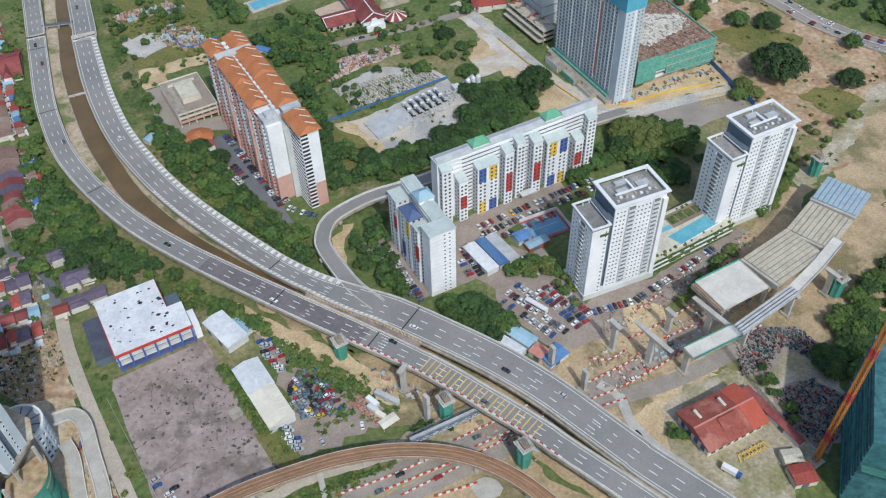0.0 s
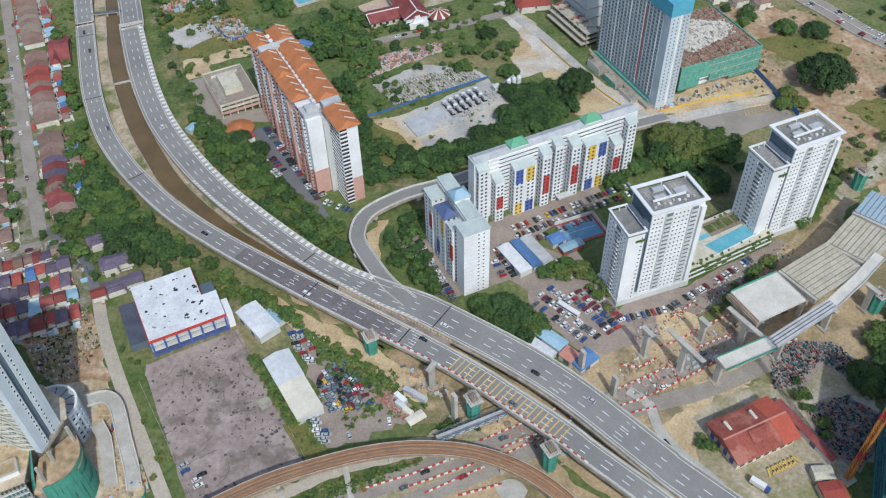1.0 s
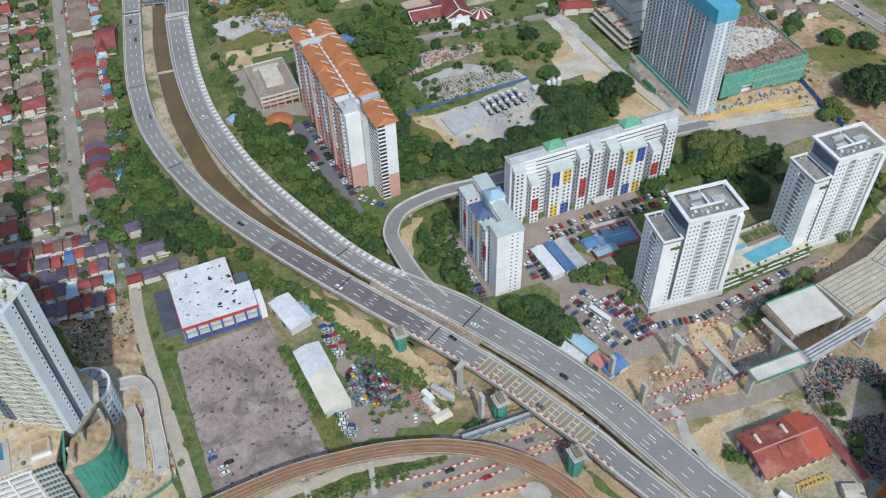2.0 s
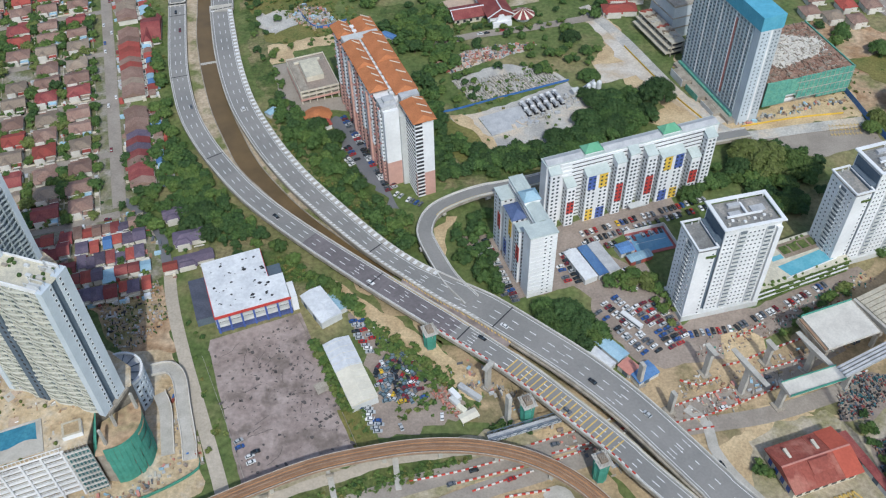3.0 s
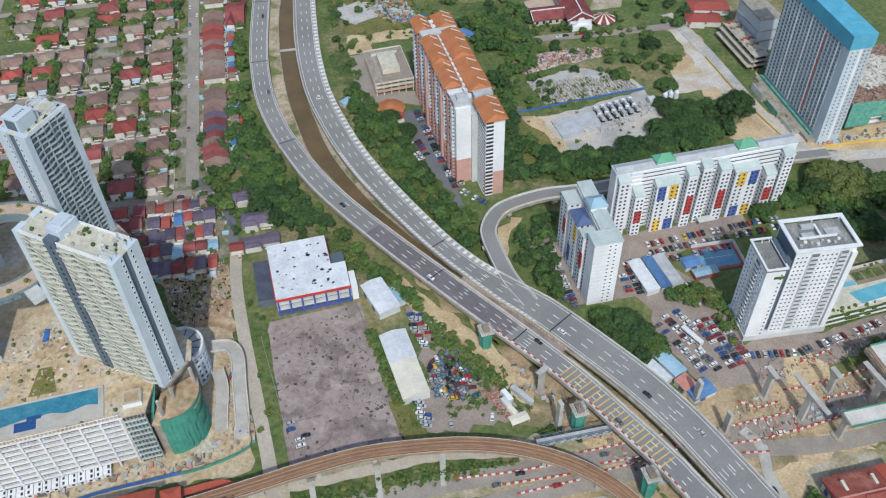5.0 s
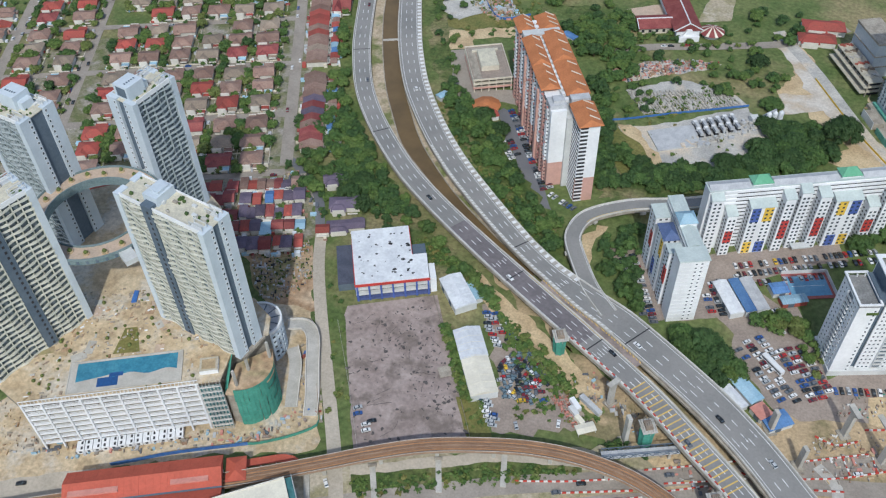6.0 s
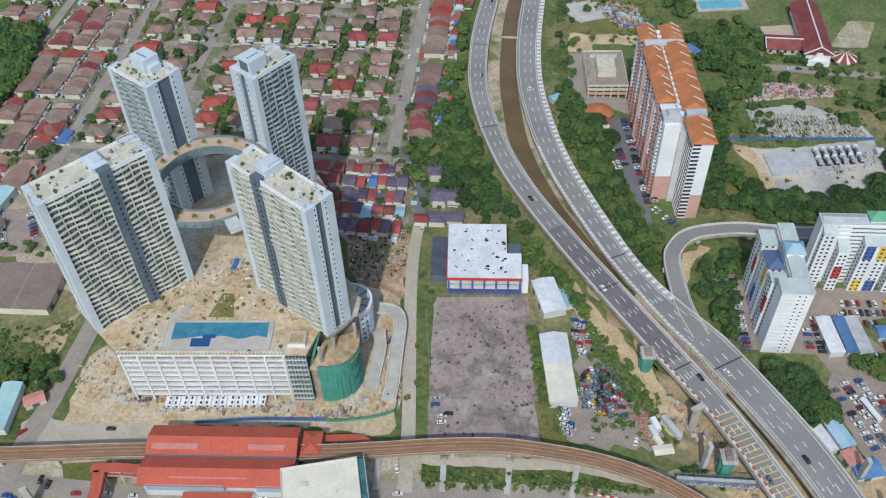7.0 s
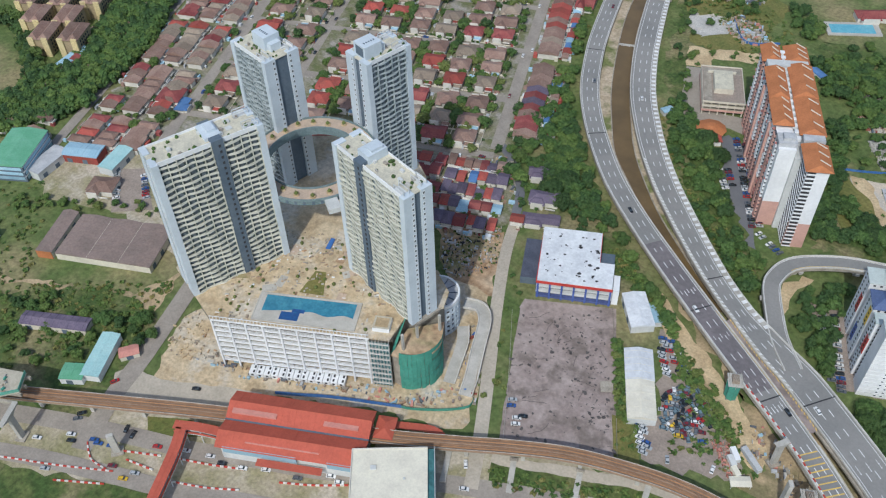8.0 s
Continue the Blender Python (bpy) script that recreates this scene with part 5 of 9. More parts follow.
part("roof_band", Geo().box(-0.3, -0.4, 10.8, 38.8, 0.0, 12.4).box(-0.6, 0.0, 10.8, -0.2, 39.3, 12.6).box(31.0, 18, 11.2, 31.3, 39.5, 12.6).box(31.3, 17.6, 11.2, 38.8, 17.9, 12.5), "trim_red", cpk, "red fascia band")
# dark solid filling the floors, its colour standing for interior shade
part("core", Geo().prism([(1.5, 1.8), (37, 1.8), (37.4, 16.4), (29.8, 16.4), (29.8, 38.4), (1.0, 38.2)], 0, 12.0), "dark", cpk)
for k in range(3):
    part("floor_slab", Geo().box(-0.2, -0.2, 0.2 + k * 3.9, 38.7, 2.2, 1.6 + k * 3.9).box(-0.2, 2.2, 0.2 + k * 3.9, 1.8, 38, 1.6 + k * 3.9).box(37, 2.2, 0.2 + k * 3.9, 38.8, 11, 1.6 + k * 3.9), "wall_blue" if k == 0 else "wall_grey", cpk)
bc = Geo().box(-0.5, -0.5, 0, 0.5, 0.6, 10.8).mesh("column", "trim_blue")
for i in range(7):
    part("column", bc, None, cpk, at=Matrix.Translation((0.6 + i * 6.2, -0.1, 0)))
for i in range(6):
    part("column", bc, None, cpk, at=Matrix.Translation((-0.1, 3.4 + i * 6.5, 0)))
part("side_wing", Geo().box(39.0, 1.0, 0, 42.2, 12, 10.5), "wall_white", cpk, "white stair wing")
part("side_wing", Geo().box(31.6, 18.3, 0, 39, 31, 6.5), "wall_slate", cpk, "dark lean-to in the notch of the plan")
# added dark box in place of a fenced yard lying in shadow
part("rear_wing", Geo().box(-9.5, 8, 0, -1.0, 37, 5.0, 0, 1), ["wall_slate", "roof_slate"], cpk, "dark box standing for the shaded yard beside the garage")
rng = random.Random(5)
g = Geo()
for _ in range(46):
    x, y, r = rng.uniform(2, 31), rng.uniform(3, 36), rng.uniform(0.2, 1.1)
    k = rng.randint(5, 8)
    g.quad([(x + r * rng.uniform(0.5, 1.6) * math.cos(6.283 * i / k), y + r * rng.uniform(0.5, 1.3) * math.sin(6.283 * i / k), 12.92) for i in range(k)])
part("roof_stain", g, "dark", cpk, "black stains on the roof", kind="stuff")

# ---- orange-roofed slab ----
org = thing("apartment_block", "long white and pink apartment slab with orange hipped roofs", "apartment block", -65.5, 381, 0, 120)
# local x runs back along the slab, local y to its left side
ZP, ZT, st = 17.5, 54.0, 2.7
for x0, x1, y0, y1, nm in ((0, 112, 0.6, 11.5, "rear_block"), (16, 112, 15.2, 24, "front_block")):
    part(nm, Geo().box(x0, y0, 0, x1, y1, ZP), "wall_pink", org, "pink lower storeys")
    part(nm, Geo().box(x0, y0, ZP, x1, y1, ZT), "wall_white", org, "white upper storeys")
part("corridor_core", Geo().box(14, 11.5, 0, 112, 15.2, 50), "wall_grey", org)
lv = Geo().box(-0.15, 0, 0, 0.2, 4.2, 1.3).mesh("louvre_bay", "dark")
sl = Geo().box(-0.7, 0, 0, 0.3, 4.6, 0.35).mesh("ledge", "wall_white")
for k in range(20):
    part("louvre_bay", lv, None, org, at=Matrix.Translation((0, 7.2, 1.2 + k * st)))
    part("ledge", sl, None, org, at=Matrix.Translation((0, 7.0, 0.6 + k * st)))
# dark strips on the closed wall paint the shade of the galleries
l2 = Geo().box(0, -0.1, 0, 13, 0.25, 1.2).mesh("gallery_opening", "dark")
l3 = Geo().box(0, -0.1, 0, 13, 0.6, 0.4).mesh("gallery_rail", "wall_white")
for k in range(20):
    part("gallery_opening", l2, None, org, at=Matrix.Translation((1.5, 11.5, 1.2 + k * st)))
    part("gallery_rail", l3, None, org, at=Matrix.Translation((1.5, 11.5, 0.5 + k * st)))
# the long left side: stacks of bay windows between recessed drying yards
bay_p = Geo().box(-1.9, 0, 0, 1.9, 1.3, 1.4).mesh("bay", "wall_pink")
bay_w = Geo().box(-1.9, 0, 0, 1.9, 1.3, 1.4).mesh("bay", "wall_white")
win_m = Geo().box(-1.6, 0, 0, 1.6, 0.7, 1.3).mesh("window", "glass")
# dark panels flush with the wall, painted as shaded drying yards
dry = Geo()
rng = random.Random(31)
for i in range(11):
    x = 22 + i * 8.4
    for k in range(20):
        z = 0.4 + k * st
        part("bay", bay_p if k < 6 or i % 4 == 1 else bay_w, None, org, at=Matrix.Translation((x, 24, z)))
        part("window", win_m, None, org, at=Matrix.Translation((x, 24, z + 1.4)))
        dry.box(x + 3.2, 23.9, z + 0.5, x + 5.2, 24.12, z + 2.4)
g = Geo()
for i in range(11):
    for k in range(20):
        if rng.random() < 0.3:
            z, x = 0.4 + k * st, 22 + i * 8.4 + rng.choice([0, 4.2])
            g.box(x - 0.9, 24.1, z + 1.0, x + 0.9, 25.4, z + 1.8)
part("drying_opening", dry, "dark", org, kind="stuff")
part("awning", g, "awning_pink", org, "small faded red awnings", kind="stuff")
for x in (40, 74):
    part("pilaster", Geo().box(x, 24, 0, x + 2, 26.5, 52), "wall_pink", org, "pink pilaster")
for x0, x1, y0, y1, z in ((-1.5, 21, -1, 13, 55), (27, 60, -1, 13, 56), (60, 92, -1, 13, 56.4), (96, 113.5, -1, 13, 55), (34, 58, 14.5, 26, 56), (58, 88, 14.5, 26, 56.4), (96, 113.5, 14.5, 26, 55)):
    part("roof", Geo().hip(x0, y0, x1, y1, z, 3.2, inset=2.0), "roof_orange", org, "orange tiled hipped roof")
    for q in range(3):
        a = x0 + (q + 0.6) * (x1 - x0) / 3.2
        part("ridge_tile", Geo().beam((a, y0 + 1.5, z + 1.3), (a + 1.6, (y0 + y1) / 2, z + 3.5), 0.5, 0.4), "wall_cream", org, "pale diagonal roof ridge")
part("roof_tank", Geo().box(18, 14.8, 50, 27, 24.5, 56.5).box(21.5, 0.5, 54, 26.5, 11.5, 57).box(20, 16, 56.5, 25, 22, 58.5), "roof_grey", org, "grey rooftop tank rooms")
part("roof_tank", Geo().box(89, 1, 54, 95, 24, 57.2), "wall_grey", org, "grey rooftop tank rooms")
for i in range(16):
    part("vent_louvre", Geo().box(24 + i * 5.4, 12.4, 53.5, 26.6 + i * 5.4, 15, 55.6), "wall_white", org)

# ---- white slab blocks with coloured panels ----
PANE_S = pane_mesh(1.0, 1.0)
PANEL = {c: Geo().box(-1.9, -0.24, 0, 1.9, 0.1, 2.7).mesh("colour_panel", "trim_" + c) for c in ("red", "blue", "yellow")}


PANE_D = Geo().box(-0.6, -0.12, 0, 0.6, 0.1, 1.15).box(-0.06, -0.16, 0, 0.06, -0.1, 1.15).mesh("window", "glass")
SIDE = Geo().box(-0.08, -0.55, 0, 0.08, 0.55, 1.1).mesh("side_window", "dark")


def slab_wing(t, x0, x1, y0, y1, h, panels, storey=2.7, rise=2.4, sided=True):
    """A projecting wing with two columns of windows, coloured panels on its front, slits in its flanks and a lean-to roof."""
    wing = part("wing", Geo().box(x0, y0, 0, x1, y1, h), "wall_white", t)
    g = Geo()
    a, b = x0 - 0.35, x1 + 0.35
    g.quad([(a, y0 - 0.4, h), (b, y0 - 0.4, h), (b, y1, h + rise), (a, y1, h + rise)])
    g.quad([(a, y0 - 0.4, h - 0.35), (a, y0 - 0.4, h), (a, y1, h + rise), (a, y1, h + rise - 0.35)])
    g.quad([(b, y0 - 0.4, h), (b, y0 - 0.4, h - 0.35), (b, y1, h + rise - 0.35), (b, y1, h + rise)])
    g.quad([(a, y0 - 0.4, h - 0.35), (b, y0 - 0.4, h - 0.35), (b, y0 - 0.4, h), (a, y0 - 0.4, h)])
    g.quad([(a, y1, h + rise - 0.35), (b, y1, h + rise - 0.35), (b, y0 - 0.4, h - 0.35), (a, y0 - 0.4, h - 0.35)])
    part("wing_roof", g, "roof_mint", t, "pale grey-green lean-to roof")
    for xa, xb, z0, z1, col in panels:
        part("colour_panel", Geo().box(xa, y0 - 0.08, z0, xb, y0 + 0.1, z1), "trim_" + col, wing, col + " painted panel")
    cols = [0.3, 0.72] if x1 - x0 < 9 else [0.14, 0.34, 0.66, 0.86]
    for c in cols:
        x = x0 + c * (x1 - x0)
        for k in range(int((h - 0.8) / storey)):
            part("window", PANE_D, None, wing, at=Matrix.Translation((x, y0 - 0.02, 0.9 + k * storey)))
    if sided:
        for k in range(int((h - 0.8) / storey)):
            for yy in (y0 + 1.5, y0 + 4.2):
                if yy < y1 - 0.6:
                    part("side_window", SIDE, None, wing, at=Matrix.Translation((x0, yy, 0.9 + k * storey)))


def gallery_rows(t, x0, x1, y, h, storey=2.7, face=-1):
    for k in range(int(h / storey)):
        z = k * storey
        # no real hole: a dark strip gives the gallery its shade
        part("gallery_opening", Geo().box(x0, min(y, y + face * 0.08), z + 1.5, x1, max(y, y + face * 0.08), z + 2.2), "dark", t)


w3 = thing("apartment_block", "long white slab of flats with red, blue and yellow panels", "apartment block", 10.1, 360.7, 0, 27.65, group="white slab blocks")
part("main_slab", Geo().box(-10.5, 6, 0, 95, 13, 42.6), "wall_white", w3)
gallery_rows(w3, 5, 86, 6, 42, face=-1)
g = Geo()
for k in range(4):
    g.box(-2, 5.2, 32.6 + k * 2.7, 86, 6.0, 33.7 + k * 2.7)
part("top_gallery", g, "wall_white", w3, "white horizontal gallery bands")
slab_wing(w3, -9.5, -3.2, 2.2, 6, 39.4, [])
slab_wing(w3, 0, 5.4, 0, 6, 29.5, [(0.6, 4.9, 9.3, 18.3, "red")])
slab_wing(w3, 11.7, 25.4, 0, 6, 33.9, [(12.5, 17.2, 23.4, 33.6, "blue"), (19.1, 24.2, 23.4, 33.6, "yellow"), (12.8, 17.3, 0.3, 8.6, "yellow"), (19.3, 24.4, 0.3, 8.4, "blue")])
slab_wing(w3, 29.2, 34.7, -0.4, 6, 38.4, [(30.2, 34.4, 9.3, 22.9, "red")])
slab_wing(w3, 37.8, 43.2, 1.0, 6, 40.8, [])
slab_wing(w3, 48, 54, -0.4, 6, 37.9, [(48.8, 53.4, 9.0, 22.7, "red")])
slab_wing(w3, 57.6, 72.2, 0, 6, 33.6, [(59.6, 64.4, 23.1, 32.9, "yellow"), (66.4, 71.5, 23.1, 33.0, "blue"), (59.3, 64.4, 0.3, 8.3, "blue"), (66.3, 71.0, 0.3, 8.3, "yellow")])
slab_wing(w3, 77.4, 83.2, 0, 6, 27.6, [(77.7, 82.7, 8.5, 17.7, "red")])
slab_wing(w3, 85.5, 91.4, 0.5, 6, 39.2, [])
part("entry_canopy", Geo().box(40, -3.5, 3.2, 50, 0.6, 4.0), "wall_grey", w3)
for x in (18, 65.5):
    g = Geo().box(x - 5, 7.2, 42.6, x + 5, 13.6, 44.4, 1)
    g.hip(x - 5.6, 6.6, x + 5.6, 14.2, 44.4, 3.4, 0, inset=3.4)
    part("roof_cupola", g, ["roof_green", "wall_white"], w3, "pale green hipped roof turret")
part("slab_roof", Geo().box(-10.8, 5.6, 42.6, 95.3, 13.4, 43.0), "roof_mint", w3)
for a, b in ((-10, 11.5), (24, 59), (72, 94.5)):
    part("roof_ridge", Geo().gable(a, 6.0, b, 13.0, 43.0, 1.3), "roof_grey", w3)

w2 = thing("apartment_block", "white slab of flats with blue roof beside the ramp", "apartment block", 6.5, 311, 0, 116.6, group="white slab blocks")
part("main_slab", Geo().box(9, 0, 0, 47, 7.5, 43), "wall_white", w2)
part("slab_roof", Geo().box(9, -0.3, 43, 47.3, 7.8, 43.6), "roof_mint", w2)
part("roof_ridge", Geo().gable(10, 0.6, 24, 7, 43.6, 1.4).gable(33, 0.6, 46, 7, 43.6, 1.4), "roof_mint", w2)
gallery_rows(w2, 10, 46, 7.5, 42, face=1)
part("front_tower", Geo().box(0, 0, 0, 9, 14.5, 44), "wall_white", w2)
part("front_roof", Geo().box(-0.4, -0.4, 44, 9.4, 14.9, 44.6), "roof_mint", w2)
for k in range(16):
    for y in (3.4, 6.2):
        part("window", PANE_S, None, w2, at=Matrix.Translation((0, y, 1.0 + k * 2.7)) @ pose(0, 0, 0, 0, 0, -90))
    part("ledge", Geo().box(-0.15, 0, 2.55 + k * 2.7, 0.05, 14.5, 2.7 + k * 2.7), "wall_grey", w2)
for x0, x1, roof, pn in ((12, 18, "roof_mint", [("red", 6, 10)]), (21, 33, "roof_navy", [("yellow", 9, 13), ("blue", 2, 6)]), (37, 47, "roof_mint", [("red", 6, 10)])):
    part("wing", Geo().box(x0, 7.5, 0, x1, 15.5, 38), "wall_white", w2)
    if roof == "roof_navy":
        part("wing_roof", Geo().hip(x0 - 0.5, 7.0, x1 + 0.5, 16, 38, 3.6), roof, w2, "dark blue hipped roof")
    else:
        part("wing_roof", Geo().box(x0 - 0.4, 7.2, 38, x1 + 0.4, 15.9, 38.5), roof, w2)
    for c in range(2):
        x = x0 + (c + 0.5) * (x1 - x0) / 2
        for k in range(14):
            part("window", PANE_D, None, w2, at=Matrix.Translation((x, 15.5, 1.0 + k * 2.7)) @ pose(0, 0, 0, 0, 0, 180))
    for c, (col, k0, k1) in enumerate(pn):
        x = x0 + (c + 0.5) * (x1 - x0) / 2
        for k in range(k0, k1):
            part("colour_panel", PANEL[col], None, w2, at=Matrix.Translation((x, 15.36, k * 2.7)) @ pose(0, 0, 0, 0, 0, 180))
    g = Geo()
    for k in range(14):
        g.box(x0 - 0.06, 9.5, 1 + k * 2.7, x0 + 0.1, 10.7, 2.1 + k * 2.7).box(x0 - 0.06, 12.5, 1 + k * 2.7, x0 + 0.1, 13.7, 2.1 + k * 2.7)
    part("side_opening", g, "dark", w2, kind="stuff")
g = Geo().box(24, -0.6, 43.6, 32, 8.2, 46, 1).hip(23.4, -1, 32.6, 8.6, 46, 2.8, 0, inset=3)
part("roof_cupola", g, ["roof_sky", "wall_white"], w2, "pale blue hipped roof turret")
for k in range(5):
    part("gallery_rail", Geo().box(10, 7.5, 32.5 + k * 2.1, 46, 8.1, 33.2 + k * 2.1), "wall_grey", w2)

# ---- pair of white point towers ----
PANE_T = pane_mesh(0.9, 1.1, frame=0.08)


def point_tower(label, x, y, deg, zt, zl, z0=0.0):
    """A tall and a lower white volume with rows of windows, wide flat roof rims and a slate slot between."""
    t = thing("apartment_tower", label, "apartment tower", x, y, z0, deg, group="twin white towers")
    W, D = 29.0, 19.0
    st = 2.85
    tall = part("tall_volume", Geo().box(0, 0, 0, W, D, zt), "wall_white", t)
    low = part("low_volume", Geo().box(-12.5, -1.5, 0, -3.2, 18, zl), "wall_white", t)
    part("slot_wall", Geo().box(-3.2, 1.0, 0, 0, 17, zl + 3), "wall_slate", t, "dark slate slot between the volumes")
    part("flank_wall", Geo().box(-0.12, 0.6, 3.6, 0.02, 18.4, zt - 0.5), "wall_slate", t, "dark slate flank of the tall volume")
    for x0, y0, x1, y1, h, o, w in ((0, 0, W, D, zt, 1.4, 1.9), (-12.5, -1.5, -3.2, 18, zl, 0.7, 0.9)):
        for b in ((x0 - o, y0 - o, x1 + o, y0 - o + w), (x0 - o, y1 + o - w, x1 + o, y1 + o), (x0 - o, y0 - o + w, x0 - o + w, y1 + o - w), (x1 + o - w, y0 - o + w, x1 + o, y1 + o - w)):
            part("roof_rim", Geo().box(b[0], b[1], h + 1.6, b[2], b[3], h + 2.3), "wall_white", t, "wide flat white roof rim")
        part("roof", Geo().box(x0, y0, h - 0.2, x1, y1, h + 0.2), "roof_slab", t, "grey stained flat roof")
        post = Geo().box(0, 0, 0, 0.6, 0.6, 1.6).mesh("rim_post", "wall_grey")
        for a, b in ((x0 + 0.5, y0 + 0.5), (x1 - 1.1, y0 + 0.5), (x0 + 0.5, y1 - 1.1), (x1 - 1.1, y1 - 1.1), ((x0 + x1) / 2, y0 + 0.5), ((x0 + x1) / 2, y1 - 1.1)):
            part("rim_post", post, None, t, at=Matrix.Translation((a, b, h)))
    for b in ((6, 8, 12, 11, 1.5), (18, 9, 25, 13, 1.1), (8, 14, 15, 16.4, 1.8)):
        part("plant_room", Geo().box(b[0], b[1], zt + 0.2, b[2], b[3], zt + b[4]), "roof_grey", t, "grey plant room inside the roof rim")
    part("roof_beam", Geo().box(4, 7.0, zt + 1.4, 22, 8.0, zt + 2.1).box(14, 8.0, zt + 1.4, 15, 15.5, zt + 2.1), "wall_white", t, "white beams crossing the open roof")
    for i in range(9):
        part("roof_unit", Geo().box(3 + i * 2.7, 3.4 + (i * 5) % 3, zt + 0.2, 4.3 + i * 2.7, 4.6 + (i * 5) % 3, zt + 1.1), "wall_white" if i % 2 else "concrete", t)
    n = int((zt - 4) / st)
    for k in range(n):
        z = 4.0 + k * st
        for xx in (1.6, 3.6, 5.6, 13.4, 15.6, 17.8, 20.0):
            part("window", PANE_T, None, tall, at=Matrix.Translation((xx, 0, z)))
    bal = Geo().box(0, -1.0, -0.3, 4.6, 0.05, 0.0, 0).box(0, -1.0, 0, 4.6, -0.9, 0.9, 1).box(0.3, -0.06, 0.1, 4.3, 0.1, 2.2, 2).box(0, -0.95, 0, 0.15, 0, 2.5, 0).mesh("balcony", ["wall_white", "wall_grey", "recess_grey"])
    for k in range(n):
        z = 4.0 + k * st
        part("balcony", bal, None, t, at=Matrix.Translation((7.4, 0, z)))
        part("balcony", bal, None, t, at=Matrix.Translation((21.4, 0, z)))
    for k in range(int((zl - 4) / st)):
        z = 4.0 + k * st
        for yy in (0.4, 3.0, 12.2, 15.0):
            part("window", PANE_T, None, low, at=Matrix.Translation((-12.5, yy + 0.8, z)) @ pose(0, 0, 0, 0, 0, -90))
        part("balcony", bal, None, t, at=Matrix.Translation((-12.5, 9.8, z)) @ pose(0, 0, 0, 0, 0, -90))
        part("window", PANE_T, None, low, at=Matrix.Translation((-4.6, -1.5, z)))
    for k in range(n):
        for yy in (3, 8, 14):
            part("window", PANE_T, None, tall, at=Matrix.Translation((W, yy, 4.0 + k * st)) @ pose(0, 0, 0, 0, 0, 90))
    part("end_fin", Geo().box(26.6, -1.6, 3, 29.2, 0.05, zt - 2), "wall_white", t)
    part("sky_garden", Geo().box(-8, -1.9, zl - 5, -2.8, -1.2, zl - 3.6), "leaf1", t, "green planted edge of a sky garden")
    part("base", Geo().box(-13, -2, 0, W + 0.6, D + 0.6, 3.6), "wall_grey", t)
    return t


point_tower("white point tower with wide flat roof rims beside a car park", 83.5, 305, 22, 59, 50)
point_tower("white point tower with wide flat roof rims above a pool terrace", 161, 351, 26, 62, 53)
pt = thing("pool_podium", "cream pool terrace on a green planted car park podium", "podium", 111, 316, 0, 30)
part("podium_body", Geo().box(0, 0, 0, 58, 26, 8.2), "stained_concrete", pt)
part("terrace", Geo().box(0, 0, 8.2, 58, 26, 9.0), "roof_flat", pt)
part("pool_water", Geo().prism([(22, 2.6), (50, 4.2), (47.5, 12.4), (19.5, 10.6)], 9.0, 9.08), "pool_light", pt, "long blue swimming pool")
part("pool_water", Geo().box(19.5, 14.5, 9.0, 26.5, 17.5, 9.08), "pool_light", pt, "small blue swimming pool")
part("pool_rim", Geo().prism([(18.5, 1.6), (52, 3.6), (52, 4.0), (18.5, 2.0)], 9.0, 9.4), "wall_white", pt)
part("paving", Geo().box(27, 14, 9.0, 52, 24, 9.06), "roof_tan", pt, "tan paved terrace beside the pool")
for i in range(4):
    part("lawn_bed", Geo().box(28 + i * 6, 16.5, 9.06, 32.6 + i * 6, 22, 9.3), "lush", pt, "small square lawn bed")
for k in range(5):
    part("facade_slab", Geo().box(-0.3, -0.8, 0.8 + k * 1.8, 58, 0.1, 1.4 + k * 1.8), "wall_white" if k % 2 else "leaf1", pt)
# dark sheet painted as shade between the facade slabs
part("facade_back", Geo().box(0.2, -0.15, 0.2, 57.6, -0.02, 8.0), "dark", pt)
g = Geo()
rng = random.Random(4)
for i in range(60):
    x, z = rng.uniform(0, 56), 1.4 + 1.8 * rng.randint(0, 4)
    g.box(x, -1.0, z, x + rng.uniform(1, 3), -0.2, z + rng.uniform(0.4, 0.9))
for i in range(30):
    x, y = rng.uniform(1, 56), rng.choice([rng.uniform(0.5, 3), rng.uniform(20, 25)])
    g.cyl(x, y, 9, 9 + rng.uniform(0.6, 1.6), rng.uniform(0.5, 1.4), 6, r2=0.3)
part("hedge", g, "leaf1", pt, "clipped green planting", kind="stuff")
part("pavilion", Geo().box(1, 12, 9, 7, 22, 12.2, 0, 1), ["wall_white", "roof_flat"], pt)

# ---- blue tower under construction ----
bt = thing("apartment_tower", "blue-grey tower block under construction with a blue crown", "apartment tower", 114.5, 467, 0, 117)
ZB, nb, sb = 68.0, 24, 2.55
part("tower_body", Geo().box(0.4, -13.6, 4, 70, 0, ZB), "tower_blue", bt)
part("white_flank", Geo().box(-0.4, -7, 0, 6, 0.3, ZB), "end_white", bt)
part("grey_flank", Geo().box(-0.3, -14, 0, 6, -7, ZB), "tower_pale", bt)
part("white_flank", Geo().box(-0.5, -8, 0, 4, -6.6, ZB + 1), "wall_white", bt)
for i in range(18):
    part("pilaster", Geo().box(6.4 + i * 3.6, 0, 6, 7.2 + i * 3.6, 0.7, ZB + 0.5), "wall_white" if i in (1, 5, 9, 13) else "tower_pale" if i % 2 else "tower_blue", bt)
part("red_strip", Geo().box(22.6, -0.1, 10, 25.0, 0.45, ZB - 4), "awning_pink", bt, "unfinished red brick strip")
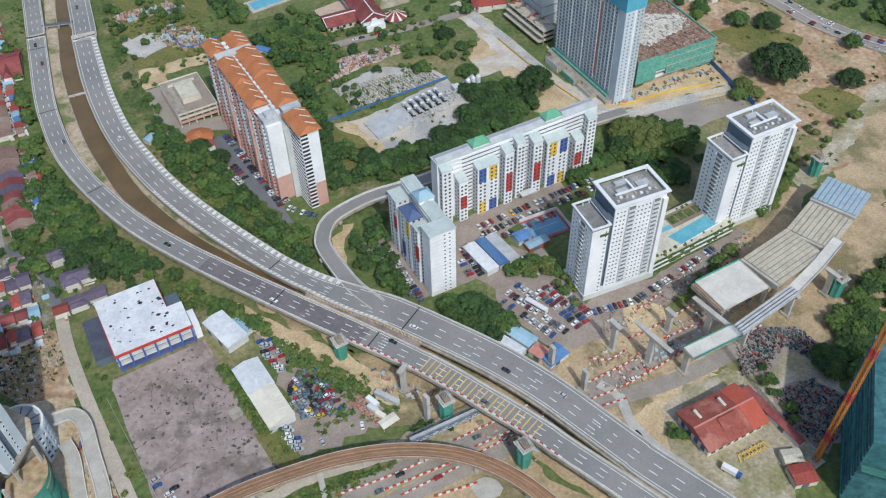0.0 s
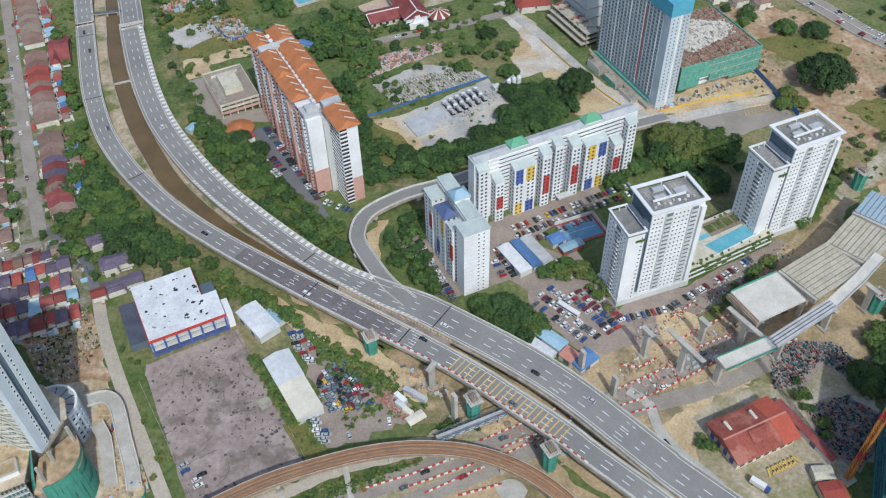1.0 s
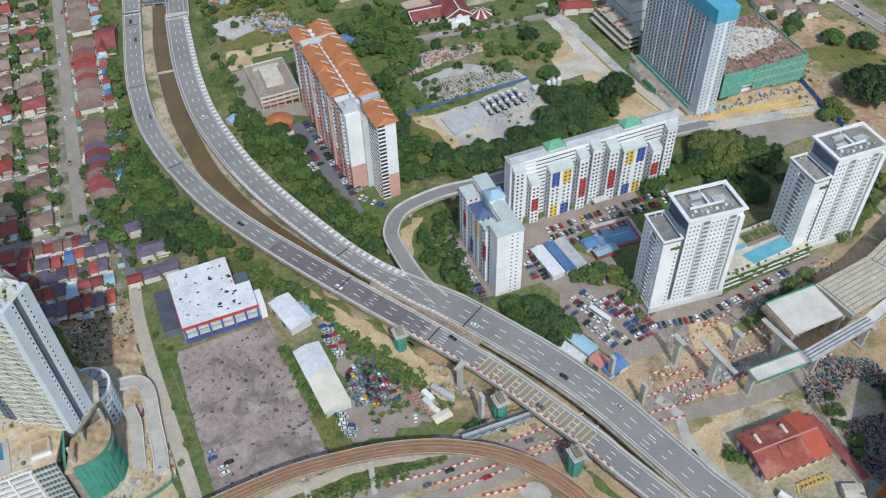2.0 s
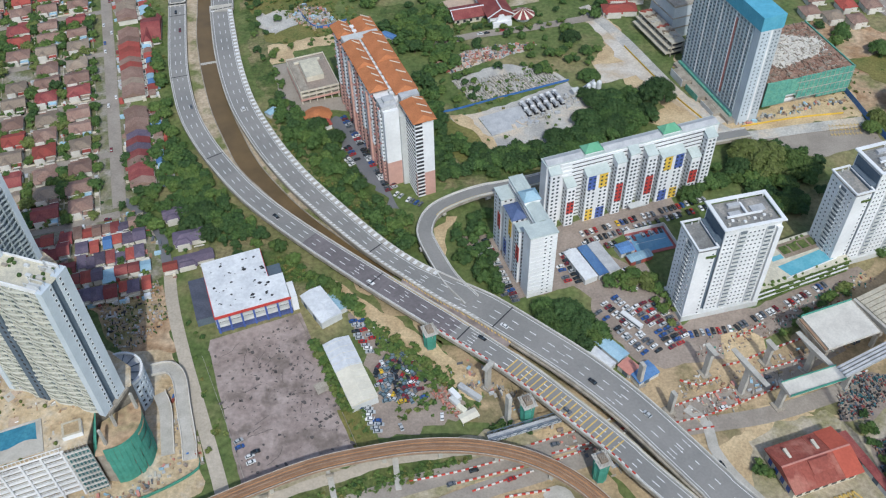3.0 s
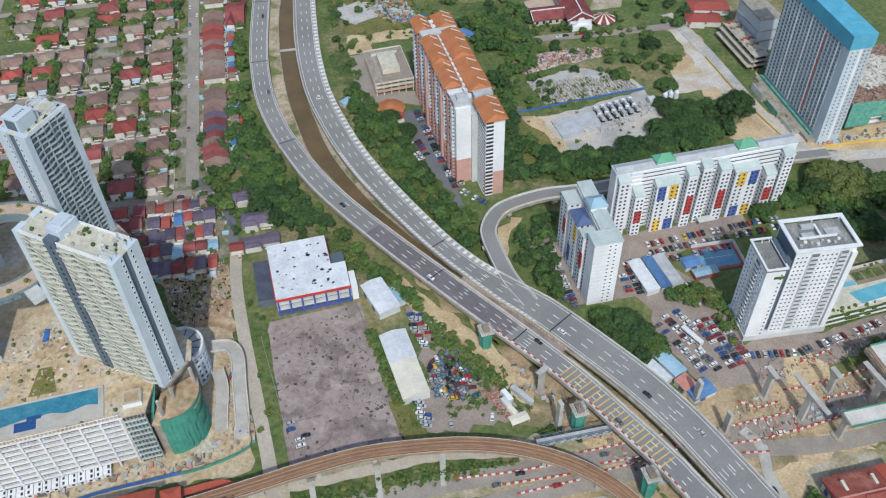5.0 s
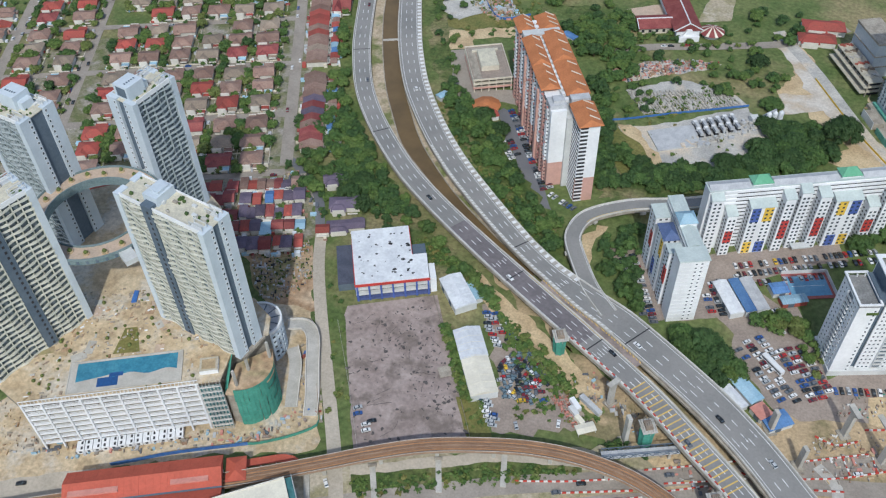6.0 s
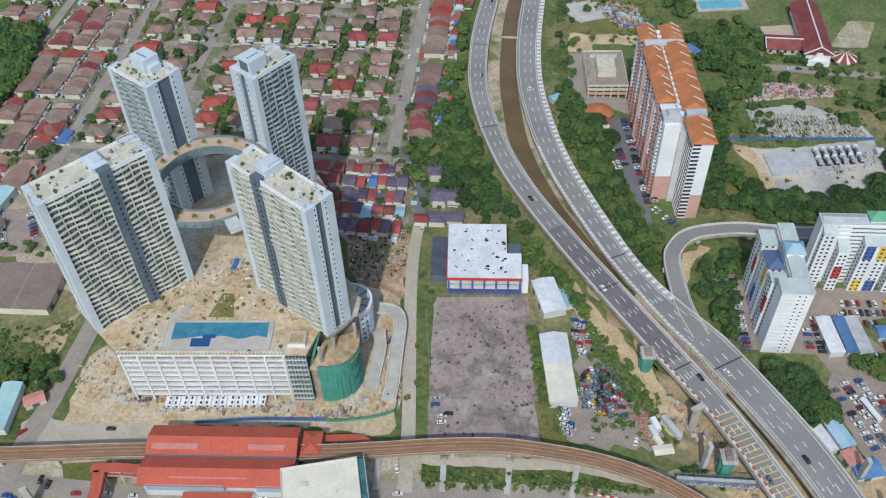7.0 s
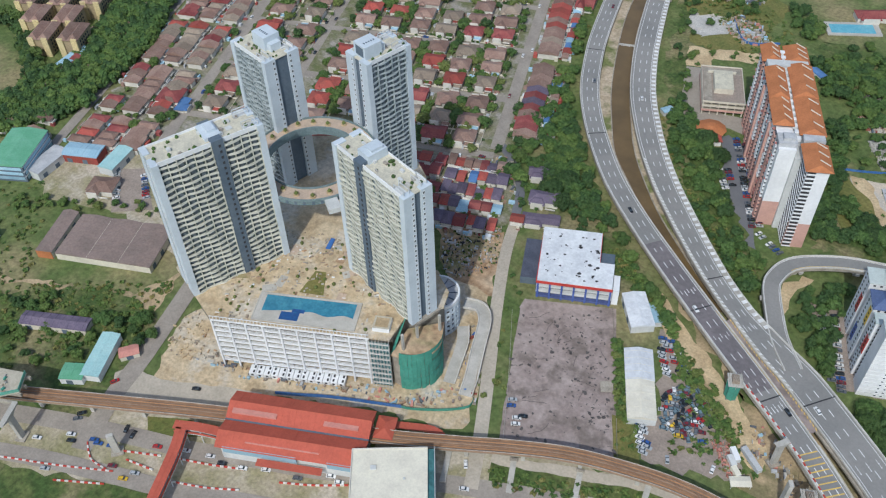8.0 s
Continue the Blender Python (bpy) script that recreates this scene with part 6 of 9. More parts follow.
wm = Geo().box(-0.75, -0.1, 0, 0.75, 0.12, 1.35, 0).box(-0.95, -0.1, -0.2, 0.95, 0.2, 0.0, 1).box(-0.06, 0.1, 0, 0.06, 0.16, 1.35, 1).mesh("window", ["glass_mid", "wall_grey"])
wm2 = Geo().box(-0.4, -0.1, 0, 0.4, 0.12, 0.9).mesh("window", "glass_mid")
for k in range(nb):
    z = 6.6 + k * sb
    for i in range(11):
        part("window", wm, None, bt, at=Matrix.Translation((8.6 + i * 3.6, 0.05, z)))
    for y in (-2.0, -5.0):
        part("window", wm2, None, bt, at=Matrix.Translation((-0.42, y, z)) @ pose(0, 0, 0, 0, 0, 90))
g = Geo()
for k in range(nb):
    z = 6.6 + k * sb
    for i in range(11, 18):
        g.box(7.7 + i * 3.6, -0.05, z, 9.5 + i * 3.6, 0.17, z + 1.6)
    for y in (-9.6, -12.2):
        g.box(-0.48, y - 0.4, z, -0.3, y + 0.4, z + 0.9)
part("far_window", g, "glass_mid", bt, kind="stuff")
for k in range(nb):
    part("floor_band", Geo().box(6, 0, 5.4 + k * sb, 70, 0.3, 5.8 + k * sb), "wall_grey" if k % 8 == 3 else "tower_blue", bt)
part("crown", Geo().box(-0.8, -14.4, ZB, 70.5, 0.9, ZB + 9), "crown_blue", bt, "bright blue sheeted crown")
part("base_net", Geo().box(6, 0.2, 0, 71, 2.0, 4.0), "net_pale", bt, "green netting round the base")
part("base_slab", Geo().box(2, -2, 0, 72, 5, 2.4), "stained_concrete", bt)
for k in range(3):
    part("base_terrace", Geo().box(12 + k * 18, 5, 0, 27 + k * 18, 10 + k, 2.2 + k), "stained_concrete", bt)
    part("terrace_net", Geo().box(12 + k * 18, 10 + k, 0, 27 + k * 18, 10.3 + k, 3.4 + k), "net_pale" if k == 1 else "wall_grey", bt)
bp = thing("podium", "raw concrete podium under green netting", "podium", 140, 488, 0, 25)
part("podium_body", Geo().box(-7, 2, 0, 52, 56, 19), "stained_concrete", bp)
part("podium_deck", Geo().box(-9, 0, 19, 53, 57, 20), "deck_rust", bp, "rust-brown unfinished deck")
part("new_slab", Geo().prism([(6, 12), (40, 20), (52, 34), (30, 48), (4, 34)], 20.0, 20.15), "white_concrete", bp, "pale newly cast slab")
for x0, x1, z0, z1 in ((14, 53.5, 4, 21), (-10, 6, 3, 21), (6, 14, 9, 20.5), (30, 53.5, 2, 21.5)):
    part("safety_net", Geo().box(x0, -0.7 - x0 * 0.002, z0, x1, 0.0, z1), "net_pale", bp, "pale green safety netting")
part("safety_net", Geo().box(53, 0, 3, 53.8, 57, 21), "net_pale", bp, "pale green safety netting")
for k in range(6):
    part("net_edge", Geo().box(12, -0.95, 4.4 + k * 3.1, 53.9, -0.75, 4.8 + k * 3.1), "net_green" if k % 2 else "parapet_grey", bp)
for k in range(12):
    part("net_pole", Geo().box(14 + k * 3.5, -1.0, 2, 14.2 + k * 3.5, -0.8, 22.5), "parapet_grey", bp)
for k in range(4):
    part("floor_beam", Geo().box(0, 0.2, 3 + k * 4, 16, 2.5, 4 + k * 4), "wall_white", bp)
g = Geo()
rng = random.Random(8)
for _ in range(1300):
    x, y = rng.uniform(-8, 52), rng.uniform(1, 56)
    pale = 4 < x < 50 and 13 + x * 0.15 < y < 46 - abs(x - 28) * 0.4
    g.obox(x, y, 20, 20 + rng.uniform(0.25, 1.1), rng.uniform(0.5, 3.4), rng.uniform(0.2, 0.6), rng.choice([0, 90, 0, 90, rng.uniform(0, 180)]), rng.choice([0, 0, 2]) if pale else rng.choice([1, 1, 3, 2]))
part("formwork", g, ["white_concrete", "deck_rust", "stained_concrete", "roof_tan"], bp, "stacks of timber formwork", kind="stuff")
lr = thing("building_frame", "low concrete frame of a building under construction", "building frame", 85, 544, 0, 119)
for k in range(3):
    part("floor_slab", Geo().box(0, 0, 3.2 + k * 3.6, 46, 15 - 2 * k, 3.8 + k * 3.6), "girder_tan", lr)
for i in range(9):
    for y in (0.3, 10):
        part("column", Geo().box(0.3 + i * 5.6, y, 0, 1 + i * 5.6, y + 0.8, 10.4), "stained_concrete", lr)
# dark block put inside the frame as its shaded interior
part("inner_wall", Geo().box(2, 1, 0, 44, 9, 10), "dark", lr)
g = Geo()
for i in range(70):
    g.obox(1 + (i * 7.3) % 44, 1 + (i * 3.7) % 9, 11, 11.4 + (i * 0.37) % 1.0, 0.6 + (i * 0.61) % 2, 0.4 + (i * 0.3) % 0.8, i * 37, i % 3)
part("formwork", g, ["roof_rust", "concrete", "roof_tan"], lr, "formwork and rubble on the top slab", kind="stuff")
part("net_tower", Geo().box(20, -16, 0, 50, -1, 26), "tower_pale", lr, "grey netted core")
part("net_floor", Geo().box(19.5, -16.5, 8, 50.5, -0.5, 8.8).box(19.5, -16.5, 16, 50.5, -0.5, 16.8).box(19.5, -16.5, 25, 50.5, -0.5, 26.4), "stained_concrete", lr)

# ---- low concrete frame beside the orange block ----
uf = thing("parking_garage", "low cream parking frame with open floors", "parking garage", -144, 468, 0, 119)
for k in range(3):
    z = 3.2 * k + 2.7
    part("floor_slab", Geo().box(0, 0, z, 40, 26, z + 0.5), "wall_cream", uf)
    for b in ((-0.2, -0.2, 40.2, 0.1), (-0.2, 25.9, 40.2, 26.2), (-0.2, 0.1, 0.1, 25.9), (39.9, 0.1, 40.2, 25.9)):
        part("parapet", Geo().box(b[0], b[1], z + 0.1, b[2], b[3], z + 1.5), "wall_pink" if k == 0 else "wall_cream", uf)
part("roof_deck", Geo().box(0.1, 0.1, 9.6, 39.9, 25.9, 9.7), "yard", uf, "stained sandy roof deck")
# dark fill that colours the open parking floors as shaded
part("core", Geo().box(3, 3, 0, 37, 23, 9.0), "dark", uf)
part("stain", Geo().box(1, 20, 9.7, 39, 25, 9.73).box(32, 1, 9.7, 39, 20, 9.73), "stained_concrete", uf, "dark weathered strip of the roof deck")
cm = Geo().box(-0.35, -0.35, 0, 0.35, 0.35, 9).mesh("column", "wall_cream")
for i in range(8):
    for y in (0.5, 25.5):
        part("column", cm, None, uf, at=Matrix.Translation((0.5 + i * 5.57, y, 0)))
for j in range(4):
    for x in (0.5, 39.5):
        part("column", cm, None, uf, at=Matrix.Translation((x, 5.5 + j * 5, 0)))
part("roof_box", Geo().box(10, 7, 9.7, 31, 19, 13.5, 0, 1), ["wall_cream", "roof_flat"], uf, "pale flat-roofed box on top")
part("ramp_wall", Geo().box(33, 4, 9.7, 34, 22, 11.2), "wall_cream", uf)

# ---- trees ----
WOODS = [
    ([(-199, 469), (-175, 459), (-121, 394), (-70, 340), (-75, 327), (-110, 359), (-154, 405)], 42, 3, 5.5, "bank"),
    ([(-159, 435), (-141, 423), (-101, 364), (-71, 355), (-75, 340), (-117, 383), (-169, 430)], 34, 3, 5.5, "bank"),
    ([(-67, 436), (-48, 406), (-7, 404), (7, 425), (44, 443), (64, 463), (51, 488), (24, 490), (19, 459), (4, 433), (-27, 410), (-56, 428)], 80, 4, 7.5, "dark"),
    ([(-50, 352), (-33, 368), (-29, 345), (-15, 304), (-29, 307), (-49, 328)], 34, 3, 5, "dark"),
    ([(-2, 296), (22, 301), (29, 293), (34, 282), (23, 273), (4, 288)], 9, 5, 8, "dark"),
    ([(32, 325), (48, 331), (63, 326), (72, 301), (73, 286), (63, 301), (53, 314), (34, 312)], 26, 2.5, 4.5, "light"),
    ([(102, 426), (154, 438), (158, 402), (147, 382), (137, 387), (107, 412), (76, 385), (72, 378), (75, 390)], 34, 4, 8, "mix"),
    ([(178, 253), (198, 281), (239, 323), (257, 314), (232, 251), (190, 240)], 55, 4, 7, "mix"),
    ([(-321, 571), (-284, 505), (-236, 404), (-188, 363), (-153, 330), (-121, 305), (-89, 284), (-100, 283), (-138, 317), (-187, 332), (-224, 364), (-258, 443)], 90, 3, 5.5, "mix"),
    ([(-266, 447), (-207, 384), (-154, 330), (-173, 314), (-238, 332), (-248, 388)], 70, 3, 6, "mix"),
    ([(-112, 260), (-108, 263), (-83, 224), (-86, 222)], 34, 2, 3, "light"),
    ([(-88, 279), (-75, 272), (-40, 247), (-45, 243), (-76, 262)], 70, 1.5, 2.5, "light"),
    ([(-131, 304), (-99, 289), (-84, 292), (-89, 278), (-122, 295)], 14, 1.6, 3, "light"),
    ([(-178, 611), (-148, 609), (-139, 576), (-104, 559), (-90, 589), (-79, 558), (-84, 522), (-118, 541), (-126, 575), (-156, 577)], 40, 3, 6, "mix"),
    ([(-112, 559), (-87, 558), (-71, 557), (-82, 488), (-99, 509)], 16, 3, 6, "mix"),
    ([(-13, 532), (27, 548), (30, 530), (-2, 507), (-33, 506), (-60, 504)], 20, 2, 4.5, "mix"),
    ([(-262, 615), (-249, 615), (-219, 543), (-184, 487), (-184, 468), (-219, 515)], 26, 2, 4, "mix"),
    ([(-454, 128), (-438, 140), (-383, 177), (-327, 206), (-322, 202), (-375, 171), (-448, 124)], 30, 2, 3.6, "light"),
    ([(-381, 84), (-361, 102), (-332, 113), (-301, 122), (-298, 109), (-307, 106), (-307, 88), (-320, 78), (-342, 60)], 46, 2, 4, "mix"),
    ([(-318, 124), (-298, 125), (-292, 113), (-302, 110)], 6, 3, 4.5, "dark"),
    ([(-349, 204), (-340, 214), (-327, 206), (-338, 194)], 5, 2, 3, "light"),
    ([(178, 590), (199, 589), (193, 562), (177, 567)], 4, 4, 6, "mix"),
    ([(189, 395), (220, 432), (243, 448), (242, 414), (209, 394)], 12, 2, 3.6, "light"),
    ([(131, 307), (157, 335), (162, 330), (134, 303), (110, 284)], 16, 2, 3.5, "light"),
    ([(103, 222), (109, 217), (105, 206), (100, 212)], 4, 2.5, 3.6, "mix"),
    ([(154, 254), (162, 228), (158, 207), (155, 216), (149, 248)], 10, 2, 3.6, "mix"),
    ([(-87, 558), (-30, 570), (7, 568), (3, 542), (-53, 527), (-85, 529)], 26, 2, 4, "mix"),
    ([(-82, 495), (-60, 504), (-51, 480), (-65, 457), (-77, 469)], 14, 2, 4, "mix"),
    ([(207, 393), (207, 383), (182, 355), (177, 359)], 12, 3, 4.5, "light"),
    ([(281, 593), (338, 590), (345, 550), (321, 551), (295, 572)], 20, 3, 5.5, "mix"),
    ([(-355, 87), (-318, 124), (-299, 117), (-322, 85)], 30, 1.4, 2.6, "light"),
    ([(-265, 400), (-222, 393), (-169, 348), (-142, 343), (-161, 329), (-228, 346), (-251, 356)], 40, 2.6, 4.6, "dark"),
    ([(-195, 466), (-156, 416), (-115, 374), (-70, 335), (-82, 334), (-125, 369), (-165, 411)], 34, 2.4, 4, "dark"),
    ([(-203, 392), (-168, 378), (-142, 364), (-159, 354), (-189, 356)], 14, 3, 5, "dark"),
    ([(-231, 614), (-191, 611), (-187, 563), (-211, 543)], 16, 2.5, 4.5, "mix"),
    ([(-137, 555), (-104, 608), (-92, 588), (-91, 568), (-105, 524), (-123, 522)], 22, 2.6, 4.6, "mix"),
    ([(-87, 560), (-53, 572), (-8, 605), (-5, 589), (-80, 544)], 16, 2, 3.2, "mix"),
    ([(-235, 367), (-192, 354), (-147, 320), (-160, 310), (-206, 335)], 22, 2.6, 4.4, "dark"),
    ([(-248, 347), (-218, 333), (-185, 311), (-192, 303), (-242, 330)], 10, 2, 3.2, "dark"),
    ([(324, 582), (359, 564), (347, 535), (324, 559)], 8, 3, 5, "dark"),
    ([(-211, 507), (-187, 543), (-162, 545), (-196, 501)], 10, 1.5, 3, "light"),
    ([(-132, 550), (-96, 587), (-63, 496), (-91, 488)], 26, 3, 6, "mix"),
    ([(-311, 250), (-258, 291), (-230, 332), (-211, 296), (-242, 272), (-283, 240)], 18, 2, 3.6, "mix"),
    ([(-117, 165.5), (-58, 196.4), (-26, 205.4), (-25, 203.8), (-54, 188.6), (-112, 158.6)], 70, 0.7, 1.4, "mix"),
    ([(-98, 494), (-83, 483), (-65, 427), (-54, 396), (-64, 388), (-73, 410), (-76, 446), (-86, 474)], 44, 3, 5.5, "dark"),
    ([(-131, 548), (-116, 574), (-85, 573), (-88, 541), (-106, 516)], 20, 3.5, 6, "dark"),
    ([(-60, 395), (-34, 399), (-9, 418), (-23, 430), (-38, 417)], 26, 3, 5.5, "dark"),
    ([(107, 427), (126, 448), (150, 440), (160, 430), (148, 397), (126, 383), (104, 396)], 34, 3.5, 6.5, "dark"),
    ([(-60, 553), (-30, 566), (0, 578), (-2, 572), (-32, 558)], 9, 2, 3.4, "light"),
    ([(-89, 263), (-82, 277), (-77, 280), (-30, 241), (-27, 228), (-38, 235)], 26, 1.4, 2.6, "light"),
    ([(-19, 225), (-3, 229), (2, 221), (-14, 217)], 10, 1.6, 2.6, "mix"),
    ([(-179, 266), (-165, 266), (-137, 191), (-142, 192)], 7, 1.2, 2, "light"),
    ([(-10, 616), (31, 626), (30, 578), (1, 594)], 10, 3, 6, "mix"),
    ([(-14, 544), (24, 554), (29, 534), (-3, 519)], 8, 3, 5, "mix"),
]
FAR_WOODS = [
    ([(-546, 182), (-534, 188), (-548, 210), (-530, 240), (-560, 270), (-567, 287), (-588, 312), (-554, 338), (-518, 291), (-509, 266), (-500, 243), (-501, 225), (-489, 215), (-496, 198), (-501, 175), (-507, 159)], 470),
    ([(-640, 228), (-618, 240), (-545, 205), (-551, 218), (-610, 250), (-640, 246)], 60),
]


def crown_geo(r, h, seed, leaves, blobs=11, broad=False):
    """A crown of clumps: a dark lumpy heart and many small leaf sprays standing off it, with gaps."""
    rng = random.Random(seed)
    g = Geo()
    cs = [(0, 0, h * 0.55, r * 0.62)] if not broad else [(0, 0, h * 0.45, r * 0.5)]
    for i in range(blobs):
        a = i * 2.4 + rng.uniform(-0.4, 0.4)
        if broad:
            q = math.sqrt((i + 0.5) / blobs)
            cs.append((r * 0.84 * q * math.cos(a), r * 0.84 * q * math.sin(a), h * (0.4 + 0.42 * (1 - q * q)) * rng.uniform(0.9, 1.08), r * rng.uniform(0.15, 0.25)))
        else:
            d = r * rng.uniform(0.3, 0.74)
            cs.append((d * math.cos(a), d * math.sin(a), h * (rng.uniform(0.5, 0.8) if d < 0.5 * r else rng.uniform(0.34, 0.6)), r * rng.uniform(0.26, 0.42)))
    leaf = (0.018, 0.045) if broad else (0.05, 0.12)
    for cx, cy, cz, cr in cs:
        n = len(g.v)
        ring = []
        for lat in (-0.5, 0.3, 0.8):
            for k in range(6):
                a = k * math.pi / 3 + lat
                q = cr * 0.82 * math.sqrt(max(0.05, 1 - lat * lat)) * rng.uniform(0.8, 1.1)
                g.v.append((cx + q * math.cos(a), cy + q * math.sin(a), cz + cr * lat * 0.75))
        for row in range(2):
            for k in range(6):
                a, b = n + row * 6 + k, n + row * 6 + (k + 1) % 6
                g.f.append((a, b, b + 6, a + 6)), g.m.append(0)
        g.f.append(tuple(n + 12 + k for k in range(6))), g.m.append(0)
    per = leaves // len(cs)
    for cx, cy, cz, cr in cs:
        for _ in range(per):
            u, a = rng.uniform(-0.55, 1), rng.uniform(0, 6.283)
            q = math.sqrt(1 - u * u)
            d = cr * rng.uniform(0.85, 1.22)
            p = Vector((cx + d * q * math.cos(a), cy + d * q * math.sin(a), cz + d * u * 0.8))
            s = rng.uniform(*leaf) * r
            e = Vector((rng.uniform(-1, 1), rng.uniform(-1, 1), rng.uniform(-0.5, 0.5))).normalized()
            w = Vector((q * math.cos(a), q * math.sin(a), u)) + Vector((rng.uniform(-0.4, 0.4), rng.uniform(-0.4, 0.4), 0.35))
            f = e.cross(w)
            if f.length < 0.05:
                continue
            f = f.normalized()
            e = w.normalized().cross(f)
            g.quad([p - e * s - f * s * 0.6, p + e * s * 0.3 - f * s, p + e * s + f * s * 0.4, p - e * s * 0.2 + f * s])
    return g


def trunk_geo(r, h, seed):
    rng = random.Random(seed)
    g = Geo().cyl(0, 0, -0.1, h * 0.5, r * 0.075, 7, r2=r * 0.045)
    for k in range(5):
        a = k * 1.256 + rng.uniform(-0.3, 0.3)
        g.beam((0, 0, h * 0.3), (r * 0.5 * math.cos(a), r * 0.5 * math.sin(a), h * 0.6), r * 0.05, r * 0.05)
    return g


TREES = {}
KINDS = {"dark": [2, 2, 0, 0], "mix": [0, 1, 2, 0, 1], "light": [1, 3, 1, 0], "bank": [0, 2, 1, 0]}
LEAF_WORDS = {0: "leafy green tree with a rounded uneven crown", 1: "light green bushy tree", 2: "dark green broad-crowned tree", 3: "yellow-green bushy young tree"}


ALL_TREES = []


def tree(x, y, r, tint, rng, z=0.0, group=""):
    """Notes a tree; all are built once their number is known."""
    ALL_TREES.append((x, y, r, tint, rng.randint(0, 2), rng.uniform(0, 360), rng.uniform(0.8, 1.1), group))


def plant_trees():
    """The 300 that show best stand as things of their own, the rest as thickets."""
    order = sorted(ALL_TREES, key=lambda q: math.hypot(q[0], q[1], 350) - 45 * q[2])
    rest = Geo()
    for i, (x, y, r, tint, kind, turn, tall, group) in enumerate(order):
        key = (tint, kind, 2 if r > 6.4 else 1 if r > 3.4 else 0)
        if key not in TREES:
            high = 1.15 if key[2] == 2 else 1.55
            c, k = crown_geo(1.0, high, 100 + tint * 7 + kind, (220, 520, 5200)[key[2]], (8, 12, 52)[key[2]], key[2] == 2), trunk_geo(1.0, high, 50 + kind)
            TREES[key] = (c, k, c.mesh("crown", "leaf%d" % tint), k.mesh("trunk", "bark"))
        m = Matrix.Translation((x, y, 0)) @ pose(0, 0, 0, 0, 0, turn) @ Matrix.Diagonal((r, r, r * tall, 1))
        c, k, cm, km = TREES[key]
        if i < 270:
            t = new("tree")
            t.matrix_world = m
            tagged(t, LEAF_WORDS[tint] if r > 2.6 else "low green shrub on open ground", "tree" if r > 2.6 else "shrub", group)
            part("crown", cm, None, t)
            part("trunk", km, None, t)
        else:
            rest.join(c, m, [tint]).join(k, m, [4])
    thing("thicket", "green bushes and small trees across gardens and banks", "thicket", kind="stuff", geo=rest, mats=["leaf0", "leaf1", "leaf2", "leaf3", "bark"])


def inside(x, y, poly):
    hit_ = False
    for (ax, ay), (bx, by) in zip(poly, poly[1:] + poly[:1]):
        if (ay > y) != (by > y) and x < (bx - ax) * (y - ay) / (by - ay) + ax:
            hit_ = not hit_
    return hit_


def scatter(poly, n, gap, rng):
    """Places spread over a footprint, kept apart from one another."""
    xs, ys = [p[0] for p in poly], [p[1] for p in poly]
    out = []
    for _ in range(n * 40):
        x, y = rng.uniform(min(xs), max(xs)), rng.uniform(min(ys), max(ys))
        if inside(x, y, poly) and all((x - a) ** 2 + (y - b) ** 2 > gap * gap for a, b in out):
            out.append((x, y))
            if len(out) >= n:
                break
    return out


rng = random.Random(77)
ROADS2D = [(LEFT, 8.5), (RIGHT, 10.0), (RAMP, 6), (canal, 8.0)]


def on_road(x, y, r):
    for line, w in ROADS2D:
        for p in line[::2]:
            if (p.x - x) ** 2 + (p.y - y) ** 2 < (w + r * 0.55) ** 2:
                return True
    return False


for poly, n, a, b, kind in WOODS:
    for x, y in scatter(poly, n, a * 1.05, rng):
        r = rng.uniform(a, b)
        if not on_road(x, y, r):
            tree(x, y, r, rng.choice(KINDS[kind]), rng, group="trees and shrubs of the open ground")
for x, y, r, tint in ((65, 488, 13, 2), (229, 494, 19.5, 2), (219, 559, 9, 0), (240, 556, 10.5, 2), (291, 526, 7.5, 0), (274, 481, 10, 2), (196, 576, 7, 0), (202, 480, 7, 3), (208, 472, 6.6, 3), (197, 470, 6.6, 1), (252, 437, 5, 3), (266, 446, 4.4, 3), (128, 426, 16, 3), (116, 431, 12, 3), (142, 424, 12, 1), (6, 552, 8, 2), (20, 506, 8, 0), (22, 288, 9, 2), (14, 294, 9.5, 2), (29, 281, 7, 1), (112, 420, 9, 2), (145, 430, 9, 1), (38, 470, 9, 2), (20, 484, 8, 2), (20, 455, 10, 2), (37, 452, 11, 2), (50, 460, 9, 0), (-150, 430, 8, 2), (-136, 421, 7, 2), (1, 437, 8, 2), (-10, 425, 7, 2), (-200, 334, 8, 2), (-197, 345, 8, 2), (-187, 328, 7, 2), (-180, 336, 7, 2), (-205, 350, 8, 0)):
    tree(x, y, r, tint, rng, group="big old trees")
for poly, n in FAR_WOODS:
    g = Geo()
    for i, (x, y) in enumerate(scatter(poly, n, 3.5, rng)):
        r = rng.uniform(4.5, 8)
        c = crown_geo(r, r * 1.5, 900 + i % 9, 130, 4)
        o = len(g.v)
        g.v += [(x + p[0], y + p[1], p[2]) for p in c.v]
        g.f += [tuple(k + o for k in f) for f in c.f]
        g.m += [i % 3] * len(c.f)
    thing("woodland", "dense dark green woodland beyond the houses", "woodland", kind="stuff", geo=g, mats=["leaf0", "leaf2", "leaf1"])

# ---- houses ----
ROOFS = {"brown": "brown", "tan": "tan", "red": "bright red", "maroon": "dark maroon", "purple": "dark slate", "blue": "blue", "sky": "pale blue"}
HOUSE = {}
ALL_HOUSES = []
ROOF_KINDS = list(ROOFS)


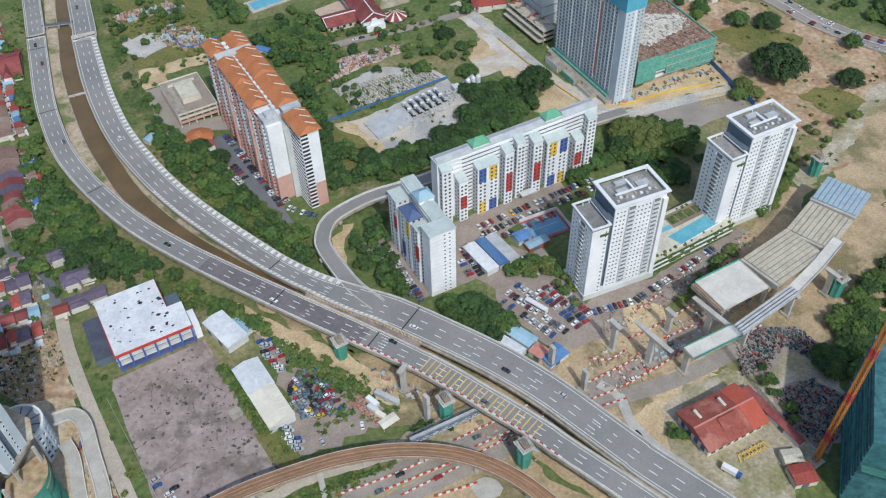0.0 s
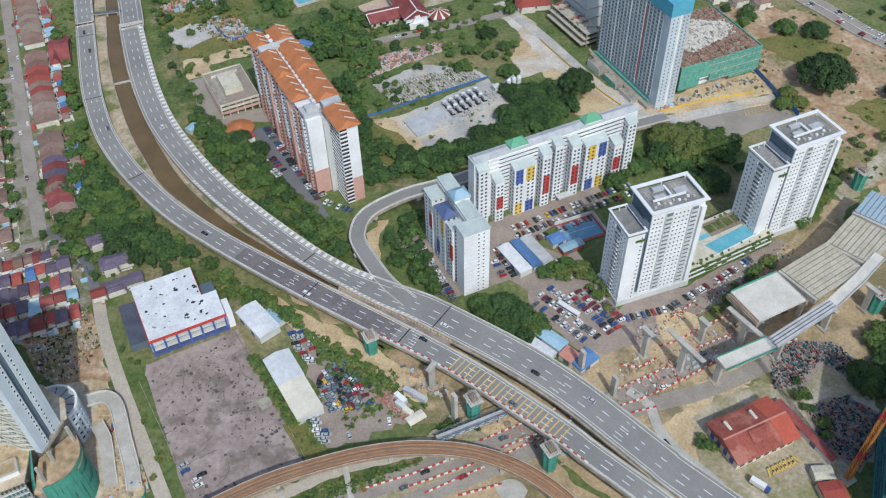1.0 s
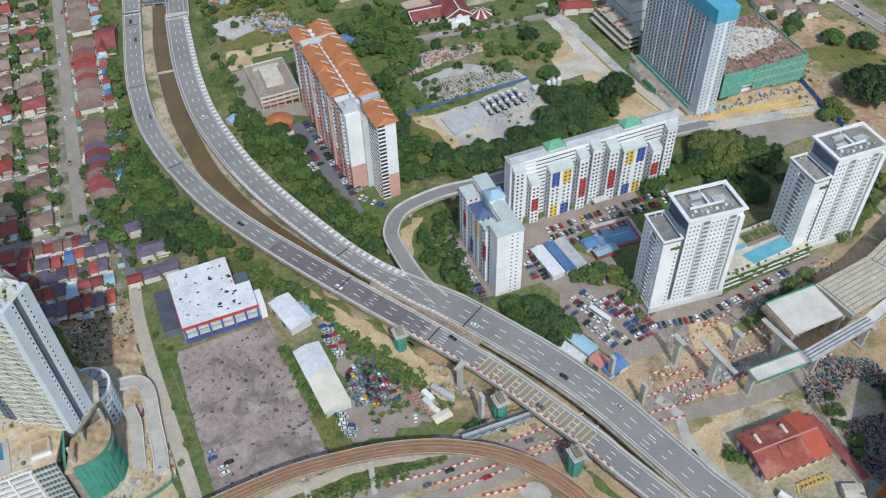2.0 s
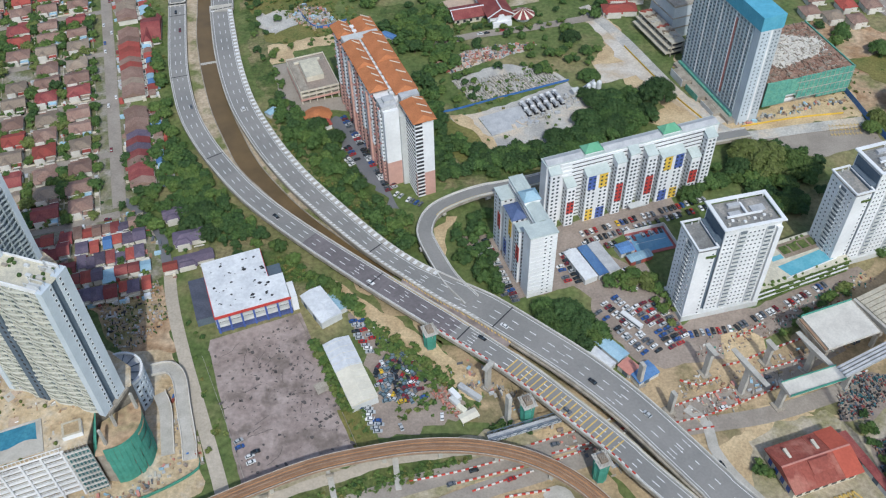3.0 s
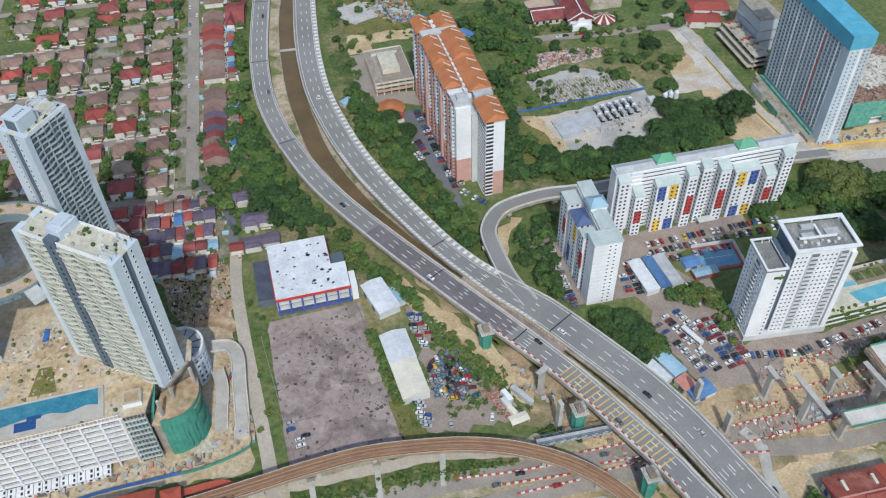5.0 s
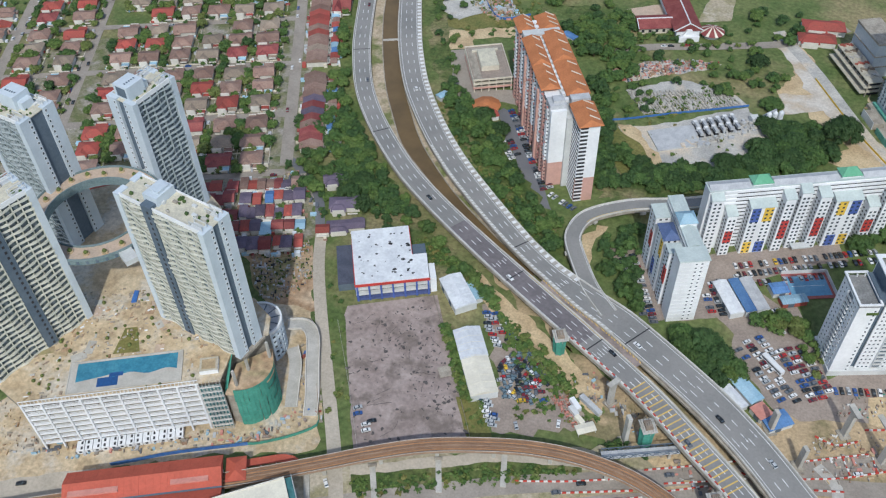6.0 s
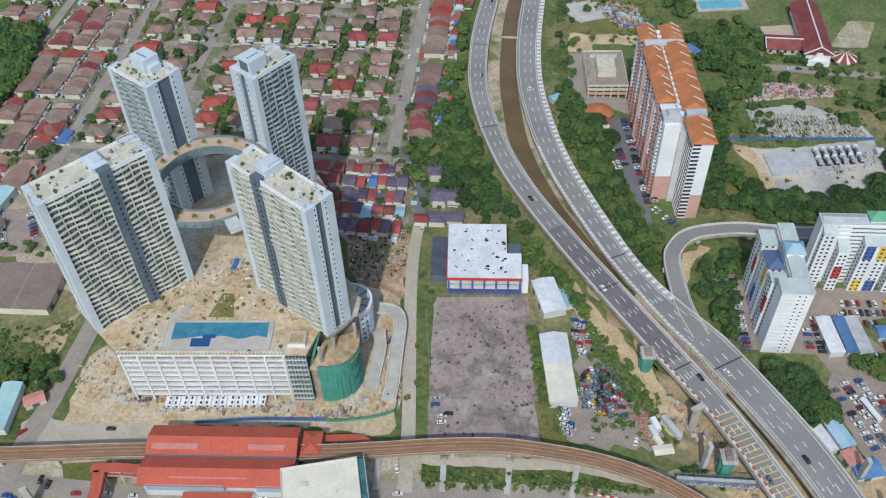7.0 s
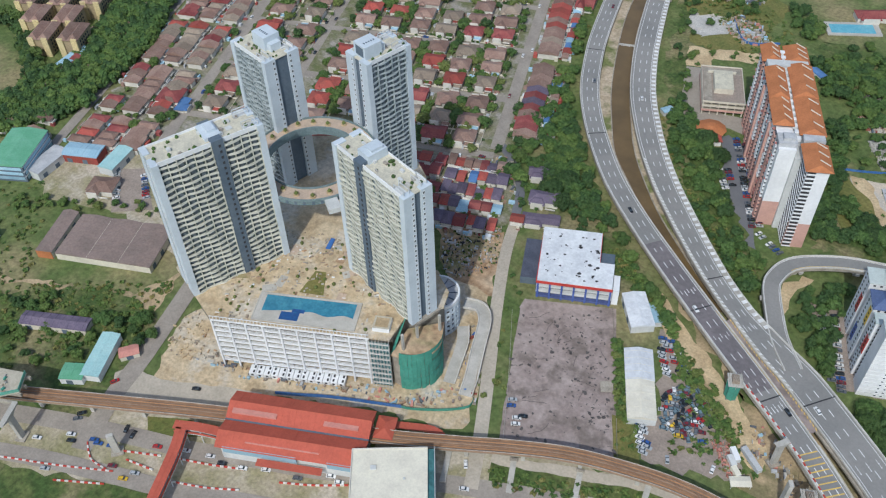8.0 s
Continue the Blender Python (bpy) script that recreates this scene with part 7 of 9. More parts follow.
def house_parts(w, d, style):
    """Walls, roof, porch and carport of a house; the larger kinds have a cross wing."""
    h = 2.9 if style == 2 else 4.3
    wall = Geo().box(-w / 2 + 0.6, -d / 2 + 0.6, 0, w / 2 - 0.6, d / 2 - 0.6, h)
    top = Geo()
    if style == 0:
        top.hip(-w / 2, -d / 2, w / 2, d / 2, h, min(w, d) * 0.2)
    elif style == 1:
        top.gable(-w / 2, -d / 2, w / 2, d / 2, h, d * 0.18)
    else:
        top.gable(-w / 2, -d / 2, w / 2, d / 2, h, d * 0.1)
    if w > 12:
        wall.box(-w * 0.40, -d / 2 - 2.0, 0, w * 0.02, -d / 2 + 1, h - 0.4)
        top.hip(-w * 0.44, -d / 2 - 2.6, w * 0.06, d * 0.05, h - 0.2, d * 0.15, inset=2.4)
        top.hip(w * 0.16, -d * 0.1, w * 0.46, d / 2 + 1.4, h - 0.5, d * 0.12, inset=1.6)
    if w > 12:
        wall.prism([(-w * 0.38, -d / 2 - 2.75), (w * 0.0, -d / 2 - 2.75), (w * 0.0, -d / 2 - 2.5), (-w * 0.38, -d / 2 - 2.5)], 0.4, h + 0.9)
        wall.box(w * 0.1, -d / 2 - 3.9, 2.5, w * 0.42, -d / 2 - 3.7, 3.5)
    else:
        wall.box(-w * 0.42, -d / 2 - 1.5, 2.4, w * 0.3, -d / 2 - 1.3, 3.5).box(-w * 0.42, -d / 2 - 1.3, 2.4, w * 0.3, -d / 2 + 0.7, 2.55)
    porch = Geo().box(w * 0.08, -d / 2 - 3.6, 2.6, w * 0.44, -d / 2 + 0.7, 2.8)
    porch.box(w * 0.1, -d / 2 - 3.4, 0, w * 0.1 + 0.3, -d / 2 - 3.1, 2.6).box(w * 0.4, -d / 2 - 3.4, 0, w * 0.4 + 0.3, -d / 2 - 3.1, 2.6)
    return wall, top, porch, h


def house(x, y, deg, w, d, roof, style, group="houses of the estate", detail=True):
    """Notes a house; all are built once their number is known."""
    ALL_HOUSES.append((x, y, deg, w, d, roof, style, group, detail))


def build_houses():
    """The nearest 300 are things of their own, those further off one joined rest."""
    rest = Geo()
    win = Geo().box(-1.0, -0.08, 0, 1.0, 0.06, 1.3).mesh("window", "glass")
    for i, (x, y, deg, w, d, roof, style, group, detail) in enumerate(sorted(ALL_HOUSES, key=lambda q: math.hypot(q[0], q[1]))):
        key = (w, d, roof, style)
        if key not in HOUSE:
            wall, top, porch, h = house_parts(w, d, style)
            pr = ("brown", "red", "maroon", "sky", "tan", "brown")[len(HOUSE) % 6]
            HOUSE[key] = (wall, top, porch, h, wall.mesh("wall", "house_white"), top.mesh("roof", "roof_" + roof), porch.mesh("porch", "roof_" + pr), ROOF_KINDS.index(pr))
        wall, top, porch, h, wm_, tm_, pm_, pk = HOUSE[key]
        m = pose(x, y, 0, 0, 0, deg)
        if i < 270:
            t = new("house")
            t.matrix_world = m
            tagged(t, "%s house with a %s roof and pale walls" % ("single-storey" if style == 2 else "two-storey", ROOFS[roof]), "house", group)
            wl = part("wall", wm_, None, t)
            part("roof", tm_, None, t)
            if detail:
                part("porch", pm_, None, t)
                if i < 70:
                    for sx in (0.12, 0.32):
                        part("window", win, None, wl, at=Matrix.Translation((sx * w, -d / 2 + 0.6, h - 2.0)))
        else:
            rest.join(wall, m, [7]).join(top, m, [ROOF_KINDS.index(roof)])
            if detail:
                rest.join(porch, m, [pk])
    thing("far_houses", "far rows of houses with brown and red roofs", "houses", kind="stuff", geo=rest, mats=["roof_" + k for k in ROOF_KINDS] + ["house_white"])


rng = random.Random(11)
PAL = ["brown"] * 9 + ["tan"] * 3 + ["red"] * 3 + ["maroon"] * 4


def uv(u, v):
    p = HO + HU * u + HV * v
    return p.x, p.y


GARDEN = []
PLOTS = []
for lo, hi in ((-14, 38), (46, 97), (105, 156), (164, 216), (224, 276), (284, 330)):
    rows = 3 if hi - lo > 45 else 2
    for ri in range(rows):
        v = lo + (ri + 0.5) * (hi - lo) / rows
        for u in list(np.arange(-21, -142, -20.5)) + [-163.0, -190.0]:
            if rng.random() < 0.03:
                continue
            w, d = rng.choice([(15.5, 12), (14.5, 12.5), (16.5, 13), (14, 11.5)])
            x, y = uv(u + rng.uniform(-1, 1), v + rng.uniform(-0.8, 0.8))
            house(x, y, 25 + (180 if ri == rows - 1 else 0), w, d, rng.choice(PAL), 0 if rng.random() < 0.65 else 1)
            for _ in range(4):
                GARDEN.append(uv(u + rng.choice([-10.3, 10.3]) + rng.uniform(-1.2, 1.2), v + rng.uniform(-8, 8)))
            for _ in range(3):
                GARDEN.append(uv(u + rng.uniform(-9, 9), v + rng.choice([-8.5, 8.5])))
            PLOTS.append((u, v))
# long terraces between the street and the highway
v = 4.0
while v < 320:
    if not 84 < v % 100 < 92:
        x, y = uv(15 + rng.uniform(-0.4, 0.4), v)
        house(x, y, 115, 6.6, 15, rng.choice(["brown"] * 6 + ["tan", "red"] if v > 60 else ["purple", "purple", "brown", "maroon"]), 1, "terraced houses by the highway", detail=False)
        x, y = uv(27 + rng.uniform(-1, 1), v)
        house(x, y, 115 + 180, 6.4, rng.uniform(5, 8) // 1, rng.choice(["red", "blue", "sky", "brown", "maroon", "tan"]), 2, "rear extensions of the terraces", detail=False)
    v += 6.7
# dense shop terraces south of the estate
# dark roofs; the palettes also hold the shade lying over these rows
for v0, pal in ((-29, ["maroon", "red", "purple", "brown"]), (-41, ["purple", "purple", "maroon", "blue", "red"]), (-54, ["purple", "maroon", "red", "purple", "brown"]), (-66, ["maroon", "purple", "maroon", "red", "sky"]), (-79, ["maroon", "red", "purple", "brown"])):
    u = -78.0
    while u < 15:
        w = rng.choice([5, 6, 7])
        x, y = uv(u, v0 + rng.uniform(-1.2, 1.2))
        house(x, y, 25 + (180 if v0 in (-41, -66) else 0), w, rng.choice([8, 9.5, 10.5]), rng.choice(pal), rng.choice([0, 1, 2]), "crowded shop houses", detail=False)
        u += w - 0.2
        if rng.random() < 0.1:
            GARDEN.append(uv(u + 1.4, v0 - 5))
            u += 2.8
# older terraces west of the estate
for u0 in (-223, -241, -257, -293, -311):
    v = -62.0
    while v < 300:
        if not (22 < v % 60 < 29):
            if rng.random() < 0.88:
                x, y = uv(u0 + rng.uniform(-1.4, 1.4), v)
                house(x, y, 115 + (180 if u0 in (-223, -257, -311) else 0), 7.0, rng.choice([11.5, 13, 14.5]), rng.choice(["brown"] * 7 + ["tan", "tan", "red", "maroon", "maroon"]), rng.choice([1, 1, 0]), "terraced houses of the west side", detail=False)
            else:
                GARDEN.append(uv(u0, v))
            if rng.random() < 0.35:
                GARDEN.append(uv(u0 + rng.choice([-8.6, 8.6]), v))
        else:
            GARDEN.append(uv(u0, v)), GARDEN.append(uv(u0 + 4, v + 2))
        v += 7.3
for x, y, a, w, d, rf, st in ((-212, 342, 30, 16, 9, "purple", 1), (-198, 324, 25, 18, 10, "purple", 0), (-190, 309, 27, 22, 8, "purple", 2), (-200, 300, 25, 8, 7, "red", 1), (-299, 528, 20, 14, 32, "maroon", 1), (43, 612, 10, 30, 14, "red", 0), (40, 594, 10, 26, 12, "red", 0), (178, 606, 15, 14, 12, "brown", 0), (194, 601, 15, 14, 12, "tan", 0), (184, 625, 15, 14, 12, "brown", 0), (206, 618, 15, 14, 12, "red", 0), (210, 598, 15, 13, 12, "brown", 0), (224, 620, 15, 14, 12, "brown", 0), (-120, 634, 36, 30, 12, "maroon", 0), (-452, 254, 25, 17, 15, "maroon", 0), (-439, 253, 115, 14, 7, "blue", 2), (-500, 286, 25, 15, 7, "sky", 2), (-412, 171, 30, 17, 13, "brown", 0)):
    house(x, y, a, w, d, rf, st, "single houses", detail=False)


yg, wg = Geo(), Geo()
for u, v in PLOTS:
    for _ in range(5):
        x, y = uv(u + rng.choice([-9, 9, rng.uniform(-8, 8)]) + rng.uniform(-1, 1), v + rng.choice([-7.8, 7.8, rng.uniform(-7, 7)]))
        yg.obox(x, y, 0, rng.uniform(0.8, 2.8), rng.uniform(0.8, 3.6), rng.uniform(0.8, 2.6), 25 + rng.choice([0, 90, rng.uniform(-10, 10)]), rng.randrange(8))
    for a, b in (((-10.2, -8.4), (10.2, -8.4)), ((10.2, -8.4), (10.2, 8.4))):
        p, q = uv(u + a[0], v + a[1]), uv(u + b[0], v + b[1])
        wg.beam((*p, 0.6), (*q, 0.6), 0.25, 1.2)
for x, y, deg, w, d, *_ in ALL_HOUSES:
    if w < 9:
        c, s = math.cos(radians(deg)), math.sin(radians(deg))
        for _ in range(3):
            a, b = rng.uniform(-3, 3), -d / 2 - rng.uniform(0.5, 4.5) if rng.random() < 0.6 else d / 2 + rng.uniform(0, 2)
            yg.obox(x + a * c - b * s, y + a * s + b * c, 0, rng.uniform(1.0, 3.0), rng.uniform(1.2, 4.2), rng.uniform(1.0, 3.0), deg + rng.uniform(-4, 4), rng.randrange(8))
thing("yard_clutter", "lean-to roofs, water tanks and clutter in back yards", "yard clutter", kind="stuff", geo=yg, mats=["roof_grey", "roof_white", "roof_brown", "roof_red", "roof_sky", "stained_concrete", "roof_maroon", "wall_cream"])
thing("garden_walls", "low pale garden walls between house plots", "garden walls", kind="stuff", geo=wg, mats="wall_cream")

# ---- sheds, factories and other low buildings ----
def shed(name, label, cat, x, y, deg, sx, sy, h, rise, roof, wall="wall_grey", ridges=1, cut=0):
    """A hall with one or more pitched roofs, ribbed sheeting, doors and gutters."""
    t = thing(name, label, cat, x, y, 0, deg)
    part("wall", Geo().box(-sx / 2 + 0.3, -sy / 2 + 0.3, 0, sx / 2 - 0.3, sy / 2 - 0.3, h), wall, t)
    w, tops = sy / ridges, []
    for i in range(ridges):
        tops.append(part("roof", Geo().gable(-sx / 2, -sy / 2 + i * w, sx / 2, -sy / 2 + (i + 1) * w - 0.15, h, rise), roof, t))
    rm = Geo().gable(-0.09, -w / 2, 0.09, w / 2, h + 0.1, rise, t=0.1).mesh("roof_rib", roof)
    n = max(3, int(sx / 4))
    for i in range(n):
        for j in range(ridges):
            part("roof_rib", rm, None, tops[j], at=Matrix.Translation((-sx / 2 + (i + 0.5) * sx / n, -sy / 2 + (j + 0.5) * w, 0)))
    dm = Geo().box(-1.6, -0.1, 0, 1.6, 0.1, min(3.2, h - 0.6)).mesh("door", "wall_slate")
    for i in range(max(1, int(sx / 10))):
        part("door", dm, None, t, at=Matrix.Translation((-sx / 2 + 5 + i * 10, -sy / 2 + 0.25, 0)))
    return t


shed("warehouse", "white sheet-roofed workshop with a pale blue lean-to", "shed", -111.6, 282.9, -47, 23, 12.5, 5.2, 1.0, "roof_white")
shed("warehouse", "pale blue lean-to beside the workshop", "shed", -104.0, 287.2, -47, 13, 5, 4.0, 0.5, "roof_sky")
csd = shed("warehouse", "long cream sheet-roofed shed beside the scrap yard", "shed", -87.5, 243.5, -57, 40.5, 13.8, 5.4, 1.6, "roof_sheet")
part("roof_sheet", Geo().gable(-20.4, -7.0, -1.5, 7.0, 5.46, 1.6), "roof_white", csd, "whiter roof sheets")
shed("factory", "wide brown-roofed factory with several ridges", "factory", -366, 146.5, 117, 32, 57, 5.0, 1.1, "roof_factory", "wall_cream", 3)
fw = shed("factory", "narrow brown-roofed factory wing with an orange end wall", "factory", -397.7, 130.6, 118.5, 33, 10, 5.4, 1.4, "roof_factory", "wall_cream")
part("end_wall", Geo().box(-16.6, -4.6, 0, -16.1, 4.6, 5.3), "roof_orange", fw, "orange painted end wall")
gf = shed("factory", "green-roofed industrial block with blue windows", "factory", -474, 155, 122, 36, 24, 12, 1.6, "roof_green", "wall_slate")
for k in range(3):
    part("window_band", Geo().box(-16.5, -11.95, 1.6 + k * 3.6, 16.5, -11.65, 3.6 + k * 3.6), "roof_sky", gf)
    part("window_band", Geo().box(-17.95, -10.5, 1.6 + k * 3.6, -17.6, 10.5, 3.6 + k * 3.6), "roof_sky", gf)
    part("floor_band", Geo().box(-18.0, -12.0, 4.0 + k * 3.6, 17.6, -11.7, 4.6 + k * 3.6), "wall_white", gf)
shed("warehouse", "white roofed link building beside the green factory", "shed", -457.5, 162.5, 102, 26, 12, 6, 0.8, "roof_grey")
shed("warehouse", "grey-blue roofed hall with brick-red walls", "shed", -447, 182, 29, 24, 13, 6, 1.0, "roof_sky", "roof_red")
shed("warehouse", "aqua-roofed workshop in a factory yard", "shed", -425, 190, 108, 22, 11, 6, 1.2, "roof_aqua")
shed("warehouse", "pale blue-roofed showroom beside the rail line", "shed", -305, 93.5, -60, 27, 10, 5.0, 0.8, "roof_aqua", "wall_white")
shed("warehouse", "aqua flat-roofed annex of the showroom", "shed", -307, 79, 35, 12, 10, 4.6, 0.5, "roof_green", "wall_white")
shed("warehouse", "small rusty hut in a fenced yard", "shed", -297, 104, 58, 10, 7, 3.4, 0.6, "roof_faded", "wall_cream")
shed("warehouse", "low overgrown purple-brown shed", "shed", -342, 92, 30, 37, 9, 4.5, 1.2, "roof_purple", "wall_cream")
shed("warehouse", "far low shed at the field edge", "shed", -432, 98, 30, 22, 16, 6, 1.0, "roof_factory")
for i, (dx, rf, w) in enumerate(((0, "roof_white", 8), (7.6, "roof_blue", 6), (14.2, "roof_grey", 7))):
    shed("market_shed", ("pale", "blue", "grey")[i] + " roofed market shed between car parks", "shed", 20.5 + dx * 0.86, 329 + dx * 0.5, -57, 23, w, 4.2, 0.8, rf)
shed("market_shed", "pale blue roofed shed by the car park", "shed", 37, 275, -42, 18, 8, 4, 0.8, "roof_sky")
shed("market_shed", "white roofed shed by the ramp", "shed", 33, 268, -42, 14, 6, 3.6, 0.6, "roof_white")
shed("market_shed", "red-orange roofed market hut", "shed", 46, 264.5, -42, 8, 8, 3.6, 0.8, "roof_faded")
shed("market_shed", "blue tarpaulin-roofed market stall", "shed", 53, 262, 40, 13, 9, 3.4, 0.6, "roof_blue")
shed("market_shed", "small blue-roofed kiosk beside the court", "shed", 44, 345, 30, 9, 8, 3.6, 0.8, "roof_blue")
shed("market_shed", "low red-roofed hut beside the court", "shed", 52, 340, 30, 14, 6, 3.4, 0.6, "roof_sky", "roof_red")
shed("warehouse", "white-roofed hut beside the highway bank", "shed", -184, 443, 60, 8, 6, 3, 0.6, "roof_sky")
shed("market_shed", "red-roofed hut beside the storage yard", "shed", 154, 193, 10, 11, 10, 4, 1.0, "roof_red", "wall_cream")
shed("market_shed", "cream flat-roofed hut beside the storage yard", "shed", 152, 202, 5, 9, 7, 4, 0.5, "roof_flat", "wall_cream")
shed("market_shed", "long low red-roofed store along a fence", "shed", 150, 224, -60, 36, 4.5, 3.5, 0.6, "roof_maroon")
shed("warehouse", "long blue-roofed hall at the edge of the woodland", "shed", -542, 232, 104, 42, 9, 5, 1.0, "roof_sky", "wall_grey")
shed("market_shed", "long low blue store", "shed", -124, 540, 150, 12, 6, 3.5, 0.6, "roof_blue")

shed("market_shed", "low dark-roofed service block behind the podium", "shed", -316.3, 256.8, 28, 22, 13, 4.5, 0.5, "roof_navy", "wall_slate")
shed("market_shed", "red-roofed row behind the podium", "shed", -329.5, 276.1, 25, 20, 9, 4, 1.6, "roof_red", "wall_white")
shed("market_shed", "brown-roofed row behind the podium", "shed", -341.2, 286.8, 25, 20, 9, 4, 1.6, "roof_rust", "wall_white")

pv = thing("pavilion", "low hall with a faceted orange roof beside a car park", "pavilion", -152.5, 441.5, 0, -55)
part("wall", Geo().cyl(0, 0, 0, 3.6, 8.2, 10), "wall_cream", pv)
part("roof", Geo().cyl(0, 0, 3.6, 6.8, 9.6, 10, r2=2.0), "roof_orange", pv, "faceted orange roof")
part("porch_roof", Geo().gable(4, -5, 14, 5, 3.8, 1.6), "roof_red", pv, "red porch roof")
part("porch_wall", Geo().box(5, -4.4, 0, 13.5, 4.4, 3.8), "wall_white", pv)

# court
ct = thing("sports_court", "blue sports court with red margins and low walls", "court", 58.5, 354.5, 0, 24)
part("margin", Geo().box(-12, -9, 0.6, 12, 9, 0.72), "court_red", ct, "faded red margin")
part("surface", Geo().box(-10.5, -7, 0.72, 10.5, 7, 0.78), "court_blue", ct, "blue playing surface")
part("line", Geo().box(-9, -0.1, 0.78, 9, 0.1, 0.8), "paint_white", ct)
part("side_wall", Geo().box(12, -9, 0, 12.4, 9, 3).box(-12, 9, 0, 12, 9.4, 3), "wall_grey", ct)

# red-roofed bungalow block
rb = thing("office_building", "two-storey office with a large red pitched roof", "office building", 125, 220.8, 0, 26.5)
part("wall", Geo().box(-16, -10.5, 0, 16, 10.5, 7), "wall_cream", rb)
rbr = part("roof", Geo().gable(-17.2, -12, 17.2, 12, 7, 3.6), "roof_rust", rb, "red sheet roof")
part("roof_sheet", Geo().gable(8, -12.2, 17.4, 12.2, 7.15, 3.6), "roof_station", rbr, "brighter red roof sheets")
part("roof_sheet", Geo().gable(-5, -7, 5, 4, 8.8, 2.2), "roof_rust", rbr, "raised roof bay")
for i in range(10):
    part("roof_rib", Geo().gable(-16.5 + i * 3.6, -12, -16.3 + i * 3.6, 12, 7.12, 3.6), "roof_rust", rbr)
part("ridge", Geo().box(-17.2, -0.4, 10.4, 17.2, 0.4, 10.8), "roof_faded", rb)
part("skylight", Geo().box(-11, 3, 8.6, -9.6, 8, 9.8), "wall_cream", rbr)
part("skylight", Geo().box(3, 3, 8.6, 4.4, 8, 9.8), "wall_cream", rbr)
for i in range(7):
    part("window", Geo().box(-14 + i * 4.4, -10.62, 1.2, -11.6 + i * 4.4, -10.4, 2.8).box(-14 + i * 4.4, -10.62, 4.4, -11.6 + i * 4.4, -10.4, 5.8), "glass", rb)
for i in range(4):
    part("side_window", Geo().box(-16.12, -8 + i * 4.6, 1.2, -15.9, -5.6 + i * 4.6, 5.8), "trim_blue", rb)
g = Geo()
for i in range(7):
    for s in (-1, 1):
        g.quad([(-3 + i * 2.2, -15.5, 0.75), (-2.1 + i * 2.2, -15.5, 0.75), (-2.1 + i * 2.2 + s * 2, -20, 0.75), (-3 + i * 2.2 + s * 2, -20, 0.75)][::s])
thing("yard_marking", "yellow chevron markings on a yard", "marking", 125, 220.8, 0, 26.5, kind="structure", geo=g, mats="paint_yellow")

# temple and hall far off
tm = thing("temple", "white temple with long dark red roofs and white ridges", "temple", -50, 590, 0, 24)
part("hall", Geo().box(-13, -21, 0, 3.5, 43, 7), "wall_white", tm)
mr = part("main_roof", Geo().gable(-22, -5.5, 45, 15, 7, 6), "roof_maroon", tm, "long dark red main roof", at=pose(0, 0, 0, 0, 0, 90))
part("roof_ridge", Geo().box(-22.2, 4.4, 12.9, 45, 5.1, 13.5), "wall_white", mr, "white roof ridge")
for y in (-5.6, 15.1):
    part("roof_ridge", Geo().beam((-22.1, y, 7.1), (-22.1, 4.75, 13.1), 0.6, 0.6), "wall_white", mr, "white gable edge")
part("front_gable", Geo().prism([(-11, -23.6), (1.5, -23.6), (1.5, -21.2), (-11, -21.2)], 0, 8.5, shrink=[(-6.5, -23.6), (-3, -23.6), (-3, -21.2), (-6.5, -21.2)]), "wall_white", tm, "white gabled front")
part("porch", Geo().box(-12, -25.5, 0, 2.5, -23.6, 4.2), "wall_white", tm)
part("doorway", Geo().box(-6.4, -25.6, 0, -3.1, -25.4, 3.2), "dark", tm)
part("long_hall", Geo().box(-37.5, -12.6, 0, -14, 3, 5), "wall_cream", tm)
lr = part("long_roof", Geo().gable(-38.5, -14, -13, 4.4, 5, 3), "roof_maroon", tm)
part("roof_ridge", Geo().box(-38.5, -5.2, 7.9, -13, -4.5, 8.4), "wall_white", lr, "white roof ridge")
for x in (-38.5, -13.2):
    part("roof_ridge", Geo().beam((x, -14, 5.2), (x, -4.8, 8.2), 0.5, 0.5), "wall_white", lr, "white gable edge")
g = Geo()
for i in range(24):
    a, b = i * math.pi / 12, (i + 1) * math.pi / 12
    g.quad([(13.3 + 9 * math.cos(a), -18 + 9 * math.sin(a), 3.5), (13.3 + 9 * math.cos(b), -18 + 9 * math.sin(b), 3.5), (13.3, -18, 8)], 1 if i % 3 == 0 else 0)
part("fan_roof", g, ["roof_maroon", "roof_sheet"], tm, "fan-shaped red and white roof")
part("fan_hall", Geo().cyl(13.3, -18, 0, 3.4, 6, 12), "wall_white", tm)
for x in (-36, -31, -26, -21, -16):
    part("window", Geo().box(x, -12.72, 1.2, x + 2, -12.5, 3.4), "dark", tm)
thing("swimming_pool", "pale blue open-air pool beside trees", "pool", -127.5, 610.5, 0.2, 34, geo=Geo().box(-19, -8.5, 0, 19, 8.5, 0.9, 1).box(-16, -6, 0.9, 15, 5.5, 0.95, 0), mats=["pool_light", "concrete"])

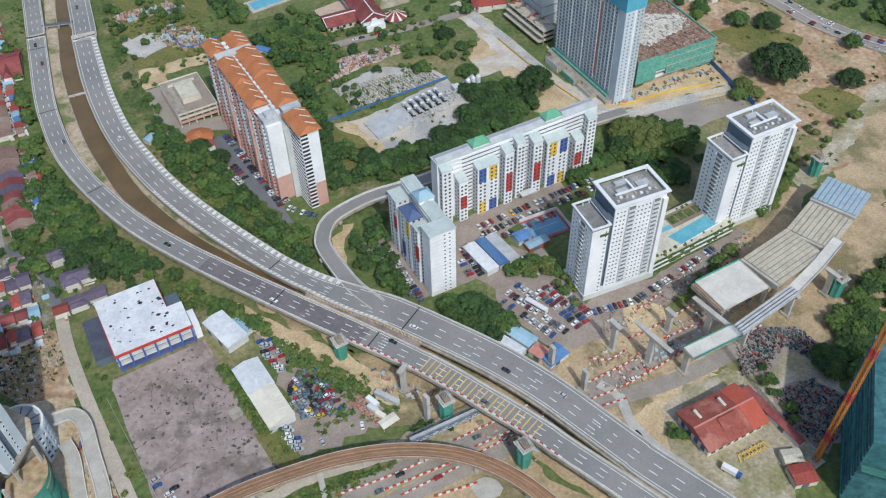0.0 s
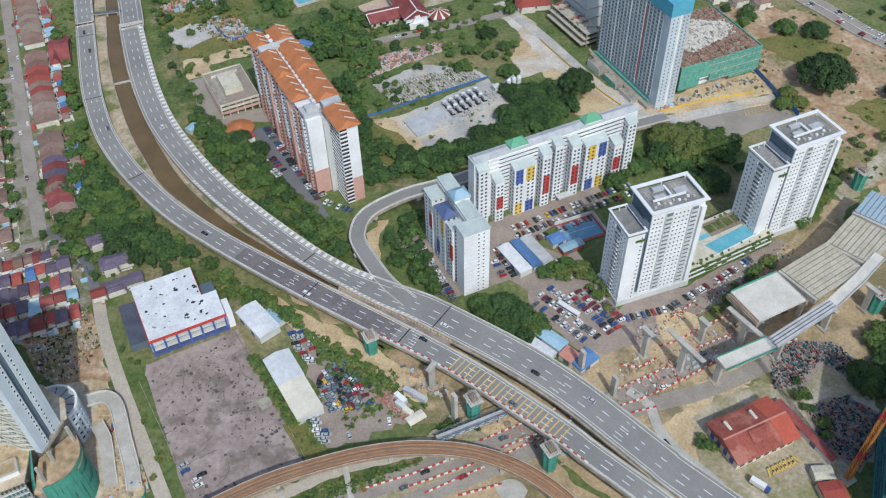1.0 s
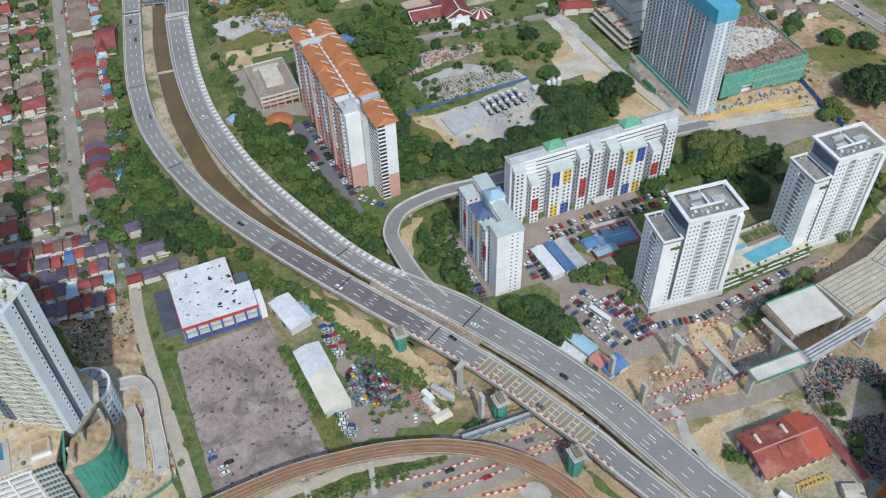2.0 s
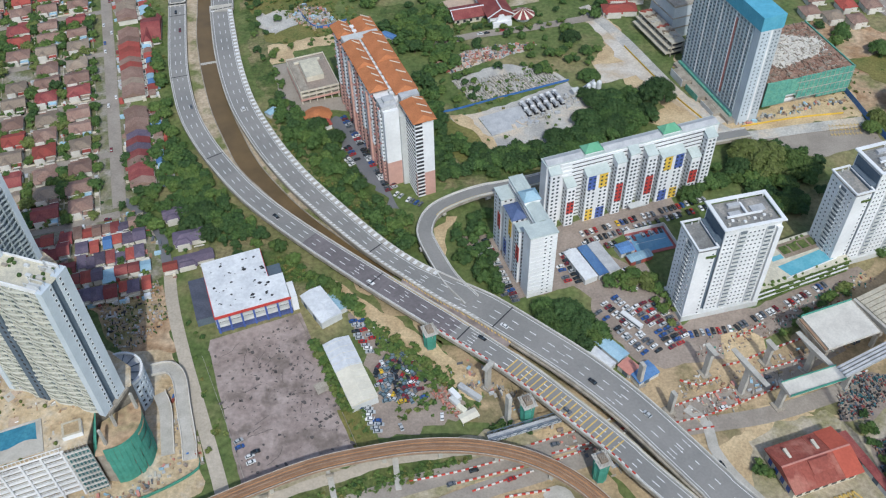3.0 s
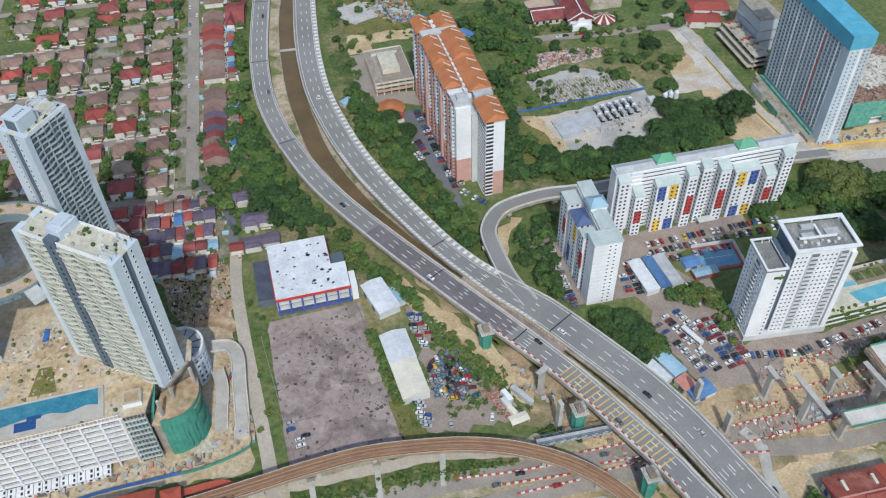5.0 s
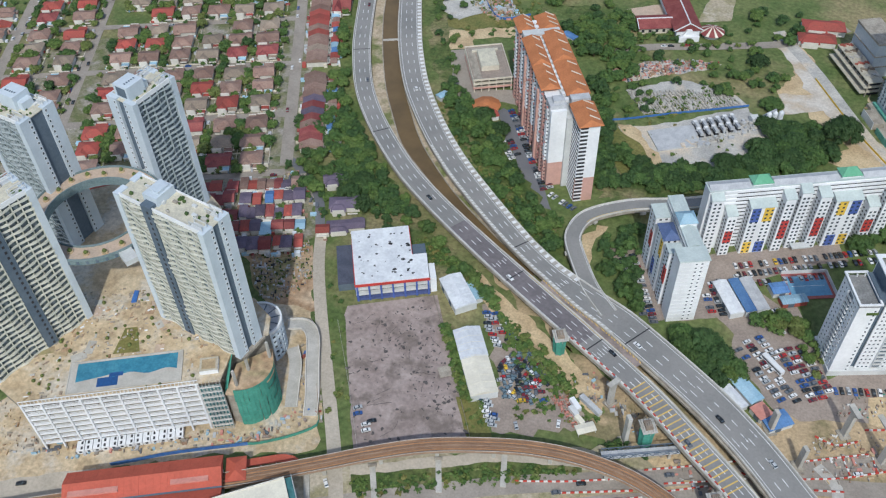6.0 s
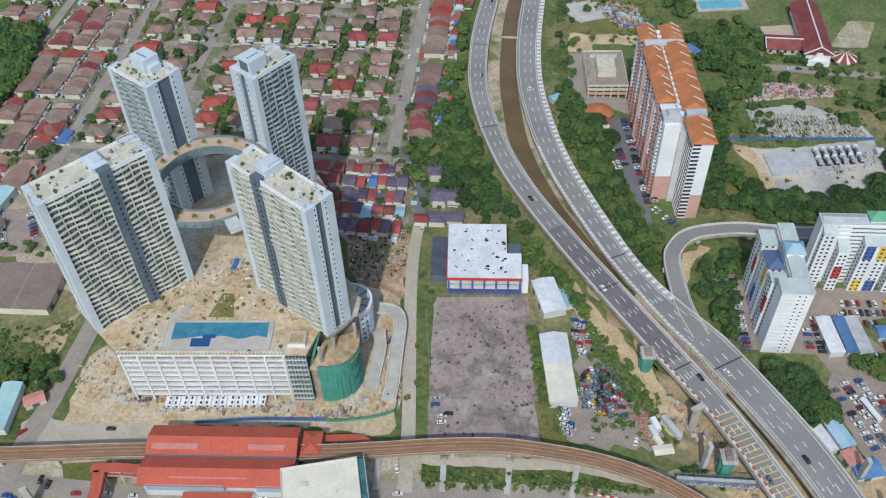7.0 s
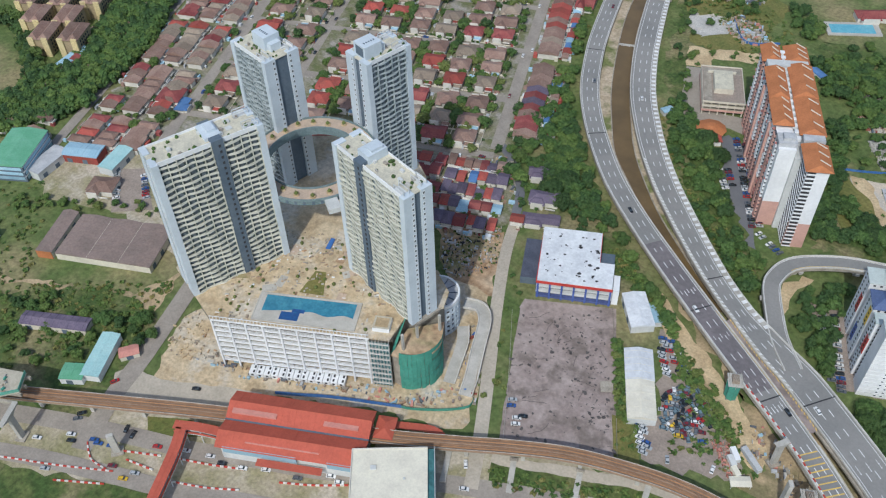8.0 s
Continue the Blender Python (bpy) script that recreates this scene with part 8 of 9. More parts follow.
# apartment blocks far off
for i, (x, y, a) in enumerate(((-626, 262, 122), (-604, 276, 122), (-600, 250, 122), (-580, 264, 122), (-574, 240, 122), (-556, 252, 122), (-586, 292, 122), (-646, 285, 122))):
    ap = thing("apartment_block", "tan walk-up apartments with yellow gable ends and brown roofs", "apartment block", x, y, 0, a, group="yellow walk-up apartments")
    part("wall", Geo().box(-11, -7, 0, 11, 7, 14), "wall_tan", ap)
    part("stair_tower", Geo().box(-12.0, -7.4, 0, -10.8, -3.0, 15), "wall_yellow", ap)
    part("stair_tower", Geo().box(-12.0, 3.0, 0, -10.8, 7.4, 15), "wall_yellow", ap)
    wins = Geo()
    part("roof", Geo().hip(-12, -8, 12, 0, 14, 3.0).hip(-12, 0, 12, 8, 14, 3.0), "roof_brown", ap)
    for k in range(5):
        for j in range(5):
            wins.box(-7 + j * 3, -7.1, 1 + k * 2.9, -5.4 + j * 3, -6.95, 2.6 + k * 2.9)
    part("far_window", wins, "dark", ap, kind="stuff")

# ---- station, footbridge, box building ----
stn = thing("rail_station", "elevated rail station under two long red roofs", "rail station", -193, 121, 0, 28.7)
part("platform_hall", Geo().box(-32, -12.5, 0, 32, 13, 9), "wall_grey", stn)
part("side_wall", Geo().box(-30, -14.2, 8, 4, -13.4, 12.5).box(18, -14.2, 8, 30, -13.4, 12.5), "roof_sky", stn, "pale blue-white side panels")
sr1 = part("roof", Geo().gable(-33.5, 0.4, 33.5, 15.5, 12.6, 3.4), "roof_station", stn, "long red sheet roof")
sr2 = part("roof", Geo().gable(-33.5, -14.6, 33.5, -0.2, 12.2, 3.2), "roof_station", stn, "long red sheet roof")
part("skylight", Geo().box(-31, 2.6, 13.6, -10, 6.4, 14.7).box(12, 2.8, 13.8, 28, 6.0, 14.7).box(-20, -11.4, 13.2, 14, -9.0, 13.9), "roof_faded", stn, "paler roof sheets")
part("gutter", Geo().box(-33.5, -0.25, 12.0, 33.5, 0.45, 12.7), "wall_slate", stn)
part("lower_canopy", Geo().box(-14, -18, 7.4, 16, -14.6, 7.9), "roof_station", stn)
rm = Geo().gable(-0.1, 0.4, 0.1, 15.5, 12.7, 3.4).mesh("roof_rib", "roof_station")
rm2 = Geo().gable(-0.1, -14.6, 0.1, -0.2, 12.3, 3.2).mesh("roof_rib", "roof_station")
for i in range(22):
    part("roof_rib", rm, None, sr1, at=Matrix.Translation((-32 + i * 3.05, 0, 0)))
    part("roof_rib", rm2, None, sr2, at=Matrix.Translation((-32 + i * 3.05, 0, 0)))
part("entrance_roof", Geo().hip(34, 4, 43, 16, 9, 2), "roof_station", stn)
part("entrance_hall", Geo().box(35, 5, 0, 42, 15, 9), "wall_cream", stn)


def covered_way(label, pts, z, w, posts=True):
    line = smooth(pts, 3)
    t = thing("covered_walkway", label, "walkway")
    part("walk_roof", ribbon(ribbon(Geo(), line, -w / 2, 0.0, 3.4 + 0.0, thick=0.2), line, 0.0, w / 2, 3.5, thick=0.2), "roof_station", t, "red sheet roof")
    if z:
        part("walk_deck", ribbon(Geo(), line, -w / 2 + 0.2, w / 2 - 0.2, 0, thick=0.8), "wall_grey", t)
        part("walk_side", ribbon(ribbon(Geo(), line, -w / 2 + 0.1, -w / 2 + 0.3, 1.3, thick=1.3), line, w / 2 - 0.3, w / 2 - 0.1, 1.3, thick=1.3), "roof_station", t)
    pm = Geo().box(-0.2, -w / 2 + 0.2, -z, 0.2, -w / 2 + 0.5, 3.4).box(-0.2, w / 2 - 0.5, -z, 0.2, w / 2 - 0.2, 3.4).mesh("post", "wall_grey")
    for p, a in along(line, 7 if not z else 11, 2):
        part("post", pm, None, t, at=Matrix.Translation(p) @ pose(0, 0, 0, 0, 0, a))


covered_way("red-roofed footbridge over the main road", [(-236, 90, 7), (-229, 80, 7), (-219, 62, 7), (-206, 38, 7)], 7.0, 5.0)
covered_way("red-roofed footbridge leading to the station", [(-240, 89, 7), (-230, 95, 7), (-219, 100, 7)], 7.0, 4.5)
covered_way("red-roofed curved walkway beside the station", [(-166, 153, 0.5), (-158, 158, 0.5), (-149, 163, 0.5), (-143, 163, 0.5), (-138, 159, 0.5)], 0, 4.0)
bx = thing("station_box", "cream-roofed concrete box beside the station, half netted", "building", -143.5, 128.5, 0, 40)
part("wall", Geo().box(-16, -12, 0, 16, 12, 16.5), "wall_grey", bx)
part("roof", Geo().box(-16.4, -12.4, 16.5, 16.4, 12.4, 17.4), "roof_cream", bx, "flat cream roof")
part("parapet", Geo().box(-16.4, 12.0, 17.4, 16.4, 12.4, 18).box(-16.4, -12.4, 17.4, -16.0, 12.0, 18), "white_concrete", bx)
part("safety_net", Geo().box(16.5, -12.5, 0, 19.2, 12.5, 16), "net_teal", bx, "dark green netting")
sc = Geo()
for i in range(9):
    sc.box(19.3, -12.4 + i * 3.1, 0, 19.5, -12.2 + i * 3.1, 18)
for k in range(8):
    sc.box(16.6, -12.5, 2 + k * 2.2, 19.6, -12.3, 2.2 + k * 2.2), sc.box(19.3, -12.5, 2 + k * 2.2, 19.5, 12.5, 2.2 + k * 2.2)
part("scaffold", sc, "wall_grey", bx, "grey scaffold tubes")
part("roof_hatch", Geo().box(-8, 2, 17.4, -5.5, 4, 18.1), "wall_grey", bx)
part("roof_hatch", Geo().box(6, -3, 17.4, 7, -2, 18), "wall_grey", bx)

# ---- road works: piers, decks, beams ----
for (ax, ay), (bx, by) in (((-111.2, 174.8), (-103.9, 161.0)), ((-85.1, 189.1), (-78.7, 173.6)), ((-58.2, 202.4), (-53.4, 185.9)), ((-137, 160.6), (-130, 147.4))):
    cv = thing("culvert_slab", "pale concrete slab crossing the roadside ditch", "culvert", (ax + bx) / 2, (ay + by) / 2, 0, math.degrees(math.atan2(by - ay, bx - ax)), group="ditch crossings")
    part("slab", Geo().box(-8.2, -1.3, 0.2, 8.2, 1.3, 1.0), "concrete", cv)
    part("headwall", Geo().box(-8.6, -1.9, 0, -7.6, 1.9, 2.0), "stained_concrete", cv, "stained headwall below the viaduct")


def bare_pier(label, x, y, h, deg=30, head=0.0, wrap=0.0):
    t = thing("bridge_pier", label, "bridge pier", x, y, 0, deg, group="new bridge piers")
    sh_ = part("shaft", Geo().box(-0.9, -1.5, 0, 0.9, 1.5, h - 0.4 if head else h), "concrete", t)
    part("footing", Geo().box(-2.4, -2.8, 0, 2.4, 2.8, 0.9), "stained_concrete", t)
    if head:
        part("crosshead", Geo().prism([(-1.1, -1.6), (1.1, -1.6), (1.1, 1.6), (-1.1, 1.6)], h - 2.4, h, shrink=[(-1.3, -head / 2), (1.3, -head / 2), (1.3, head / 2), (-1.3, head / 2)]), "concrete", sh_)
    if wrap:
        ring = [((2.6 + 0.5 * (i % 2)) * math.cos(i * math.pi / 8 + 0.4), (3.2 + 0.4 * (i % 2)) * math.sin(i * math.pi / 8 + 0.4)) for i in range(16)]
        part("safety_net", Geo().prism(ring, 1.0, wrap - 1.5, shrink=[(x * 1.15, y * 1.12) for x, y in ring]), "net_green", t, "green safety netting in folds")
        part("platform", Geo().box(-3.4, -3.9, wrap - 1.6, 3.4, 3.9, wrap - 1.3), "concrete", t)
        part("form_box", Geo().box(-1.6, -2.2, wrap - 1.3, 1.6, 2.2, wrap + 0.2), "roof_tan", t, "timber formwork box")
        g = Geo()
        for k in range(16):
            x, y = ring[k]
            g.box(x * 1.16 - 0.09, y * 1.13 - 0.09, wrap - 3, x * 1.16 + 0.09, y * 1.13 + 0.09, wrap + 0.6)
        for k in range(7):
            g.box(-1.2 + k * 0.4, -0.1 - (k % 2), wrap + 0.2, -1.05 + k * 0.4, 0.05 - (k % 2), wrap + 2.4)
        part("rebar", g, "parapet_grey", t, "grey poles and starter bars", kind="stuff")


bare_pier("single concrete pier without a deck", -9.5, 228, 20, 35)
bare_pier("concrete pier with a hammerhead beside the flyover", -20.7, 246, 17, -30, 7)
for x, y, w in ((-52, 267, 14), (-1, 230, 16), (33, 204, 17), (222, 392, 15), (203, 298, 15)):
    bare_pier("bridge pier wrapped in green netting", x, y, w - 1, 30, 0, w)
for x, y, h, hd in ((51, 257, 16, 0), (65, 243, 15, 0), (82.4, 266.8, 19.5, 8), (98.6, 257.6, 21, 24), (112, 277, 15, 7), (131, 275, 17, 24), (147, 267, 16, 8), (175, 286, 16, 8), (199, 299, 16, 9), (115, 252, 16, 9)):
    bare_pier("bare concrete bridge pier of the road works", x, y, h, 33 if hd < 20 else 35, hd)
bare_pier("bare concrete pier standing in a dirt island", -255.5, 66, 14, -35)
bare_pier("concrete pier under a viaduct end", -297, 43, 19, 30, 14)
ve = thing("bridge_deck", "ragged end of an unfinished viaduct deck", "bridge deck")
part("slab", Geo().prism([(-345, 40), (-330, 30), (-308, 46), (-303, 53), (-310, 61), (-322, 55)], 19.0, 20.0), "girder_tan", ve)
for i in range(4):
    part("girder", Geo().beam((-340 + i * 3, 41 - i * 3, 18.0), (-307 + i * 2.4, 61 - i * 4, 18.0), 1.2, 1.8), "stained_concrete", ve)
for a, b in (((-303, 53, 21), (-310, 61, 21)), ((-308, 46, 21), (-303, 53, 21)), ((-330, 30, 21), (-308, 46, 21))):
    part("edge_net", Geo().beam(a, b, 0.2, 2.0), "net_pale", ve)
g = Geo()
for i in range(40):
    g.obox(-328 + (i * 5.3) % 20, 41 + (i * 3.1) % 13, 20, 20.3 + (i * 0.31) % 0.9, 0.5 + (i * 0.7) % 1.6, 0.4 + (i * 0.3) % 0.7, i * 41, i % 3)
part("formwork", g, ["roof_tan", "parapet_grey", "net_green"], ve, "formwork and tools on the deck", kind="stuff")
dk = thing("bridge_deck", "pale new bridge deck slab on piers", "bridge deck", 144.5, 291, 0, 28.5)
part("slab", Geo().box(-14.5, -10.5, 17.0, 14.5, 10.5, 18.4), "white_concrete", dk)
part("edge_net", Geo().box(-14.8, 10.5, 17.0, 14.5, 10.9, 19.4), "net_green", dk)
for i in range(5):
    part("girder", Geo().box(-14.5, -9.6 + i * 4.4, 15.4, 14.5, -8.6 + i * 4.4, 17.0), "concrete", dk)
for a, b in ((-16.4, -14.6), (14.6, 16.4)):
    part("cross_beam", Geo().box(a, -11, 14.5, b, 11, 17.1), "stained_concrete", dk)
part("rebar", Geo().box(-16.0, -10, 17.2, -14.7, 10, 17.8), "rail_brown", dk)
for nm, lb, x, y, a, L, W, mt in (("bridge_deck", "row of weathered bridge girders on piers", 176, 310, 35.5, 35, 24, "girder_tan"), ("bridge_deck", "weathered bridge girders further along", 202, 332, 48, 28, 25, "girder_tan"), ("bridge_deck", "bridge deck covered with blue-grey sheets", 221, 354, 50, 22, 25, "sheet_blue")):
    d = thing(nm, lb, "bridge deck", x, y, 0, a, group="girder spans")
    n = 9
    for i in range(n):
        part("girder", Geo().box(-L / 2, -W / 2 + i * W / n, 16.4, L / 2, -W / 2 + (i + 1) * W / n - 0.35, 18.2), mt, d)
    part("cross_beam", Geo().box(-L / 2 - 1.6, -W / 2, 14.4, -L / 2 - 0.1, W / 2, 17.6), "concrete", d)
    for j in (-1, 1):
        part("column", Geo().box(-L / 2 - 1.7, j * W / 4 - 1, 0, -L / 2 + 0.1, j * W / 4 + 1, 14.4), "concrete", d)
BEAM = [(114, 249, 17.5), (140, 262, 17.5), (175, 287, 17.5), (193, 304, 17.5), (208, 320, 17.5)]
for i, (p, q) in enumerate(zip(BEAM, BEAM[1:])):
    d = thing("ramp_span", ("pale ramp deck span with green edge netting", "pair of grey ramp girders between piers", "narrow white ramp deck span", "narrow white ramp deck span")[i], "bridge deck", group="ramp spans")
    P, Q = Vector(p), Vector(q)
    if i == 1:
        s = (Q - P).cross(Vector((0, 0, 1))).normalized()
        for o in (-2.6, -0.9, 0.9, 2.6):
            part("girder", Geo().beam(P + s * o, Q + s * o, 1.1, 2.0), "roof_grey", d)
    else:
        part("slab", Geo().beam(P, Q, 7.5 if i == 0 else 5.5, 1.5), "white_concrete", d)
        s = (Q - P).cross(Vector((0, 0, 1))).normalized() * (3.9 if i == 0 else 2.9)
        for k in (-1, 1):
            part("edge_net", Geo().beam(P + s * k + Vector((0, 0, 0.8)), Q + s * k + Vector((0, 0, 0.8)), 0.2, 1.6), "net_green" if i == 0 else "wall_grey", d)
trs = thing("steel_footbridge", "grey steel truss bridge under the viaduct", "bridge", -17, 214, 5, 26)
part("deck", Geo().box(0, -2, 0, 35, 2, 0.4), "roof_grey", trs)
for s in (-2, 2):
    g = Geo().box(0, s - 0.15, 2.6, 35, s + 0.15, 2.9)
    for i in range(14):
        g.beam((i * 2.5, s, 0.3), (i * 2.5 + (2.5 if i % 2 else 0.0), s, 2.7), 0.18, 0.18)
        g.beam((i * 2.5, s, 2.7), (i * 2.5 + 2.5, s, 0.3), 0.14, 0.14)
    part("truss", g, "wall_slate", trs)
part("support", Geo().box(2, -1.6, -5, 3.2, 1.6, 0).box(30, -1.6, -5, 31.2, 1.6, 0), "concrete", trs)

# ---- netted tower and hoist mast ----
ZN = 46
nt_ = thing("tower_frame", "tower under construction wrapped in dark teal netting", "tower", 0, 0, 0)
part("net_wall", Geo().prism([(187, 235), (167, 182), (193, 172), (213, 225)], 0, ZN), "net_teal", nt_)
for k in range(11):
    part("net_edge", Geo().beam((186.6, 234.4, 4 + k * 3.8), (166.6, 182, 4 + k * 3.8), 0.5, 0.35), "net_green" if k % 4 == 0 else "net_teal", nt_)
part("catch_net", Geo().quad([(167, 181.5, 30), (192, 171.5, 30), (190, 164, 36), (163, 175, 36)]), "net_pale", nt_, "sloping pale green catch net")
mast = thing("hoist_mast", "orange lattice crane mast with maroon sections", "crane mast", 163, 201, 0, 30)
for k in range(17):
    g = Geo()
    for a, b in ((-1, -1), (1, -1), (1, 1), (-1, 1)):
        g.box(a - 0.22, b - 0.22, 0, a + 0.22, b + 0.22, 5.8)
    for s in (-1, 1):
        for j in range(3):
            g.beam((-1, s, j * 2), (1, s, j * 2 + 1.9), 0.25, 0.25), g.beam((s, -1, j * 2), (s, 1, j * 2 + 1.9), 0.25, 0.25)
    part("mast_section", g, "trim_red" if k % 5 == 3 else "crane_orange", mast, at=Matrix.Translation((0, 0, k * 5.8)))
part("base", Geo().box(-3, -3, 0, 3, 3, 1), "concrete", mast)

# ---- site huts, containers, fences, clutter ----
cm_ = [Geo().box(-1.7, -1.3, 0, 1.7, 1.3, 2.5).mesh("site_cabin", "wall_white"), Geo().box(-0.6, -1.36, 0.7, 0.6, -1.25, 1.9).mesh("window", "dark")]
for r in range(2):
    for i in range(13):
        c = new("site_cabin", cm_[0])
        q = Vector((-241.5, 134.8, 0)).lerp(Vector((-200, 159.2, 0)), (i + 0.5) / 13) + Vector((0.507, -0.862, 0)) * (r * 2.7 - 1.2)
        c.matrix_world = pose(q.x, q.y, 0.3, 0, 0, 30.5)
        tagged(c, "white site cabin with dark openings, in a row", "site cabin", "site cabins in front of the podium")
        part("window", cm_[1], None, c)
        part("roof_hatch", Geo().box(0.2 - 0.9 * (i % 2), -0.7, 2.5, 1.1 - 0.9 * (i % 2), 0.8, 2.62), "dark", c)


def container(label, x, y, deg, mt, L=12.2, z=0.6):
    t = thing("container", label, "container", x, y, z, deg, group="site containers")
    part("body", Geo().box(-L / 2, -1.25, 0, L / 2, 1.25, 2.6), mt, t)
    part("door", Geo().box(L / 2, -1.1, 0.1, L / 2 + 0.08, 1.1, 2.5), "wall_grey", t)
    g = Geo()
    for i in range(int(L / 0.8)):
        g.box(-L / 2 + i * 0.8, -1.3, 0.1, -L / 2 + i * 0.8 + 0.3, 1.3, 2.64)
    part("corrugation", g, mt, t)


for lb, x, y, a, mt, L in (("silver steel site container with a long ribbed roof", -28.7, 240.5, -31.6, "roof_grey", 13), ("white steel site container", -35.5, 238.3, -43, "wall_white", 7), ("short pale site container", -31.4, 230.6, -35, "roof_cream", 5), ("grey site container beside rusty bars", -35.2, 234.4, -40, "wall_grey", 5.5)):
    container(lb, x, y, a, mt, L)
sh_ = thing("site_shelter", "low open shelter with a white sheet roof", "shelter", -27.6, 227.1, 0, 37)
part("roof", Geo().gable(-4.6, -2.6, 4.6, 2.6, 2.6, 0.5), "roof_cream", sh_)
for x, y in ((-4.2, -2.2), (4.2, -2.2), (4.2, 2.2), (-4.2, 2.2)):
    part("post", Geo().box(x - 0.1, y - 0.1, 0, x + 0.1, y + 0.1, 2.7), "wall_grey", sh_)


def fence(label, pts, h, mt, cat="fence"):
    line = smooth(pts, 3.6)
    t = thing("fence", label, cat)
    for i, (a, b) in enumerate(zip(line, line[1:])):
        part("panel", Geo().beam(a + Vector((0, 0, h / 2)), b + Vector((0, 0, h / 2)), 0.12, h), mt, t)


fence("blue hoarding along the building site", [(-222, 133, 0.4), (-212.8, 138.8, 0.4), (-198.8, 148.2, 0.4), (-169.3, 164.7, 0.4)], 2.4, "tarp_blue")
fence("green hoarding along the building site", [(-169.3, 164.7, 0.4), (-163.9, 167.4, 0.4), (-151.6, 176.7, 0.4), (-144.4, 184.9, 0.4), (-146, 190, 0.4)], 2.0, "net_green")
fence("brown hoarding along the lane", [(-146, 190, 0.4), (-160, 214, 0.4), (-176, 240, 0.4)], 1.8, "rail_brown")
fence("low wall on the side of the asphalt lot", [(-76, 205, 0.4), (-90, 227, 0.4), (-106, 252, 0.4), (-124, 279, 0.4)], 1.0, "stained_concrete")
fence("low kerb wall on the side of the asphalt lot", [(-118, 175, 0.4), (-140, 210, 0.4), (-164, 246, 0.4)], 0.5, "concrete")
fence("blue hoarding beside the kerb yard", [(-84, 462, 0.4), (-72.3, 457.7, 0.4), (-36.6, 477.7, 0.4), (6.8, 502.1, 0.4)], 1.6, "tarp_blue")
fence("blue hoarding beside the tower site", [(186, 515, 0.4), (193, 494, 0.4), (197, 481, 0.4), (205, 460, 0.4)], 4.0, "tarp_blue")
fence("yellow and blue hoarding of the tower site", [(44, 548, 0.4), (72, 500, 0.4), (96, 466, 0.4)], 1.4, "trim_yellow")
fence("yellow hoarding beside the car park", [(117, 464, 0.4), (151, 477, 0.4), (183, 486, 0.4)], 1.3, "trim_yellow")
fence("blue hoarding round a waste ground", [(-200, 570, 0.4), (-180, 548, 0.4), (-160, 560, 0.4)], 2.0, "tarp_blue")


def heap(label, name, cat, poly, n, smin, smax, mats, hmax, seed, z=0.5, flat=False):
    """Loose clutter strewn over a footprint: many small pieces that nobody could count."""
    r = random.Random(seed)
    g = Geo()
    for x, y in scatter0(poly, n, r):
        s = r.uniform(smin, smax)
        a = r.choice([r.uniform(0, 180), 25, 115])
        g.obox(x, y, 0, z + r.uniform(0.15, hmax), s * r.uniform(0.8, 2.4), s * r.uniform(0.4, 1.0), a, r.randrange(len(mats)))
    thing(name, label, cat, kind="stuff", geo=g, mats=mats)


def scatter0(poly, n, r):
    xs, ys = [p[0] for p in poly], [p[1] for p in poly]
    out = []
    while len(out) < n:
        x, y = r.uniform(min(xs), max(xs)), r.uniform(min(ys), max(ys))
        if in_poly(x, y, poly):
            out.append((x, y))
    return out


def in_poly(x, y, poly):
    odd = False
    for (ax, ay), (bx, by) in zip(poly, poly[1:] + poly[:1]):
        if (ay > y) != (by > y) and x < (bx - ax) * (y - ay) / (by - ay) + ax:
            odd = not odd
    return odd


JUNK = ["stained_concrete", "rail_brown", "roof_grey", "stained_concrete", "concrete", "dirt", "roof_faded", "car_grey", "roof_sky", "yard"]
heap("scrap and building waste beside a road", "scrap_heap", "scrap", [(-86, 513), (-57, 536), (-19, 546), (-22, 538), (-50, 520), (-74, 502)], 420, 0.4, 1.6, ["roof_rust", "roof_faded", "wall_pink", "stained_concrete", "wall_slate", "roof_grey", "rail_brown", "gravel"], 1.0, 1)
heap("waste heaps on a fenced plot", "scrap_heap", "scrap", [(-205, 560), (-180, 545), (-165, 556), (-180, 575), (-200, 580)], 200, 0.6, 2.2, JUNK, 1.6, 2)
heap("blue and red sheds and waste at a field edge", "scrap_heap", "scrap", [(-243, 582), (-205, 596), (-190, 604), (-205, 612), (-243, 596)], 130, 0.8, 3.0, JUNK, 2.0, 3)
# dark scrap colours, deepened to carry the shadow on the yard
DARKJUNK = ["wall_slate", "dark", "stained_concrete", "net_teal", "dark", "roof_maroon", "yard", "wall_slate", "yard"]
heap("dark machine parts and steel in a shaded storage yard", "scrap_heap", "scrap", [(142, 248), (144, 264), (155, 277), (179, 276), (187, 262), (182, 255), (168, 265), (156, 251)], 900, 0.25, 1.0, DARKJUNK, 1.1, 4)
heap("stacks of rusty and blue steel sections", "scrap_heap", "scrap", [(155, 238), (176, 245), (188, 233), (186, 222), (170, 206), (156, 221)], 800, 0.25, 1.1, DARKJUNK + ["rail_brown"], 1.1, 24)
heap("construction clutter round the tower site", "scrap_heap", "scrap", [(76, 528), (108, 470), (118, 466), (190, 500), (186, 506), (125, 478), (84, 535)], 260, 0.5, 2.0, JUNK, 1.4, 5)
heap("construction clutter in front of the podium", "scrap_heap", "scrap", [(-270, 122), (-240, 130), (-200, 150), (-160, 172), (-150, 186), (-160, 190), (-172, 172), (-205, 158), (-262, 132)], 190, 0.4, 1.6, JUNK, 1.0, 6)
